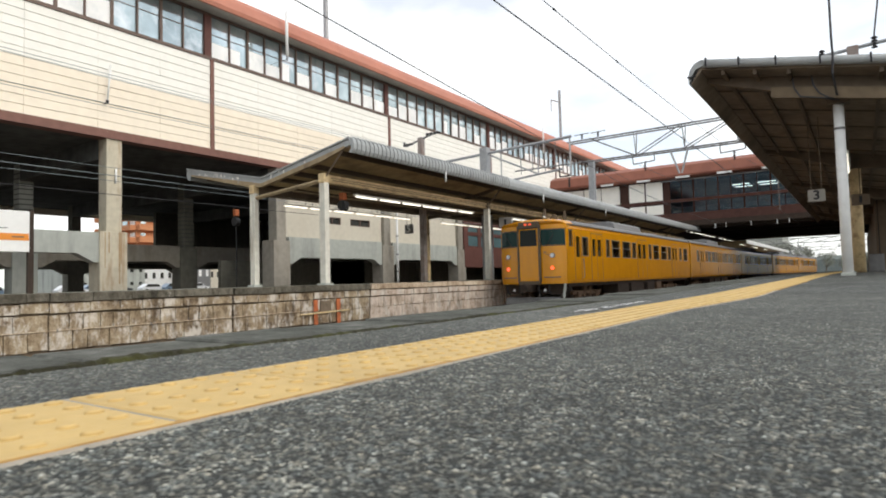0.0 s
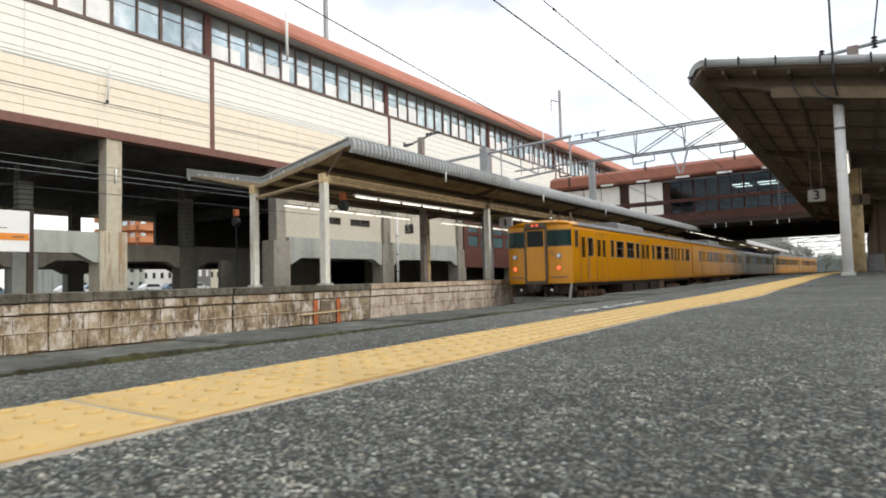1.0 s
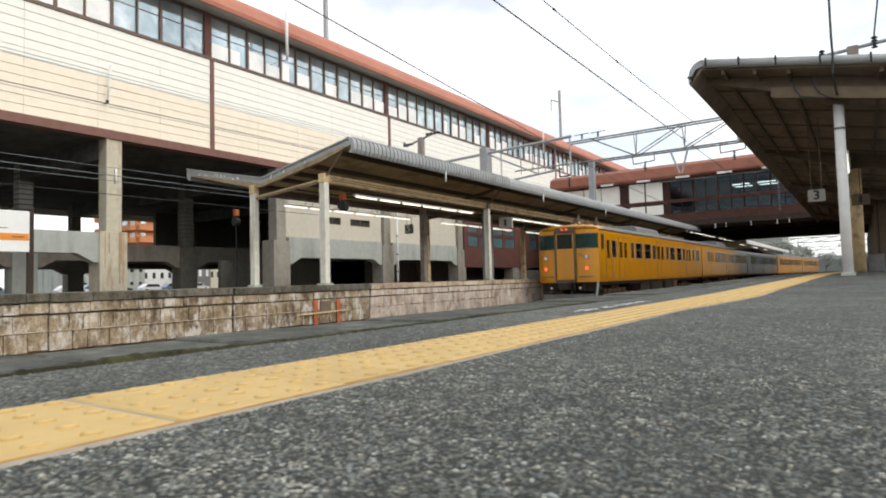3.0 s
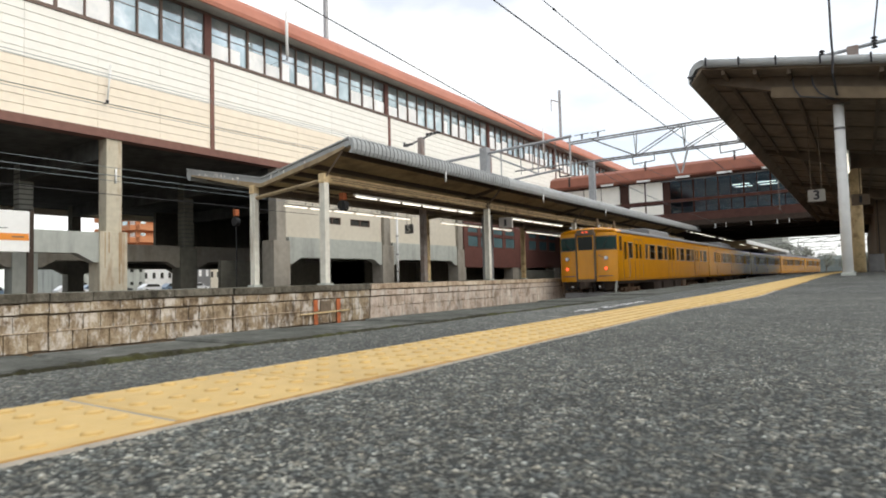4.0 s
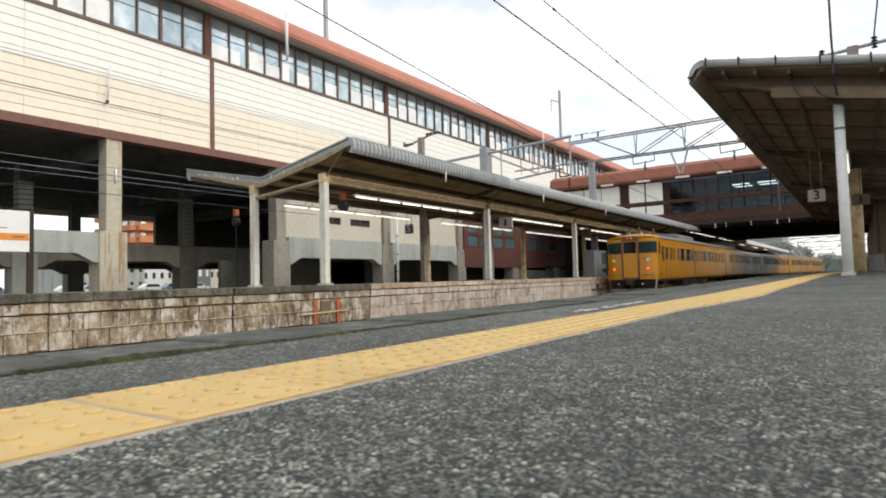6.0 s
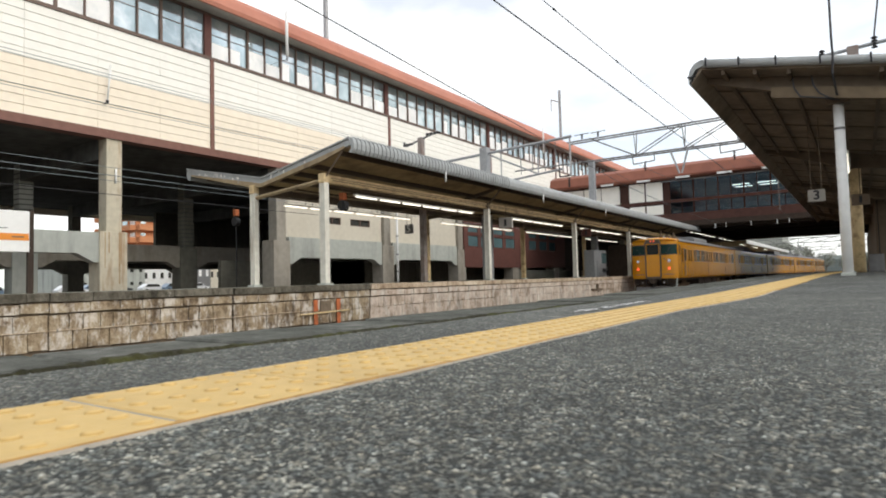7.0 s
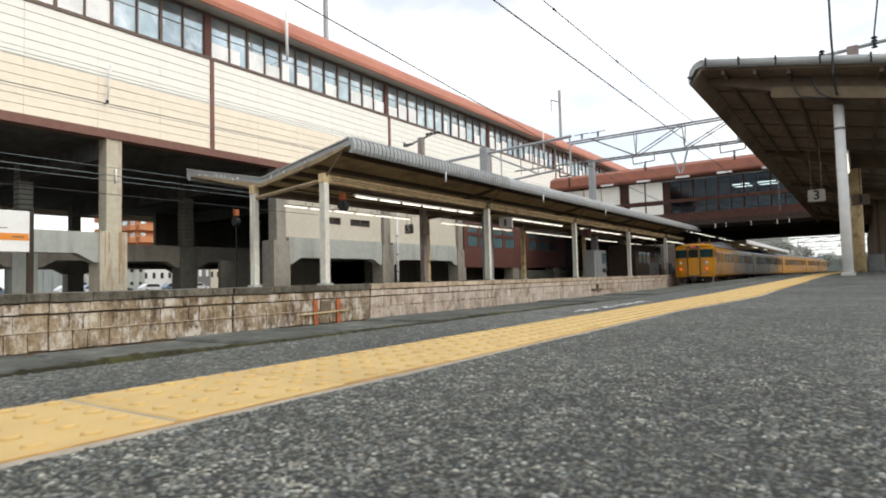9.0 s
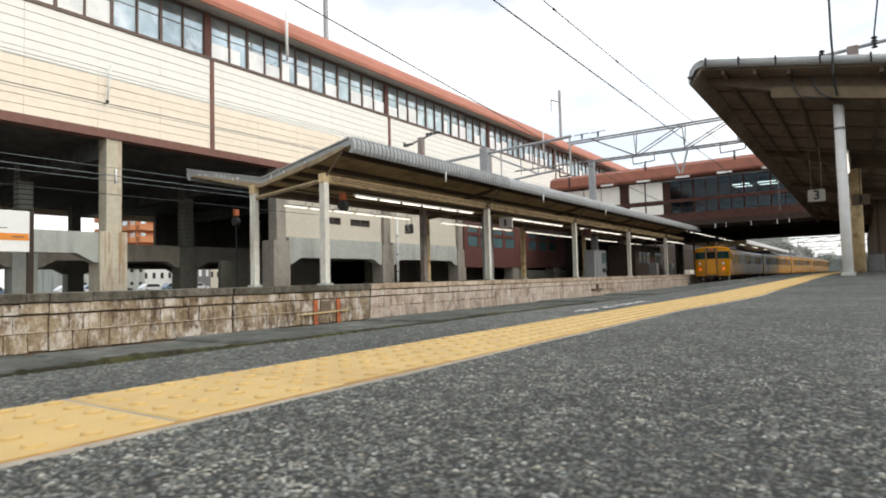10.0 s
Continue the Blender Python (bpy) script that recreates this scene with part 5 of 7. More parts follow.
number_sign((-17.0, 22.0, 2.56), 0.44, 0.42, "5", "dark hanging sign with a pale number five", GALV_DARK, WHITE_PAINT, 3.6)


def small_hanging_sign(at, w, h, top, label, board):
    s = thing("hanging_sign", label, "sign", at)
    bm = B()
    box(bm, -w / 2, w / 2, -0.06, 0.06, -h / 2, h / 2)
    part("board", bm, board, s, bevel=0.01)
    bm = B()
    rod(bm, (0, 0, h / 2), (0, 0, top - at[2]), 0.015, 6)
    part("hanger", bm, BROWN_STEEL, s)
    bm = B()
    box(bm, -w * 0.08, w * 0.08, -0.066, -0.06, -h * 0.3, h * 0.3)
    part("mark", bm, INK, s)
    return s


small_hanging_sign((-13.7, 25.2, 2.8), 0.7, 0.5, 3.7, "grey-white box sign hung under the canopy", SOFFIT)
small_hanging_sign((-13.75, 35.5, 2.85), 0.6, 0.45, 3.7, "dull red box sign hung under the canopy", RUST_RED_WALL)
small_hanging_sign((0.1, 24.0, 2.45), 0.5, 0.36, 3.9, "dull brown hanging sign under the near canopy", BROWN_STEEL)


def signal_lamp(at, arm):
    s = thing("repeater_signal", "round black signal lamp under an orange box", "signal", at, "platform signals")
    bm = B()
    rod(bm, (0, -0.1, 0), (0, 0.12, 0), 0.19, 18)
    part("lamp_head", bm, BLACK, s, bevel=0.015)
    bm = B()
    box(bm, -0.1, 0.1, -0.09, 0.09, 0.19, 0.44)
    part("box", bm, RUST, s, "orange box", bevel=0.015)
    bm = B()
    rod(bm, (0, 0, 0.44), (0, 0, arm), 0.02, 6)
    part("hanger", bm, BROWN_STEEL, s)
    for z in (0.06, -0.06):
        bm = B()
        rod(bm, (0, -0.135, z), (0, -0.1, z), 0.045, 10)
        part("lens", bm, PANE_DARK, s)


signal_lamp((-14.55, 15.15, 2.82), 0.85)


def far_signal():
    s = thing("track_signal", "dark signal on a post with an orange top, beyond the canopy", "signal", (-24.3, 18.05, -1.42))
    bm = B()
    rod(bm, (0, 0, 0), (0, 0, 5.0), 0.025, 8)
    part("mast", bm, BLACK, s)
    bm = B()
    rod(bm, (0, -0.12, 4.62), (0, 0.1, 4.62), 0.2, 16)
    part("lamp_head", bm, BLACK, s)
    bm = B()
    box(bm, -0.1, 0.1, -0.1, 0.1, 4.9, 5.2)
    part("box", bm, RUST, s, "orange box", bevel=0.02)


far_signal()


def name_board():
    n = thing("station_name_board", "white station name board with an orange band, on dark posts", "sign", (-17.0, 4.2, OTOP))
    bm = B()
    box(bm, -0.07, 0.07, 0, 2.33, 1.02, 2.03)
    part("board", bm, WHITE_PAINT, n, "white enamelled board", bevel=0.012)
    bm = B()
    box(bm, 0.072, 0.08, 0.02, 2.31, 1.3, 1.47)
    part("band", bm, ORANGE, n, "orange band")
    for y in (-0.04, 2.37):
        bm = B()
        box(bm, -0.06, 0.06, y - 0.06, y + 0.06, -0.01, 2.06)
        part("post", bm, TRAIN_UNDER, n, "dark steel post")
    bm = B()
    for ya, yb, za, zb in ((1.38, 1.41, 1.72, 1.9), (1.45, 1.62, 1.86, 1.885), (1.46, 1.6, 1.79, 1.81), (1.44, 1.63, 1.72, 1.74), (1.52, 1.545, 1.74, 1.86)):
        box(bm, 0.072, 0.078, ya, yb, za, zb)
    part("lettering", bm, INK, n, "dark bars for lettering")
    bm = B()
    box(bm, 0.072, 0.078, 1.5, 1.86, 1.585, 1.605)
    part("small_lettering", bm, GALV_DARK, n)
    bm = B()
    box(bm, 0.081, 0.084, 1.95, 2.2, 1.37, 1.4)
    part("band_mark", bm, BROWN_STEEL, n)


name_board()


# ---- overhead line ----
CABLE = mat("blue_grey_cable", (0.16, 0.19, 0.2), rough=0.4, metal=0.2, spread=0.2, grain=2, bump=0)


def wire(name, x, z, y0, y1, sag, r=0.012, x2=None, label="thin dark overhead wire", m=None, lift=0.0):
    cu = bpy.data.curves.new(name, "CURVE")
    cu.dimensions, cu.bevel_depth, cu.bevel_resolution = "3D", r, 1
    sp = cu.splines.new("POLY")
    spans = max(1, round((y1 - y0) / 45))
    n = spans * 24
    sp.points.add(n)
    for i in range(n + 1):
        u = i / n
        f = (u * spans) % 1.0
        xx = x if x2 is None else x + (x2 - x) * u
        y = y0 + (y1 - y0) * u
        sp.points[i].co = (xx, y, z - sag * 4 * f * (1 - f) + lift * (y - 8) ** 2, 1)
    cu.materials.append(m or WIRE)
    return tagged(new(name, cu), label, "wire", "overhead wires")


NEAR_CONTACT = wire("contact_wire", -4.2, 4.22, -6, 60.9, 0.0, 0.011)
NEAR_MESSENGER = wire("messenger_wire", -4.2, 4.855, -6, 45.3, 0.0, 0.008, lift=0.0012)
wire("contact_wire", -6.04, 4.75, -6, 30, 0.0, 0.011, -9.64)
wire("contact_wire", -9.64, 4.75, 30, 60.9, 0.15, 0.012, -10.5)
wire("messenger_wire", -10.95, 7.2, 46, 60.9, 0.1, 0.014)
wire("messenger_wire", -13.4, 8.5, 45.3, 60.9, 0.1, 0.016, -13.0)
wire("feeder_wire", -16.2, 9.0, 45.3, 60.9, 0.2, 0.016, -17.5)
wire("feeder_wire", -7.1, 7.8, 45.3, 60.9, 0.2, 0.014, -7.4)
wire("contact_wire", -25.0, 4.58, -6, 150, 0.0, 0.013, None, "grey overhead cable before the building", CABLE)
wire("messenger_wire", -25.0, 5.12, -6, 150, 0.0, 0.013, None, "grey overhead cable before the building", CABLE)
wire("feeder_wire", -25.3, 4.9, -6, 150, 0.05, 0.019, None, "blue-grey overhead cable before the building", CABLE)
wire("feeder_wire", -26.2, 4.2, -6, 25.2, 0.0, 0.016)
for z in (7.74, 7.86, 8.96, 9.08):
    wire("feeder_wire", -25.0, z, -10, 66, 0.12, 0.011, None, "thin grey wire strung along the station front", CABLE)


def wire_clamp(parent, x, y, z):
    bm = B()
    insulator(bm, (x, y - 0.06, z), (x, y + 0.06, z), 3, 0.02)
    part("clamp", bm, BLACK, parent, "small dark insulator clamp")




def pole_thing(x, y, z0, z1, w, label, m=None):
    p = thing("catenary_pole", label, "pole", (x, y, z0), "catenary poles")
    bm = B()
    box(bm, -w / 2, w / 2, -w / 2, w / 2, 0, z1 - z0)
    part("mast", bm, m or GALV, p, bevel=0.02)
    return p


def poles():
    p = pole_thing(-16.9, 22.95, OTOP, 6.95, 0.25, "weathered steel pole rising through the canopy with insulators", WEATHERED)
    bm = B()
    bar(bm, (-0.9, 0, 6.55), (1.0, 0, 7.0), 0.07)
    part("arm", bm, GALV_DARK, p)
    bm = B()
    insulator(bm, (0.3, 0, 6.95), (1.2, 0, 6.92))
    insulator(bm, (-0.5, 0, 6.62), (-1.1, 0, 6.62))
    insulator(bm, (-1.0, 0, 6.55), (-1.0, 0, 6.8), 3)
    part("insulator_string", bm, BLACK, p, "dark ribbed insulator string")
    p = pole_thing(-16.9, 28.92, OTOP, 7.45, 0.45, "grey steel pole with a long cantilever beam over the canopy")
    bm = B()
    bar(bm, (-3.0, 0, 6.9), (5.1, 0, 7.2), 0.11)
    bar(bm, (1.0, 0, 5.3), (4.6, 0, 5.6), 0.08)
    bar(bm, (0.3, 0, 6.9), (3.2, 0, 5.5), 0.06)
    bar(bm, (1.0, 0, 7.0), (1.0, 0, 5.3), 0.05)
    bar(bm, (3.2, 0, 7.05), (3.2, 0, 5.5), 0.05)
    bar(bm, (5.0, 0, 7.2), (5.0, 0, 5.2), 0.07)
    part("beam", bm, GALV, p, "cantilever beam")
    for x in (2.2, 2.9, 3.6, 4.2):
        bm = B()
        bar(bm, (x, 0, 7.05), (x, 0, 5.6), 0.035)
        part("dropper", bm, GALV_DARK, p)
    bm = B()
    bar(bm, (4.4, 0, 5.2), (5.0, 0, 5.2), 0.05)
    bar(bm, (4.4, 0, 5.2), (4.4, 0, 5.7), 0.05)
    insulator(bm, (4.9, 0, 5.1), (4.9, 0, 4.6), 5)
    part("insulator_string", bm, BLACK, p, "dark ribbed insulator string")


poles()
for w, q in ((NEAR_MESSENGER, (-4.2, 9.75, 4.86)), (NEAR_CONTACT, (-4.2, 13.9, 4.22)), (NEAR_MESSENGER, (-4.2, 13.06, 4.886))):
    wire_clamp(w, *q)


def gantry(y, xl, xr, ztop, zlow, z0l=OTOP, label="grey steel lattice gantry carrying the overhead line across the tracks"):
    g = thing("overhead_gantry", label, "gantry", (0, y, 0), "overhead gantries")
    for x, z0 in ((xl, z0l), (xr, -1.42)):
        bm = B()
        box(bm, x - 0.22, x + 0.22, -0.22, 0.22, z0, zlow + 0.1)
        part("mast", bm, GALV, g, bevel=0.02)
    for dy in (-0.35, 0.35):
        bm = B()
        bar(bm, (xl - 1.8, dy, ztop - 0.1), (xr, dy, ztop + 0.05), 0.085)
        part("top_chord", bm, GALV_DARK, g)
        bm = B()
        bar(bm, (xl - 6.5 if dy < 0 else xl, dy, zlow), (xr, dy, zlow), 0.085)
        part("bottom_chord", bm, GALV_DARK, g)
    n = max(4, round((xr - xl) / 3.6))
    for i in range(n):
        a, b = xl + (xr - xl) * i / n, xl + (xr - xl) * (i + 1) / n
        for dy in (-0.35, 0.35):
            bm = B()
            if i == 0:
                bar(bm, (a, dy, ztop), (b, dy, zlow), 0.05)
            else:
                bar(bm, (a, dy, zlow), (b, dy, ztop), 0.055)
            part("diagonal", bm, GALV_DARK, g)
        for sx in (-0.12, 0.12):
            bm = B()
            bar(bm, (b + sx, 0, ztop), (b, 0, zlow), 0.05)
            part("upright", bm, GALV_DARK, g)
    for x in (-13.6, -7.6, -4.4):
        if xl < x < xr:
            bm = B()
            bar(bm, (x, -0.35, zlow), (x + 0.05, -0.35, zlow - 0.7), 0.06)
            bar(bm, (x + 0.05, -0.35, zlow - 0.7), (x + 1.6, -0.35, zlow - 0.6), 0.06)
            bar(bm, (x + 1.6, -0.35, zlow - 0.6), (x + 1.6, -0.35, zlow), 0.06)
            part("hanger_frame", bm, GALV_DARK, g)
            bm = B()
            insulator(bm, (x + 0.9, -0.35, zlow - 0.6), (x + 0.9, -0.35, zlow - 1.3), 6, 0.09)
            part("insulator", bm, BLACK, g, "dark insulator")
            if x == -4.4 and y < 100:
                bm = B()
                rod(bm, (-4.2, -0.33, zlow - 0.62), (-4.2, 0, 4.2), 0.03, 6)
                part("dropper_rod", bm, GALV_DARK, g)
    for x in (-10.4,):
        if xl < x < xr:
            bm = B()
            bar(bm, (x - 0.5, -0.35, zlow), (x + 0.1, -0.35, zlow - 1.75), 0.1)
            bar(bm, (x + 0.75, -0.35, zlow), (x + 0.25, -0.35, zlow - 1.75), 0.1)
            part("v_hanger", bm, GALV, g, "v-shaped hanger")
    for x in (xl - 0.7, xl + 0.6):
        bm = B()
        insulator(bm, (x, 0, ztop + 0.1), (x, 0, ztop + 0.5), 3, 0.1)
        bar(bm, (x - 0.6, 0, ztop + 0.45), (x + 0.6, 0, ztop + 0.5), 0.04)
        part("top_insulator", bm, BLACK, g, "dark insulators on the chord")
    return g


gantry(45.3, -16.9, 7.4, 10.9, 9.1)
for yy in (150, 210):
    gantry(yy, -17.5, 9.5, 7.2, 6.2, -1.42, "far grey lattice gantry beyond the bridge")


def roof_poles():
    for y, zt, arm in ((35.8, 31.5, False), (84.2, 28.2, True)):
        p = thing("line_pole", "tall grey pole above the station roof", "pole", (-36, y, 17.2), "poles on the station roof")
        bm = B()
        rod(bm, (0, 0, 0), (0, 0, zt - 17.2), 0.22, 10, 0.2)
        part("mast", bm, GALV, p)
        if arm:
            bm = B()
            bar(bm, (0, 0, 9.2), (-0.1, -2.9, 8.9), 0.12)
            bar(bm, (-0.1, -2.9, 8.9), (-0.1, -2.9, 7.2), 0.1)
            part("arm", bm, GALV, p)


roof_poles()
for y, z in ((24.9, 13.6), (61.5, 13.4)):
    t = thing("wall_lamp_pole", "white tube lamp fixed on the building front", "lamp", (BX + 1.6, y, z), "tube lamps on the facade")
    bm = B()
    rod(bm, (0, 0, 0.6), (0.05, -0.06, 3.4), 0.09, 8)
    part("tube", bm, WHITE_PAINT, t, smooth=True)
    bm = B()
    rod(bm, (0, 0, 0.3), (0, 0, 0.62), 0.05, 8)
    bar(bm, (0, 0, 0.4), (-1.6, 0, 0.4), 0.018)
    part("bracket", bm, GALV_DARK, t)
t = thing("wall_lamp_pole", "short white tube lamp on the cream siding", "lamp", (BX + 0.3, 14.7, 9.2), "tube lamps on the facade")
bm = B()
rod(bm, (0, 0.05, 0.1), (0, 0.2, 1.9), 0.045, 8)
part("tube", bm, WHITE_PAINT, t, smooth=True)
bm = B()
rod(bm, (0, 0.05, -0.05), (0, 0.05, 0.12), 0.07, 8)
bar(bm, (0, 0.05, 0.0), (-0.35, 0.05, 0.0), 0.04)
part("bracket", bm, BLACK, t)
t = thing("column_lamp", "white tube lamp on the concrete column", "lamp", (BX + 0.05, COLS[2] + 0.05, 5.35), "tube lamps on the facade")
bm = B()
rod(bm, (0, 0, 0), (0, 0, 0.72), 0.05, 8)
part("tube", bm, WHITE_PAINT, t, smooth=True)


# ---- things on the opposite platform ----
def wall_fittings():
    r = thing("rusty_ladder", "orange rust-painted step irons fixed on the stone wall", "ladder", (OX + 0.045, 12.2, -1.0))
    for y in (0.0, 0.92):
        bm = B()
        box(bm, 0, 0.02, y + 0.015, y + 0.16, -0.05, 0.29)
        box(bm, 0, 0.02, y + 0.005, y + 0.165, 0.37, 0.70)
        part("rail", bm, RUST, r, "flaking orange steel strip", bevel=0.006)
    bm = B()
    box(bm, -0.06, 0.0, 0.3, 0.72, 0.36, 0.66)
    part("recess", bm, JOINT, r, "dark broken recess")
    bm = B()
    rod(bm, (0.02, -0.5, 0.3), (0.02, 1.45, 0.35), 0.024, 6)
    part("bar", bm, CREAM_STEEL, r, "stained ochre bar")
    p = thing("cable_pipe", "thin white cable pipe along the stone wall", "pipe", (0, 0, 0))
    bm = B()
    rod(bm, (OX + 0.03, -6, -0.63), (OX + 0.03, 9.5, -0.615), 0.0105, 6)
    rod(bm, (OX + 0.03, 9.5, -0.615), (OX + 0.03, 13.4, -0.60), 0.0105, 6)
    part("pipe", bm, PALE_COPING, p)
    for y in (5.5, 7.4, 9.5, 11.4):
        bm = B()
        box(bm, OX - 0.05, OX + 0.04, y - 0.01, y + 0.01, -0.64, -0.595)
        part("clip", bm, GALV_DARK, p)
    for y, z in ((34.6, -0.55),):
        s = thing("wall_bracket", "rusty bracket in the stone wall", "bracket", (OX + 0.02, y, z), "rusty wall brackets")
        bm = B()
        box(bm, -0.03, 0.05, 0.2, 0.5, 0, 0.26)
        part("plate", bm, BROWN_STEEL, s, bevel=0.01)
        bm = B()
        box(bm, -0.03, 0.07, -0.6, 1.1, -0.12, 0.0)
        part("ledge", bm, BROWN_STEEL, s, bevel=0.01)


wall_fittings()


def platform_things():
    # White cabinet given a grey base, with the canopy's shade in it.
    v = thing("vending_machine", "white vending machine on the platform, greyed for shade", "vending machine", (-15.6, 41.6, OTOP - 0.012))
    bm = B()
    box(bm, -0.75, 0, 0, 2.45, 0, 1.95)
    part("cabinet", bm, GALV, v, bevel=0.03)
    bm = B()
    box(bm, 0.0, 0.03, 1.5, 2.4, 1.0, 1.75)
    part("display", bm, PANE_TEAL, v, "dark display window")
    bm = B()
    box(bm, 0.0, 0.05, 1.6, 2.2, 0.35, 0.62)
    part("tray", bm, BLACK, v)
    bm = B()
    box(bm, 0.0, 0.04, 0.5, 1.2, 0.1, 1.2)
    part("bin", bm, GALV, v)
    w = thing("waiting_kiosk", "dark platform kiosk with lit window panes", "kiosk", (-16.0, 52.5, OTOP - 0.012))
    bm = B()
    box(bm, -2.4, 0, 0, 8.2, 0, 2.75)
    part("body", bm, TRAIN_UNDER, w, "dark brown kiosk wall", bevel=0.03)
    for y in (1.0, 2.2, 3.4, 6.0, 7.2):
        bm = B()
        box(bm, 0.0, 0.03, y, y + 0.85, 1.1, 2.1)
        part("pane", bm, PANE, w, "pale window pane")
    bm = B()
    box(bm, 0.0, 0.05, 4.6, 5.6, 0.5, 1.6)
    part("poster", bm, RUST_RED_WALL, w, "dull red poster")
    for x, y, hh, m, lb in ((-14.6, 53.0, 1.1, GALV_DARK, "grey cabinet on the platform"), (-14.6, 58.2, 1.1, GALV_DARK, "grey cabinet on the platform")):
        b = thing("platform_cabinet", lb, "cabinet", (x, y, OTOP - 0.012), "cabinets on the platform")
        bm = B()
        box(bm, -0.3, 0.3, -0.35, 0.35, 0, hh)
        part("case", bm, m, b, bevel=0.02)
        bm = B()
        box(bm, 0.3, 0.315, -0.3, 0.3, 0.08, hh - 0.06)
        part("door", bm, m, b)
    d = thing("drain_pipe", "thin white drain pipe beside the cream column", "pipe", (-29.2, 0, 0))
    bm = B()
    rod(bm, (0, 36.25, -1.42), (0, 36.25, 7.6), 0.09, 8)
    part("pipe", bm, WHITE_STEEL, d, smooth=True)
    for z in (0.9, 2.2, 3.6, 5.0):
        bm = B()
        rod(bm, (0, 36.25, z), (0, 36.25, z + 0.08), 0.12, 8)
        part("collar", bm, GALV_DARK, d)
    # small loudspeakers under the near edge of the far canopy
    for y in (18.7, 27.2, 36.0):
        s = thing("drip_pipe", "short white drip pipe at the canopy edge", "pipe", (-12.66, y, 3.85), "drip pipes on the canopy edge")
        bm = B()
        rod(bm, (0, 0, 0.0), (0, 0, 0.4), 0.035, 8)
        part("pipe", bm, WHITE_STEEL, s, smooth=True)


platform_things()


def near_things():
    # Guessed block at the dark end; unseen far length darkens the train's reflections.
    r = thing("stair_enclosure", "dark brown enclosure on the near platform, far length added", "enclosure", (0.75, 40.0, 0.06))
    bm = B()
    box(bm, 0, 4.6, 0, 51, 0, 3.9)
    part("wall", bm, BROWN_STEEL, r, "dark brown panelled wall")
    bm = B()
    for i in range(5):
        box(bm, 0.1 + i * 0.9, 0.14 + i * 0.9, -0.02, 0.0, 0.0, 3.9)
    part("panel_joint", bm, BLACK, r)
    c = thing("platform_cabinet", "low grey cabinet beside the post", "cabinet", (0.42, 24.8, 0.08), "cabinets on the platform")
    bm = B()
    box(bm, -0.2, 0.22, -0.3, 0.3, 0, 0.58)
    part("case", bm, GALV_DARK, c, bevel=0.03)
    bm = B()
    box(bm, -0.16, 0.18, -0.31, -0.3, 0.05, 0.53)
    part("door", bm, GALV_DARK, c)
    p = thing("door_mark", "worn white boarding mark painted on the platform", "marking", (0, 0, 0))
    rng = random.Random(5)
    bm = B()
    for i in range(60):
        y = 2.72 + 1.1 * rng.random()
        x = -1.14 + 0.06 * rng.random()
        a, b = rng.uniform(0.02, 0.055), rng.uniform(0.004, 0.011)
        k = rng.randint(5, 7)
        ring = [bm.verts.new((x + b * math.cos(6.283 * j / k) * rng.uniform(0.6, 1.1), y + a * math.sin(6.283 * j / k) * rng.uniform(0.6, 1.1), rise(y + a * math.sin(6.283 * j / k)) + 0.0076 + i * 0.00002)) for j in range(k)]
        bm.faces.new(ring)
    tagged(part("paint_flakes", bm, WHITE_STEEL, p, "white paint flakes"), kind="stuff")
    s = thing("twig", "small dark twig lying on the yellow tile", "twig", (0, 0, 0))
    bm = B()
    rod(bm, (-0.802, 0.583, 0.0075), (-0.799, 0.594, 0.011), 0.0014, 6)
    rod(bm, (-0.8005, 0.588, 0.009), (-0.807, 0.591, 0.0075), 0.001, 6)
    part("stem", bm, BROWN_STEEL, s)


near_things()


# ---- beyond the viaduct and the bridge ----
def parked_car(x, y, body, label):
    c = thing("parked_car", label, "car", (x, y, -0.6), "cars parked behind the station")
    prof = [(-2.1, 0.3), (2.1, 0.3), (2.15, 0.75), (1.2, 0.9), (0.75, 1.42), (-1.2, 1.46), (-1.9, 0.95), (-2.15, 0.8)]
    bm = B()
    prism(bm, prof, -0.82, 0.82, "x")
    part("body", bm, body, c, bevel=0.06)
    for s in (-1, 1):
        bm = B()
        prism(bm, [(-1.6, 0.95), (0.95, 0.95), (0.68, 1.36), (-1.15, 1.4)], *sorted((s * 0.8, s * 0.835)), "x")
        part("side_window", bm, PANE_DARK, c)
        for q in (-1.35, 1.35):
            bm = B()
            rod(bm, (s * 0.62, q, 0.31), (s * 0.84, q, 0.31), 0.31, 16)
            part("wheel", bm, BLACK, c)
    return c


CAR_WHITE = mat("white_car_paint", (0.75, 0.76, 0.77), rough=0.3, spread=0.03, grain=3, coat=0.5)
CAR_BLUE = mat("blue_grey_car_paint", (0.18, 0.25, 0.33), rough=0.3, spread=0.05, grain=3, coat=0.5)
CAR_DARK = mat("dark_car_paint", (0.04, 0.045, 0.05), rough=0.3, spread=0.05, grain=3, coat=0.5)
CAR_RED = mat("dark_red_car_paint", (0.22, 0.04, 0.03), rough=0.35, spread=0.05, grain=3, coat=0.5)
BRICK_ORANGE = mat("orange_brick_tile", (0.52, 0.22, 0.10), rough=0.8, spread=0.12, grain=2, bump=0.1)
OPEN_LOT = "parked in the open car park behind the viaduct"
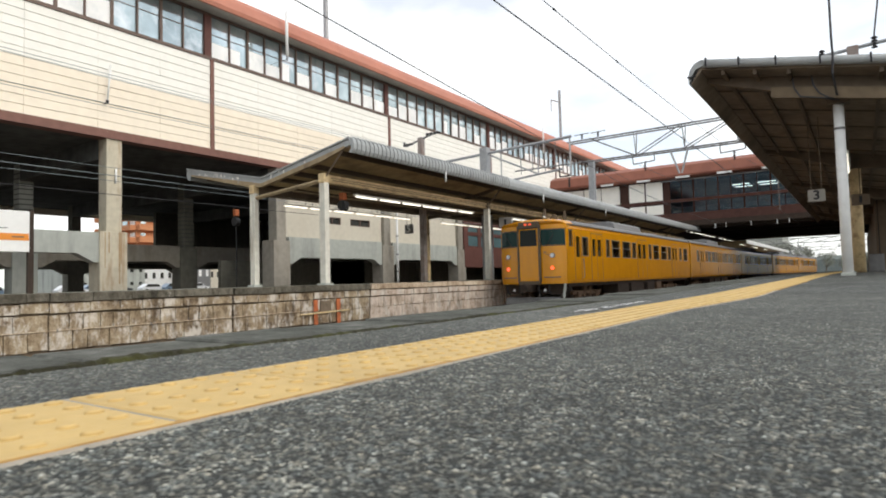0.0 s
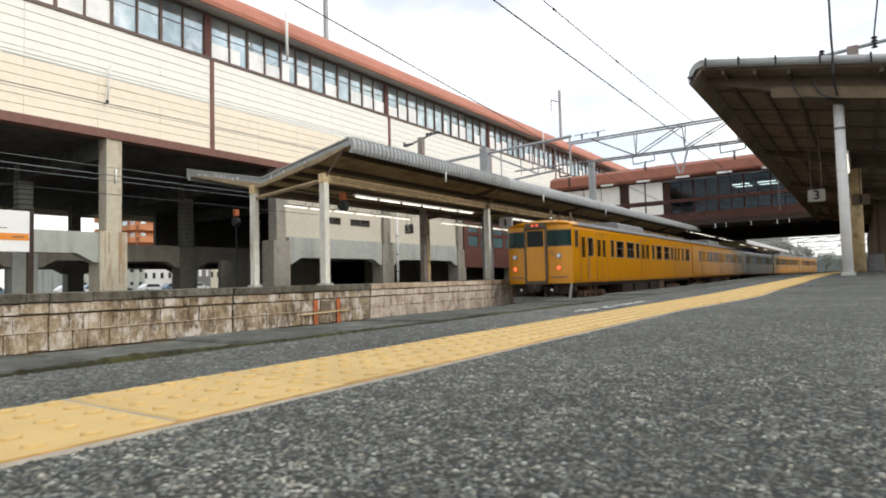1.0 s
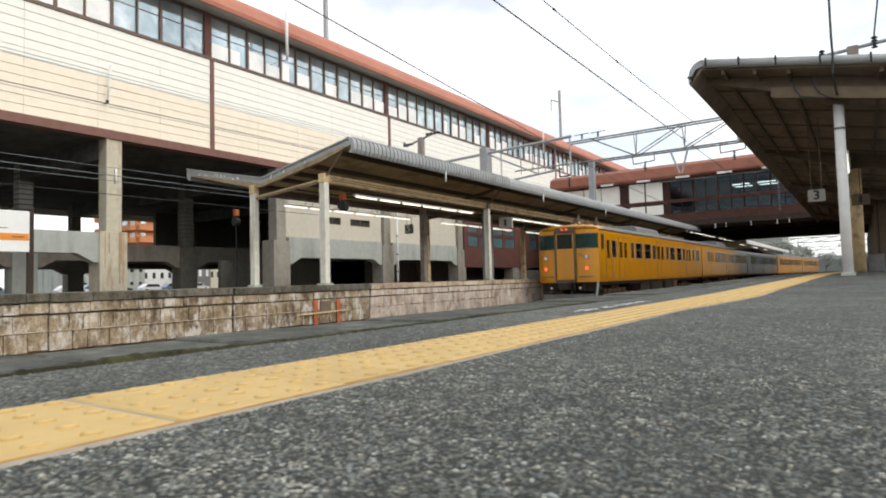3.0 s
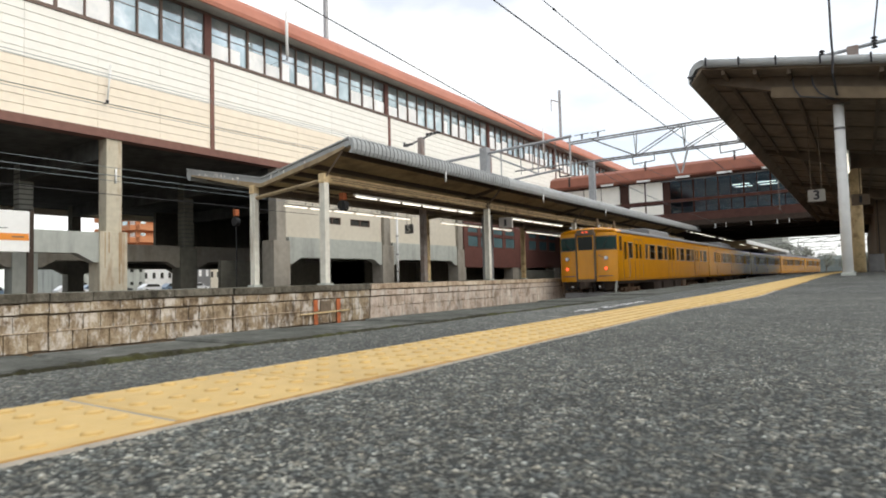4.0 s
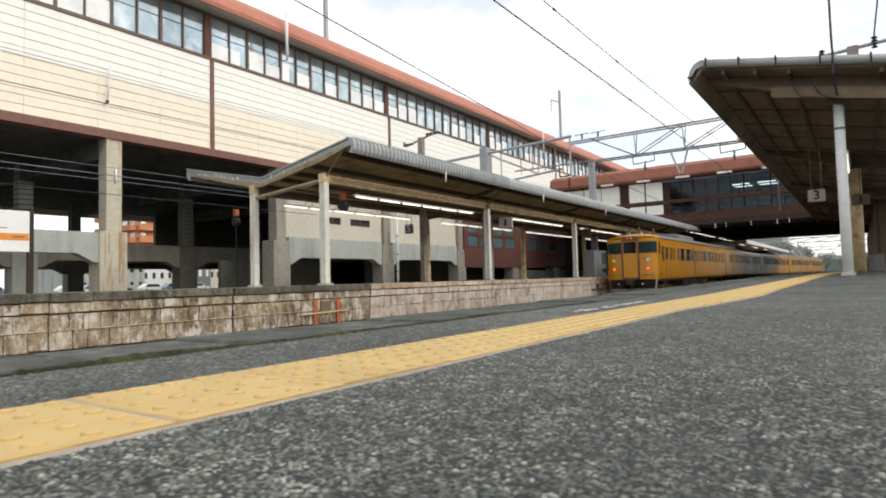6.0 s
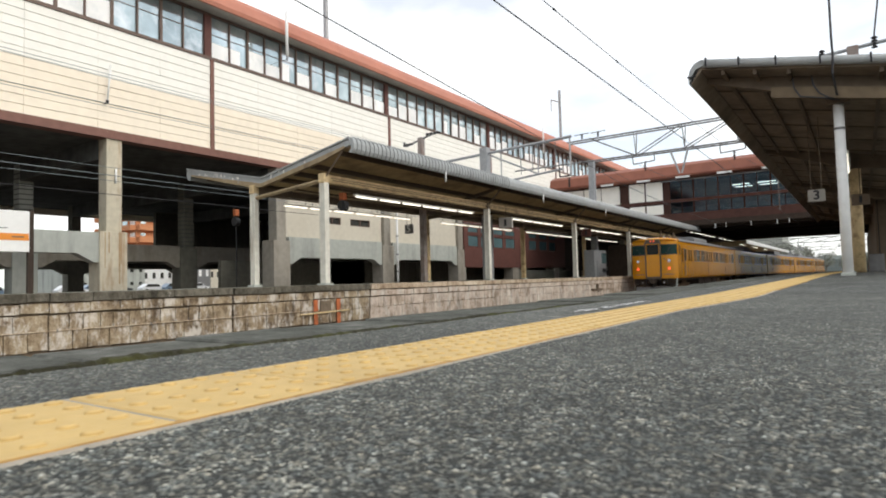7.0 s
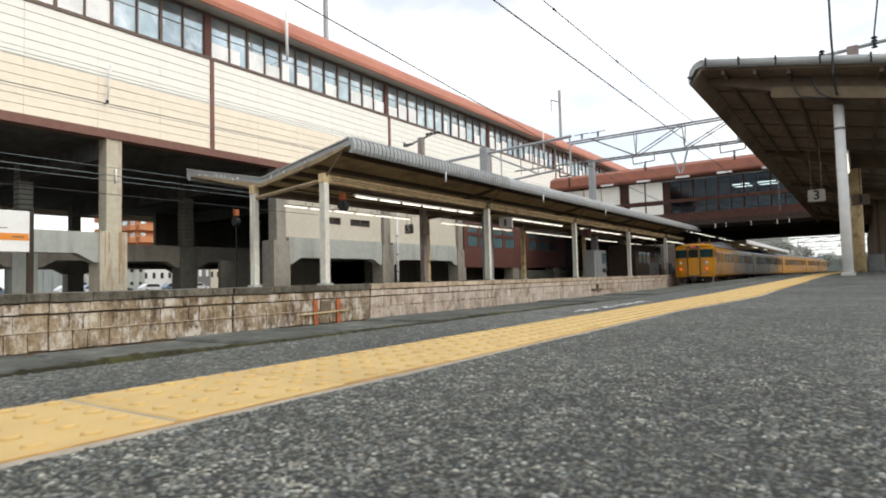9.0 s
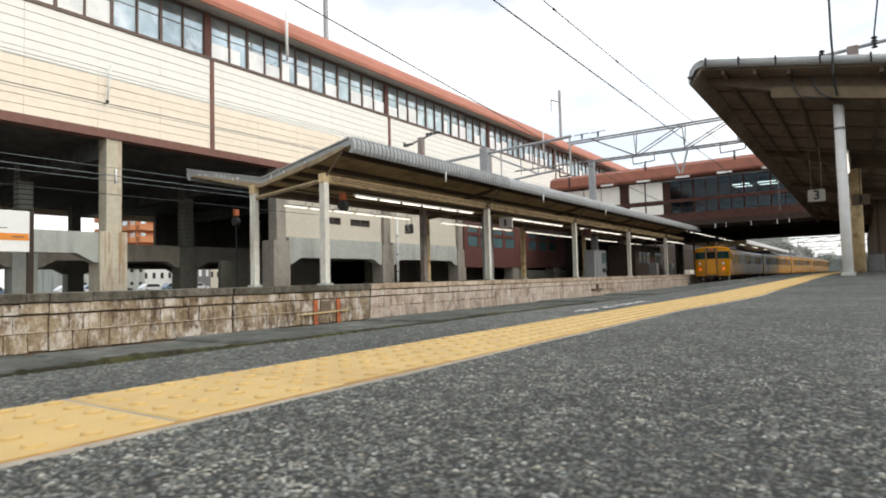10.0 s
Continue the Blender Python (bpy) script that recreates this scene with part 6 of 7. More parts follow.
for x, y, m, lb in ((-96, 42.5, CAR_WHITE, "white car"), (-97, 46.3, CAR_BLUE, "blue-grey car"), (-96, 49.2, CAR_DARK, "dark car"), (-97, 55.5, CAR_WHITE, "white car"),
                    (-96, 58.8, CAR_BLUE, "blue-grey car"), (-96, 62.9, CAR_WHITE, "white car"), (-96, 70.4, CAR_WHITE, "white car"), (-97, 76.5, CAR_DARK, "dark car"),
                    (-96, 82.0, CAR_RED, "dark red car"), (-97, 33.0, CAR_BLUE, "blue-grey car")):
    lb = lb + " " + OPEN_LOT
    parked_car(x, y, m, lb)


def far_building(name, label, x0, x1, y0, y1, z1, wall, floors, bays, glass, base=-0.61, balcony=None):
    b = thing(name, label, "building", (0, 0, base))
    bm = B()
    box(bm, x0, x1, y0, y1, 0, z1)
    part("wall", bm, wall, b)
    bm = B()
    box(bm, x0 - 0.2, x1 + 0.2, y0 - 0.2, y1 + 0.2, z1, z1 + 0.35)
    part("roof", bm, GALV, b)
    fh = z1 / floors
    for f in range(floors):
        for k in range(bays):
            w = (y1 - y0) / bays
            bm = B()
            box(bm, x1 - 0.05, x1 + 0.05, y0 + k * w + w * 0.32, y0 + k * w + w * 0.68, f * fh + fh * 0.55, f * fh + fh * 0.8)
            win = part("window", bm, glass, b)
            bm = B()
            box(bm, x1, x1 + 0.12, y0 + k * w + w * 0.16, y0 + k * w + w * 0.84, f * fh + fh * 0.46, f * fh + fh * 0.5)
            part("sill", bm, wall, win)
        if balcony:
            bm = B()
            box(bm, x1 + 0.1, x1 + 1.5, y0, y1, f * fh, f * fh + fh * 0.45)
            part("balcony", bm, balcony, b, "orange balcony front")
        if balcony:
            bm = B()
            box(bm, x0, x1, y0 - 1.5, y0 - 0.1, f * fh, f * fh + fh * 0.42)
            part("balcony", bm, balcony, b, "orange balcony front")
            for k in range(5):
                w = (x1 - x0) / 5
                bm = B()
                box(bm, x0 + k * w + w * 0.15, x0 + k * w + w * 0.8, y0 - 0.05, y0 + 0.05, f * fh + fh * 0.1, f * fh + fh * 0.85)
                part("window", bm, glass if k % 2 else WHITE_STEEL, b)
    return b


far_building("white_house", "low white building behind the car park", -132, -118, 52, 66, 5.1, PALE_CONCRETE, 2, 8, PANE_DARK)
far_building("white_house", "low white shed behind the car park", -132, -121, 67, 74, 4.9, WHITE_STEEL, 1, 4, PANE_DARK)
far_building("grey_house", "low building with a dull grey front behind the car park", -128, -116, 74.5, 79.5, 5.4, GALV_DARK, 1, 3, WHITE_STEEL)
far_building("cream_house", "low cream building behind the car park", -132, -118, 80.5, 88, 5.0, CREAM_WALL, 1, 5, PANE_DARK)
far_building("red_house", "dull red low building behind the car park", -132, -120, 89, 150, 6.5, RUST_RED_WALL, 2, 9, PANE)
far_building("apartment_block", "orange tiled apartment block with long balconies", -150, -134, 73.0, 110, 36, BRICK_ORANGE, 13, 12, PANE, balcony=BRICK_ORANGE)
bm = B()
box(bm, -260, -61.5, -60, 300, -1.42, -0.6)
setting("car_park", bm, ASPHALT, "grey asphalt car park behind the viaduct", "pavement")
bm = B()
box(bm, -57.6, -57.2, COLS[4] - 3.0, 150, 2.9, 7.6)
setting("undercroft_wall", bm, DARK_CONCRETE, "dark inner wall under the station", "wall")

# Leaf green paled and greyed: distance haze is in the colour.
LEAF = mat("dull_green_foliage", (0.15, 0.16, 0.13), rough=0.8, spread=0.4, grain=2, big=0.5, bump=0.3, piece=0.5)
BARK = mat("grey_brown_bark", (0.12, 0.09, 0.065), rough=0.9, spread=0.3, grain=8, bump=0.4)


def tree(x, y, h, seed):
    rng = random.Random(seed)
    t = thing("tree", "leafy tree beyond the platforms, its green greyed for haze", "tree", (x, y, -1.42), "trees beyond the station")
    bm = B()
    rod(bm, (0, 0, 0), (0, 0, h * 0.6), h * 0.03, 8, h * 0.012)
    tips = []
    for i in range(9):
        a = rng.uniform(0, 6.28)
        z = h * rng.uniform(0.3, 0.6)
        e = Vector((math.cos(a) * h * 0.28, math.sin(a) * h * 0.28, z + h * rng.uniform(0.12, 0.32)))
        rod(bm, (0, 0, z), e, h * 0.012, 5, h * 0.004)
        tips.append(e)
    tips.append(Vector((0, 0, h * 0.85)))
    part("trunk", bm, BARK, t)
    bm = B()
    for e in tips:
        for i in range(90):
            d = Vector((rng.gauss(0, 1), rng.gauss(0, 1), rng.gauss(0, 0.8))) * h * 0.085
            c = e + d
            s = h * rng.uniform(0.018, 0.035)
            u = Vector((rng.uniform(-1, 1), rng.uniform(-1, 1), rng.uniform(-1, 1))).normalized()
            w = u.orthogonal().normalized()
            vs = [bm.verts.new(c + u * s), bm.verts.new(c + w * s * 0.6), bm.verts.new(c - u * s), bm.verts.new(c - w * s * 0.6)]
            bm.faces.new(vs)
    tagged(part("crown", bm, LEAF, t), kind="stuff")


for i, (x, y, h) in enumerate(((-14, 225, 9), (-19, 232, 11), (-24, 238, 12), (-30, 240, 10), (-10, 250, 8), (-4, 262, 7), (2, 258, 8), (9, 270, 9), (-36, 250, 12), (16, 260, 10))):
    tree(x, y, h, i)
far_building("far_block", "grey far building beyond the bridge", -40, -22, 240, 262, 22, PALE_CONCRETE, 6, 5, PANE)
far_building("far_block", "pale far building beyond the bridge", -62, -44, 200, 225, 26, CREAM_WALL, 7, 6, PANE)
far_building("far_house", "low pale far building beside the line", 6, 18, 280, 300, 7, WHITE_STEEL, 2, 5, PANE)


def far_canopy():
    c = thing("platform_canopy", "far end of the grey platform canopy beyond the bridge", "canopy", (0, 0, 0), "platform canopies")
    bm = B()
    box(bm, -21.0, -12.78, 91.2, 150, 4.42, 4.5)
    part("lining", bm, CANOPY_UNDER, c, "brown lined underside")
    bm = B()
    box(bm, -21.1, -12.7, 91.15, 150.1, 4.505, 4.62)
    part("roof_sheet", bm, ROOF_SHEET, c, "pale grey roof sheet")
    bm = B()
    prism(bm, [(-12.74, 4.1), (-12.66, 4.08), (-12.6, 4.3), (-12.62, 4.6), (-12.74, 4.64)], 91.15, 150.1)
    part("fascia", bm, WHITE_STEEL, c, "deep pale fascia along the track")
    for k in range(5):
        bm = B()
        rod(bm, (-16.9, 97 + k * 12, OTOP - 0.05), (-16.9, 97 + k * 12, 4.43), 0.14, 8)
        part("post", bm, CREAM_STEEL, c)


far_canopy()


def far_woods():
    """A low wooded rise that closes the view down the line."""
    # Haze is put into this pale grey-green base.
    m = mat("hazy_far_woods", (0.2, 0.23, 0.22), rough=1, spread=0.3, grain=0.12, big=0.02, bump=0)
    rng = random.Random(21)
    bm = B()
    rows = []
    x = -260.0
    while x < 300:
        hgt = 9 + 5 * noise.noise((x * 0.012, 0, 0)) + 2.5 * noise.noise((x * 0.09, 3, 0)) + rng.uniform(0, 0.9)
        rows.append([bm.verts.new(p) for p in ((x, 420, -1.45), (x, 421, hgt * 0.75), (x, 426, hgt), (x, 445, -1.45))])
        x += rng.uniform(0.8, 1.8)
    for a, b in zip(rows, rows[1:]):
        for k in range(3):
            bm.faces.new((a[k], a[k + 1], b[k + 1], b[k]))
    ob = tagged(link("far_woods", bm, m), "low woods far beyond the tracks, haze in their colour", "woods", "", "stuff")


far_woods()


# ---- train ----
SIDE_GLASS = [(2.0, 2.57), (4.86, 5.24), (5.62, 6.67), (7.17, 8.31), (8.68, 9.24), (11.57, 12.01), (12.45, 13.48), (14.08, 15.2), (15.59, 16.12), (18.35, 18.8), (19.4, 20.34)]
DOORS = [(2.96, 4.34), (9.5, 11.15), (16.4, 17.85)]
HALF, LONG = 1.45, 21.1


def pane_box(name, parent, x, y0, y1, z0, z1, side, material, frame_mat, label=""):
    """A window in the car's side: recessed pane and a thin frame."""
    bm = B()
    box(bm, *sorted((x - side * 0.022, x - side * 0.01)), y0, y1, z0, z1)
    w = part(name, bm, material, parent, label)
    w.visible_shadow = False
    bm = B()
    t = 0.035
    e = x + side * 0.022
    lo, hi = min(x, e), max(x, e)
    box(bm, lo, hi, y0 - t, y0, z0 - t, z1 + t)
    box(bm, lo, hi, y1, y1 + t, z0 - t, z1 + t)
    box(bm, lo, hi, y0, y1, z0 - t, z0)
    box(bm, lo, hi, y0, y1, z1, z1 + t)
    if y1 - y0 > 0.9:
        box(bm, lo, hi, y0, y1, (z0 + z1) / 2 + 0.02, (z0 + z1) / 2 + 0.055)
    part("frame", bm, frame_mat, w)
    return w


FRAME_ALU = mat("dull_aluminium", (0.30, 0.28, 0.24), rough=0.4, metal=0.6, spread=0.1, grain=10)
TRAIN_GLASS = clear_glass("train_window_glass", (0.72, 0.72, 0.68))
DOOR_DARK = glass_mat("dark_cab_glass", (0.012, 0.014, 0.012), rough=0.06, spec=0.12)
CAR_LINING = mat("dull_green_grey_car_lining", (0.3, 0.3, 0.25), rough=0.7, spread=0.1, grain=3)
CAR_CEILING = mat("cream_car_ceiling", (0.6, 0.58, 0.5), rough=0.7, spread=0.06, grain=3)
CAR_FLOOR = mat("dark_car_floor", (0.1, 0.085, 0.07), rough=0.7, spread=0.15, grain=4)
SEAT_BLUE = mat("worn_blue_seat_cloth", (0.05, 0.07, 0.13), rough=0.9, spread=0.2, grain=20)
UNDER_BROWN = mat("rusty_brown_underfloor", (0.12, 0.075, 0.045), rough=0.9, spread=0.3, grain=5, bump=0.3)
TEAL_WIND = glass_mat("green_windscreen", (0.006, 0.03, 0.026), rough=0.08, spec=0.15)


def pierced(bm, x0, x1, y0, y1, z0, z1, holes):
    """A wall across x0 to x1 with openings (ya, yb, za, zb), none above another."""
    at = y0
    for ya, yb, za, zb in sorted(holes):
        box(bm, x0, x1, at, ya, z0, z1)
        box(bm, x0, x1, ya, yb, z0, za)
        box(bm, x0, x1, ya, yb, zb, z1)
        at = yb
    box(bm, x0, x1, at, y1, z0, z1)


def train_car(cab):
    t = thing("train_car", "deep yellow electric train car with grey roof and dark windows" if not cab else "yellow train end car with corridor door and lit red tail lamps", "train", group="cars of the train")
    y0, y1 = 0.0, LONG
    start = y0 + (0.30 if cab else 0)
    holes = [(a, b, 2.14, 2.88) for a, b in SIDE_GLASS]
    door_holes = []
    for a, b in DOORS:
        m = (a + b) / 2
        door_holes += [(a + 0.16, m - 0.12, 2.12, 2.86), (m + 0.12, b - 0.16, 2.12, 2.86)]
    crew = [(0.62, 0.88, 2.5, 3.12), (1.3, 1.7, 2.05, 2.9)] if cab else []
    bm = B()
    prism(bm, [(-HALF + 0.04, 1.0), (HALF - 0.04, 1.0), (HALF, 1.12), (-HALF, 1.12)], start, y1)
    prism(bm, [(-HALF, 3.2), (HALF, 3.2), (HALF - 0.03, 3.36), (-HALF + 0.03, 3.36)], start, y1)
    for side in (-1, 1):
        pierced(bm, *sorted((side * HALF, side * (HALF - 0.05))), start, y1, 1.12, 3.2, holes + door_holes + crew)
    for q in (start, y1 - 0.06):
        box(bm, -HALF + 0.05, HALF - 0.05, q, q + 0.06, 1.12, 3.2)
    part("body", bm, TRAIN_YELLOW, t, "glossy deep yellow body side")
    for side in (-1, 1):
        bm = B()
        pierced(bm, *sorted((side * (HALF - 0.053), side * (HALF - 0.065))), start + 0.07, y1 - 0.07, 1.15, 3.16, holes + door_holes + crew)
        part("inner_lining", bm, CAR_LINING, t, "dull lining inside the car")
        for a, b in ((4.5, 9.35), (11.3, 16.25)):
            bm = B()
            prism(bm, [(side * 1.38, 1.5), (side * 0.85, 1.5), (side * 0.85, 1.58), (side * 1.25, 1.6), (side * 1.3, 2.06), (side * 1.38, 2.06)], a, b)
            part("bench_seat", bm, SEAT_BLUE, t, "worn blue bench seat")
    bm = B()
    box(bm, -1.38, 1.38, start + 0.07, y1 - 0.07, 1.123, 1.145)
    part("car_floor", bm, CAR_FLOOR, t)
    bm = B()
    box(bm, -1.38, 1.38, start + 0.07, y1 - 0.07, 3.165, 3.195)
    part("car_ceiling", bm, CAR_CEILING, t, "cream ceiling inside the car")
    if cab:
        bm = B()
        box(bm, -1.38, 1.38, 1.88, 1.93, 1.15, 3.16)
        part("cab_bulkhead", bm, CAR_LINING, t)
    roof = []
    for i in range(13):
        a = math.pi * i / 12
        roof.append(((HALF - 0.03) * math.cos(a), 3.362 + 0.32 * math.sin(a) ** 0.8))
    bm = B()
    prism(bm, roof, y0 + (1.1 if cab else 0.02), y1 - 0.02)
    part("roof", bm, TRAIN_ROOF, t, "grey dusty roof")
    for side in (-1, 1):
        bm = B()
        box(bm, *sorted((side * (HALF - 0.01), side * (HALF + 0.03))), y0 + 0.4, y1, 3.33, 3.37)
        part("gutter", bm, TRAIN_GREY, t)
        for a, b in SIDE_GLASS:
            pane_box("window", t, side * HALF, a, b, 2.14, 2.88, side, TRAIN_GLASS, FRAME_ALU, "dark side window")
        for a, b in DOORS:
            bm = B()
            pierced(bm, *sorted((side * (HALF + 0.001), side * (HALF + 0.008))), a + 0.02, b - 0.02, 1.12, 3.08, [h for h in door_holes if a < h[0] < b])
            d = part("door", bm, TRAIN_YELLOW, t, "yellow double passenger door")
            bm = B()
            for q in (a, (a + b) / 2 - 0.012, b - 0.024):
                box(bm, *sorted((side * HALF, side * (HALF + 0.012))), q, q + 0.024, 1.1, 3.1)
            box(bm, *sorted((side * HALF, side * (HALF + 0.012))), a, b, 3.085, 3.11)
            part("seam", bm, TRAIN_GREY, d)
            m = (a + b) / 2
            for q0, q1 in ((a + 0.16, m - 0.12), (m + 0.12, b - 0.16)):
                bm = B()
                box(bm, *sorted((side * (HALF - 0.03), side * (HALF - 0.02))), q0, q1, 2.12, 2.86)
                part("door_glass", bm, TRAIN_GLASS, d).visible_shadow = False
    if cab:
        for x, y, r, hh in ((0.3, 0.9, 0.06, 0.4), (0.66, 1.0, 0.09, 0.16), (1.0, 1.3, 0.05, 0.3)):
            bm = B()
            rod(bm, (x, y, 3.6), (x, y, 3.68 + hh), r, 8)
            rod(bm, (x, y, 3.6), (x, y, 3.68 + hh * 0.4), r * 1.8, 8)
            part("roof_aerial", bm, TRAIN_GREY, t, "stubby grey roof aerial")
    # roof units
    for y, w, lg, hh in (((7.6, 0.95, 4.4, 0.36), (15.5, 0.5, 1.6, 0.18)) if cab else ((8.3, 0.95, 4.4, 0.36), (3.5, 0.5, 1.6, 0.18), (17.0, 0.5, 1.6, 0.18))):
        bm = B()
        prism(bm, [(-w, 3.6), (w, 3.6), (w * 0.95, 3.6 + hh * 0.75), (w * 0.7, 3.62 + hh), (-w * 0.7, 3.62 + hh), (-w * 0.95, 3.6 + hh * 0.75)], y, y + lg)
        part("air_conditioner", bm, TRAIN_ROOF, t, "grey rounded roof unit", bevel=0.05)
    # underframe
    bm = B()
    box(bm, -1.3, 1.3, 0.5, y1 - 0.4, 0.86, 1.0)
    part("underframe", bm, TRAIN_UNDER, t)
    for y, lg, z in ((6.8, 1.6, 0.42), (8.8, 2.2, 0.36), (11.6, 1.4, 0.45), (13.4, 1.0, 0.4)):
        for side in (-1, 1):
            bm = B()
            box(bm, *sorted((side * 0.5, side * 1.3)), y, y + lg, z, 0.87)
            part("equipment_box", bm, UNDER_BROWN if (y + side) % 1 < 0.5 else TRAIN_UNDER, t, "dark underfloor equipment box", bevel=0.03)
    for yb in (3.4, 17.4):
        bm = B()
        for side in (-1, 1):
            box(bm, *sorted((side * 0.92, side * 1.05)), yb - 1.6, yb + 1.6, 0.5, 0.66)
            for q in (-1.05, 1.05):
                box(bm, *sorted((side * 0.9, side * 1.12)), yb + q - 0.17, yb + q + 0.17, 0.3, 0.62)
            rod(bm, (side * 0.98, yb - 0.35, 0.4), (side * 0.98, yb - 0.35, 0.86), 0.12, 8)
            rod(bm, (side * 0.98, yb + 0.35, 0.4), (side * 0.98, yb + 0.35, 0.86), 0.12, 8)
        box(bm, -0.95, 0.95, yb - 0.25, yb + 0.25, 0.45, 0.87)
        part("bogie_frame", bm, UNDER_BROWN, t, "brown-grey bogie frame")
        for q in (-1.05, 1.05):
            bm = B()
            rod(bm, (-0.75, 0, 0), (0.75, 0, 0), 0.08, 8)
            for side in (-1, 1):
                rod(bm, (side * 0.53, 0, 0), (side * 0.66, 0, 0), 0.42, 20)
                box(bm, *sorted((side * 0.66, side * 0.68)), -0.3, 0.3, -0.04, 0.04)
            ws = part("wheelset", bm, STEEL, t, "steel wheels on an axle")
            ws.location = (0, yb + q, 0.43)
    if not cab:
        bm = B()
        box(bm, -0.55, 0.55, -0.14, 0.02, 1.1, 3.3)
        part("gangway_bellows", bm, TRAIN_GREY, t, "dark bellows between cars")
        return t
    # end face: a gently rounded front over the width
    def at(x):
        u = abs(x) / HALF
        return 0.02 + 0.30 * max(0.0, (u - 0.55) / 0.45) ** 2.2
    def face_panel(name, xa, xb, z0, z1, proud, material, parent, label="", depth=0.05, seg=8):
        bm = B()
        cols = []
        for i in range(seg + 1):
            x = xa + (xb - xa) * i / seg
            y = at(x) - proud
            cols.append([bm.verts.new(p) for p in ((x, y, z0), (x, y, z1), (x, y + depth, z1), (x, y + depth, z0))])
        for a, b in zip(cols, cols[1:]):
            for k in range(4):
                bm.faces.new((a[k], b[k], b[(k + 1) % 4], a[(k + 1) % 4]))
        bm.faces.new(cols[0][::-1])
        bm.faces.new(cols[-1])
        bmesh.ops.recalc_face_normals(bm, faces=bm.faces)
        return part(name, bm, material, parent, label)
    face_panel("end_face", -HALF + 0.005, HALF - 0.005, 1.004, 3.356, 0.0, TRAIN_YELLOW, t, "yellow rounded end face", 0.3, 24)
    # domed end of the roof
    bm = B()
    rings = []
    for j in range(6):
        v = j / 5
        yy = 0.02 + 1.1 * v
        scale = math.sqrt(1 - (1 - v) ** 2 * 0.8)
        ring = []
        for i in range(13):
            a = math.pi * i / 12
            x = (HALF - 0.03) * math.cos(a)
            ring.append(bm.verts.new((x, max(yy, at(x)), 3.355 + 0.33 * math.sin(a) ** 0.8 * scale)))
        rings.append(ring)
    for a, b in zip(rings, rings[1:]):
        for k in range(12):
            bm.faces.new((a[k], a[k + 1], b[k + 1], b[k]))
    bm.faces.new(rings[0])
    bmesh.ops.recalc_face_normals(bm, faces=bm.faces)
    part("roof_end", bm, TRAIN_YELLOW, t, "yellow domed roof end", smooth=True)
    for s in (-1, 1):
        face_panel("windscreen", s * 0.5, s * 1.42, 2.54, 3.14, 0.012, TEAL_WIND, t, "green-tinted windscreen")
        face_panel("windscreen_rim", s * 0.47, s * 1.44, 2.5, 2.535, 0.02, TRAIN_GREY, t)
        face_panel("windscreen_rim", s * 0.47, s * 1.44, 3.145, 3.18, 0.02, TRAIN_GREY, t)
        bm = B()
        bar(bm, (s * 0.75, -0.02, 2.5), (s * 1.05, 0.0, 2.95), 0.02)
        part("wiper", bm, BLACK, t)
        for z, m, nm, lb, r in ((2.12, FRAME_ALU, "headlamp", "unlit round headlamp", 0.075), (1.62, TAIL, "tail_lamp", "lit red tail lamp", 0.068)):
            x = s * 0.98
            bm = B()
            rod(bm, (x, at(x) - 0.06, z), (x, at(x) + 0.06, z), r + 0.02, 16)
            rim = part(nm, bm, TRAIN_YELLOW if nm == "tail_lamp" else FRAME_ALU, t, lb)
            bm = B()
            rod(bm, (x, at(x) - 0.075, z), (x, at(x) - 0.055, z), r, 16)
            part("lens", bm, m if nm == "tail_lamp" else WHITE_PAINT, rim)
        bm = B()
        box(bm, *sorted((s * 0.43, s * 0.49)), -0.12, 0.1, 1.08, 3.36)
        part("gangway_post", bm, TRAIN_GREY, t, "dark edge of the corridor door")
        face_panel("step", s * 0.62, s * 1.25, 1.24, 1.28, 0.05, TRAIN_GREY, t)
        bm = B()
        rod(bm, (s * 0.72, -0.05, 3.68), (s * 0.72, -0.05, 3.62), 0.05, 8)
        part("roof_fitting", bm, WHITE_PAINT, t)
        # skirts, jumper hoses, footstep
        bm = B()
        box(bm, *sorted((s * 0.55, s * 1.35)), 0.35, 0.45, 0.6, 0.98)
        part("skirt", bm, TRAIN_UNDER, t)
        bm = B()
        bar(bm, (s * 1.36, 0.3, 1.0), (s * 1.28, 0.22, 0.25), 0.08)
        part("footstep", bm, PALE_CONCRETE if s > 0 else UNDER_BROWN, t, "pale footstep bar")
    bm = B()
    box(bm, -0.42, 0.42, -0.09, 0.1, 1.12, 3.2)
    d = part("corridor_door", bm, TRAIN_YELLOW, t, "yellow corridor door", bevel=0.012)
    bm = B()
    box(bm, -0.37, 0.37, -0.1, -0.088, 2.52, 3.17)
    part("door_glass", bm, DOOR_DARK, d)
    bm = B()
    for x, z, w, h in ((0.62, 2.2, 0.03, 0.1), (0.68, 2.24, 0.08, 0.025), (0.68, 2.17, 0.08, 0.025), (0.78, 2.12, 0.025, 0.09)):
        box(bm, x, x + w, at(x) - 0.012, at(x) + 0.02, z, z + h)
    part("emblem", bm, TRAIN_GREY, t, "small dark mark on the end face")
    bm = B()
    box(bm, -0.42, 0.42, -0.13, 0.1, 3.24, 3.5)
    dest = part("destination_box", bm, TRAIN_GREY, t, "dark box with lit red lettering", bevel=0.02)
    bm = B()
    for x in (-0.14, 0.06):
        box(bm, x, x + 0.1, -0.145, -0.13, 3.35, 3.43)
    part("lettering", bm, DEST, dest)
    bm = B()
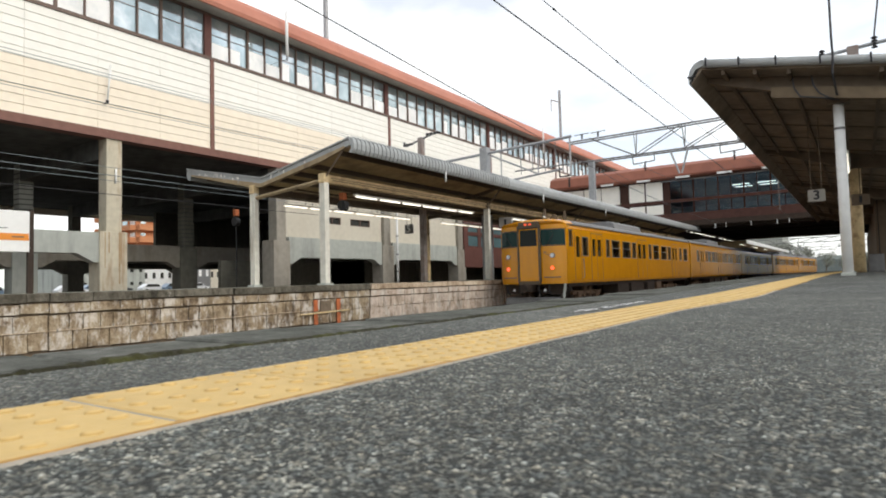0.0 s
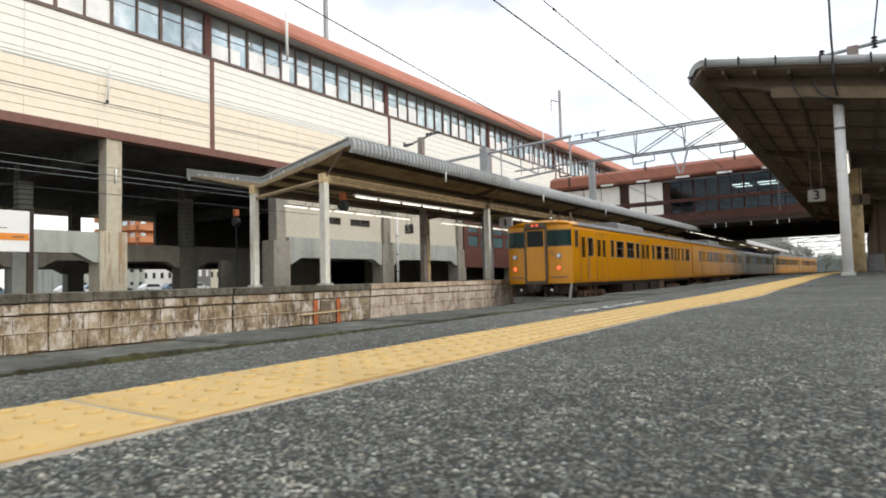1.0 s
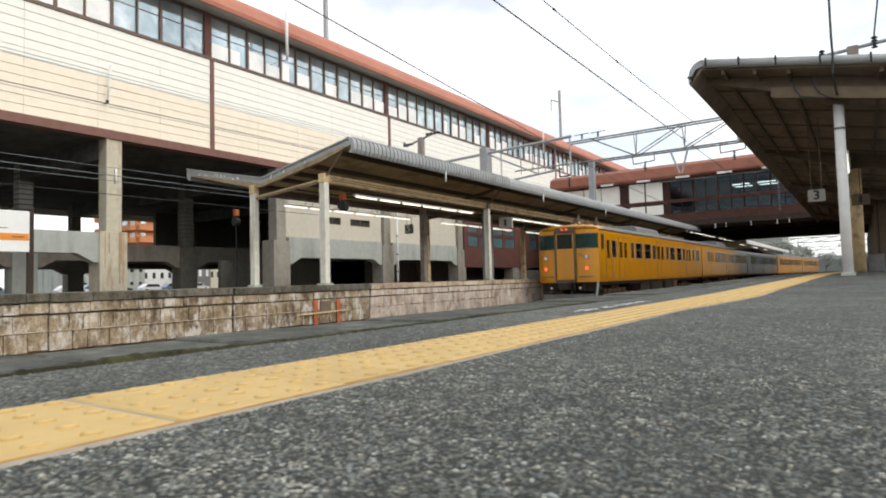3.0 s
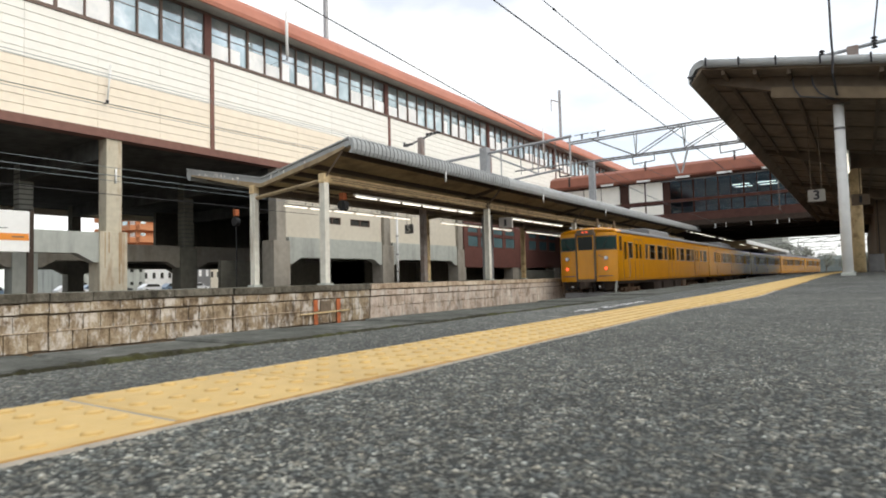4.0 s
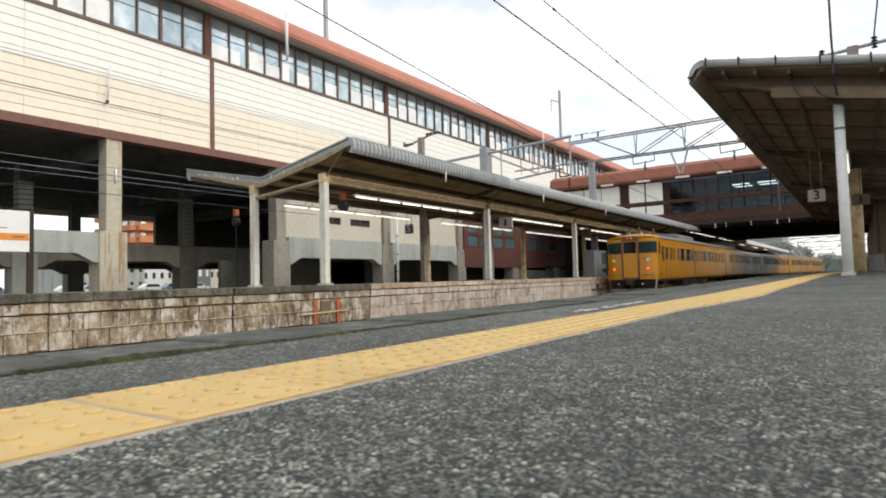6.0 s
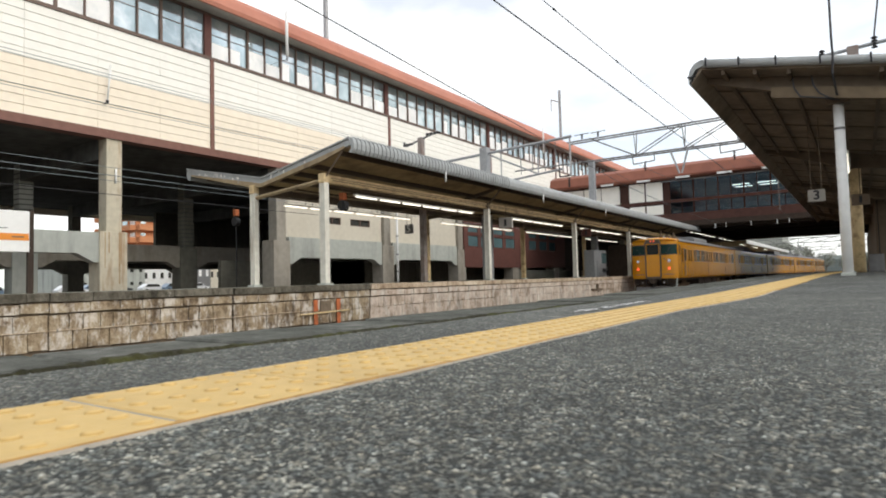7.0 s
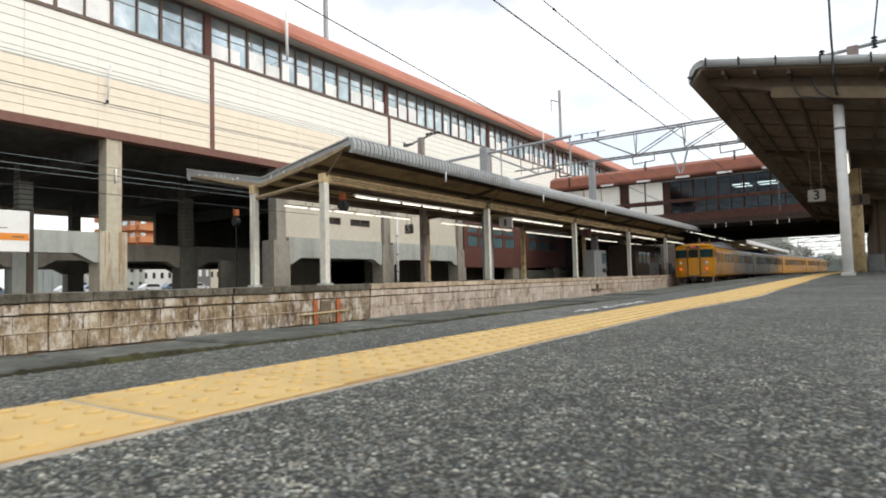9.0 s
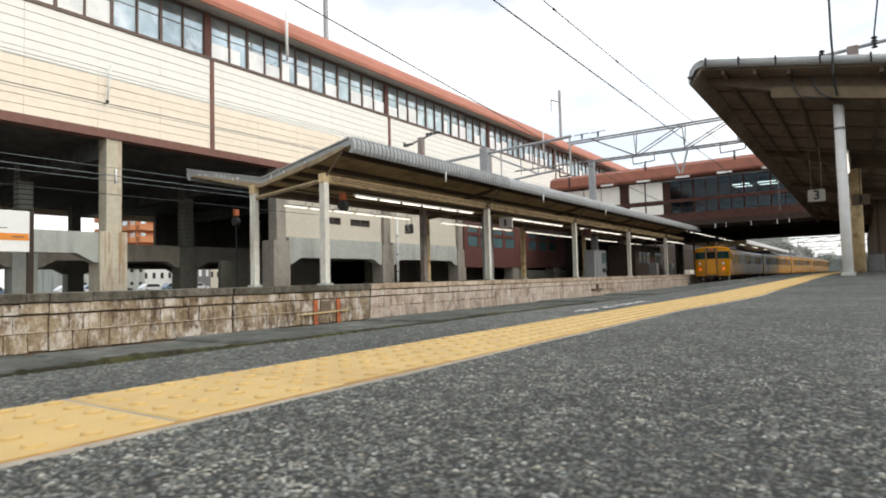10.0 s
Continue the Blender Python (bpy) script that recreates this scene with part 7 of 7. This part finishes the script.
    box(bm, -0.45, 0.45, -0.16, 0.2, 0.98, 1.12)
    part("gangway_plate", bm, TRAIN_GREY, t)
    bm = B()
    box(bm, -0.16, 0.16, -0.55, 0.3, 0.7, 0.98)
    rod(bm, (0, -0.6, 0.84), (0, -0.3, 0.84), 0.17, 10)
    part("coupler", bm, TRAIN_UNDER, t, "dark knuckle coupler", bevel=0.02)
    bm = B()
    prism(bm, [(0.1, 0.2), (0.22, 0.16), (0.22, 0.46), (0.16, 0.46)], -1.2, 1.2, "x")
    part("snow_plough", bm, GALV_DARK, t, "dull grey plough plate under the end")
    for x in (-1.05, -0.5, 0.35, 0.8):
        bm = B()
        rod(bm, (x, 0.02, 0.98), (x + 0.03, -0.05, 0.72), 0.025, 6)
        rod(bm, (x + 0.03, -0.05, 0.72), (x + 0.1, 0.05, 0.55), 0.025, 6)
        part("air_hose", bm, BLACK, t, "dark hanging air hose")
    for x in (-0.75, 0.62):
        bm = B()
        rod(bm, (x, 0.0, 0.75), (x, 0.06, 0.75), 0.05, 8)
        part("hose_cock", bm, WHITE_PAINT, t)
    # cab doors on the sides
    for side in (-1, 1):
        pane_box("cab_window", t, side * HALF, 0.62, 0.88, 2.5, 3.12, side, TRAIN_GLASS, TRAIN_GREY, "narrow cab window")
        bm = B()
        pierced(bm, *sorted((side * (HALF + 0.001), side * (HALF + 0.008))), 1.16, 1.84, 1.15, 3.0, crew[1:])
        cd = part("cab_door", bm, TRAIN_YELLOW, t, "yellow crew door")
        bm = B()
        for q in (1.14, 1.83):
            box(bm, *sorted((side * HALF, side * (HALF + 0.012))), q, q + 0.022, 1.12, 3.02)
        part("seam", bm, TRAIN_GREY, cd)
        bm = B()
        box(bm, *sorted((side * (HALF - 0.03), side * (HALF - 0.02))), 1.3, 1.7, 2.05, 2.9)
        part("door_glass", bm, TRAIN_GLASS, cd).visible_shadow = False
        bm = B()
        rod(bm, (side * (HALF + 0.06), 1.95, 1.2), (side * (HALF + 0.06), 1.95, 2.0), 0.015, 6)
        bar(bm, (side * HALF, 1.95, 1.22), (side * (HALF + 0.06), 1.95, 1.22), 0.02)
        bar(bm, (side * HALF, 1.95, 1.98), (side * (HALF + 0.06), 1.95, 1.98), 0.02)
        part("handrail", bm, FRAME_ALU, cd)
    return t


# ---- moving ----
END_CAR = train_car(True)
MID_CAR = train_car(False)
CARS = [END_CAR, MID_CAR] + [copy_thing(MID_CAR, pose(0, 0, 0)) for _ in range(3)]
PITCH = 21.4
TAIL_ROWS = [(0, 22.05), (0.5, 22.3), (1, 22.67), (1.5, 23.2), (2, 23.88), (2.5, 24.72), (3.25, 26.25), (4, 28.14), (4.5, 29.62), (5, 31.28), (5.5, 33.09),
             (6.25, 36.15), (7, 39.67), (7.5, 42.23), (8, 44.97), (8.5, 47.92), (9, 51.08), (9.5, 54.47), (10, 58.08)]


def rolled(t):
    """How far the wheels have rolled at t seconds."""
    for (a, p), (b, q) in zip(TAIL_ROWS, TAIL_ROWS[1:]):
        if t <= b:
            return p + (q - p) * (t - a) / (b - a) - TAIL_ROWS[0][1]
    return TAIL_ROWS[-1][1] - TAIL_ROWS[0][1]


def motions():
    for i, car in enumerate(CARS):
        rows = []
        for t, y in TAIL_ROWS:
            s = y + i * PITCH
            x0, x1 = lane(s), lane(s + 19.5)
            rows.append((t, pose(x0, s, RAIL_Z, 0, 0, -math.degrees(math.atan2(x1 - x0, 19.5)))))
        walk(car, rows)
    times = [k / 15 for k in range(151)]
    for car in CARS[:2]:
        for ws in [o for o in car.children if o.name.startswith("wheelset")]:
            walk(ws, [(t, Matrix.Translation(ws.location) @ pose(0, 0, 0, -math.degrees(rolled(t) / 0.42), 0, 0)) for t in times])


stone_wall()
coping_slabs()
stone_fields()
pebbles()
tactile_strip()
motions()
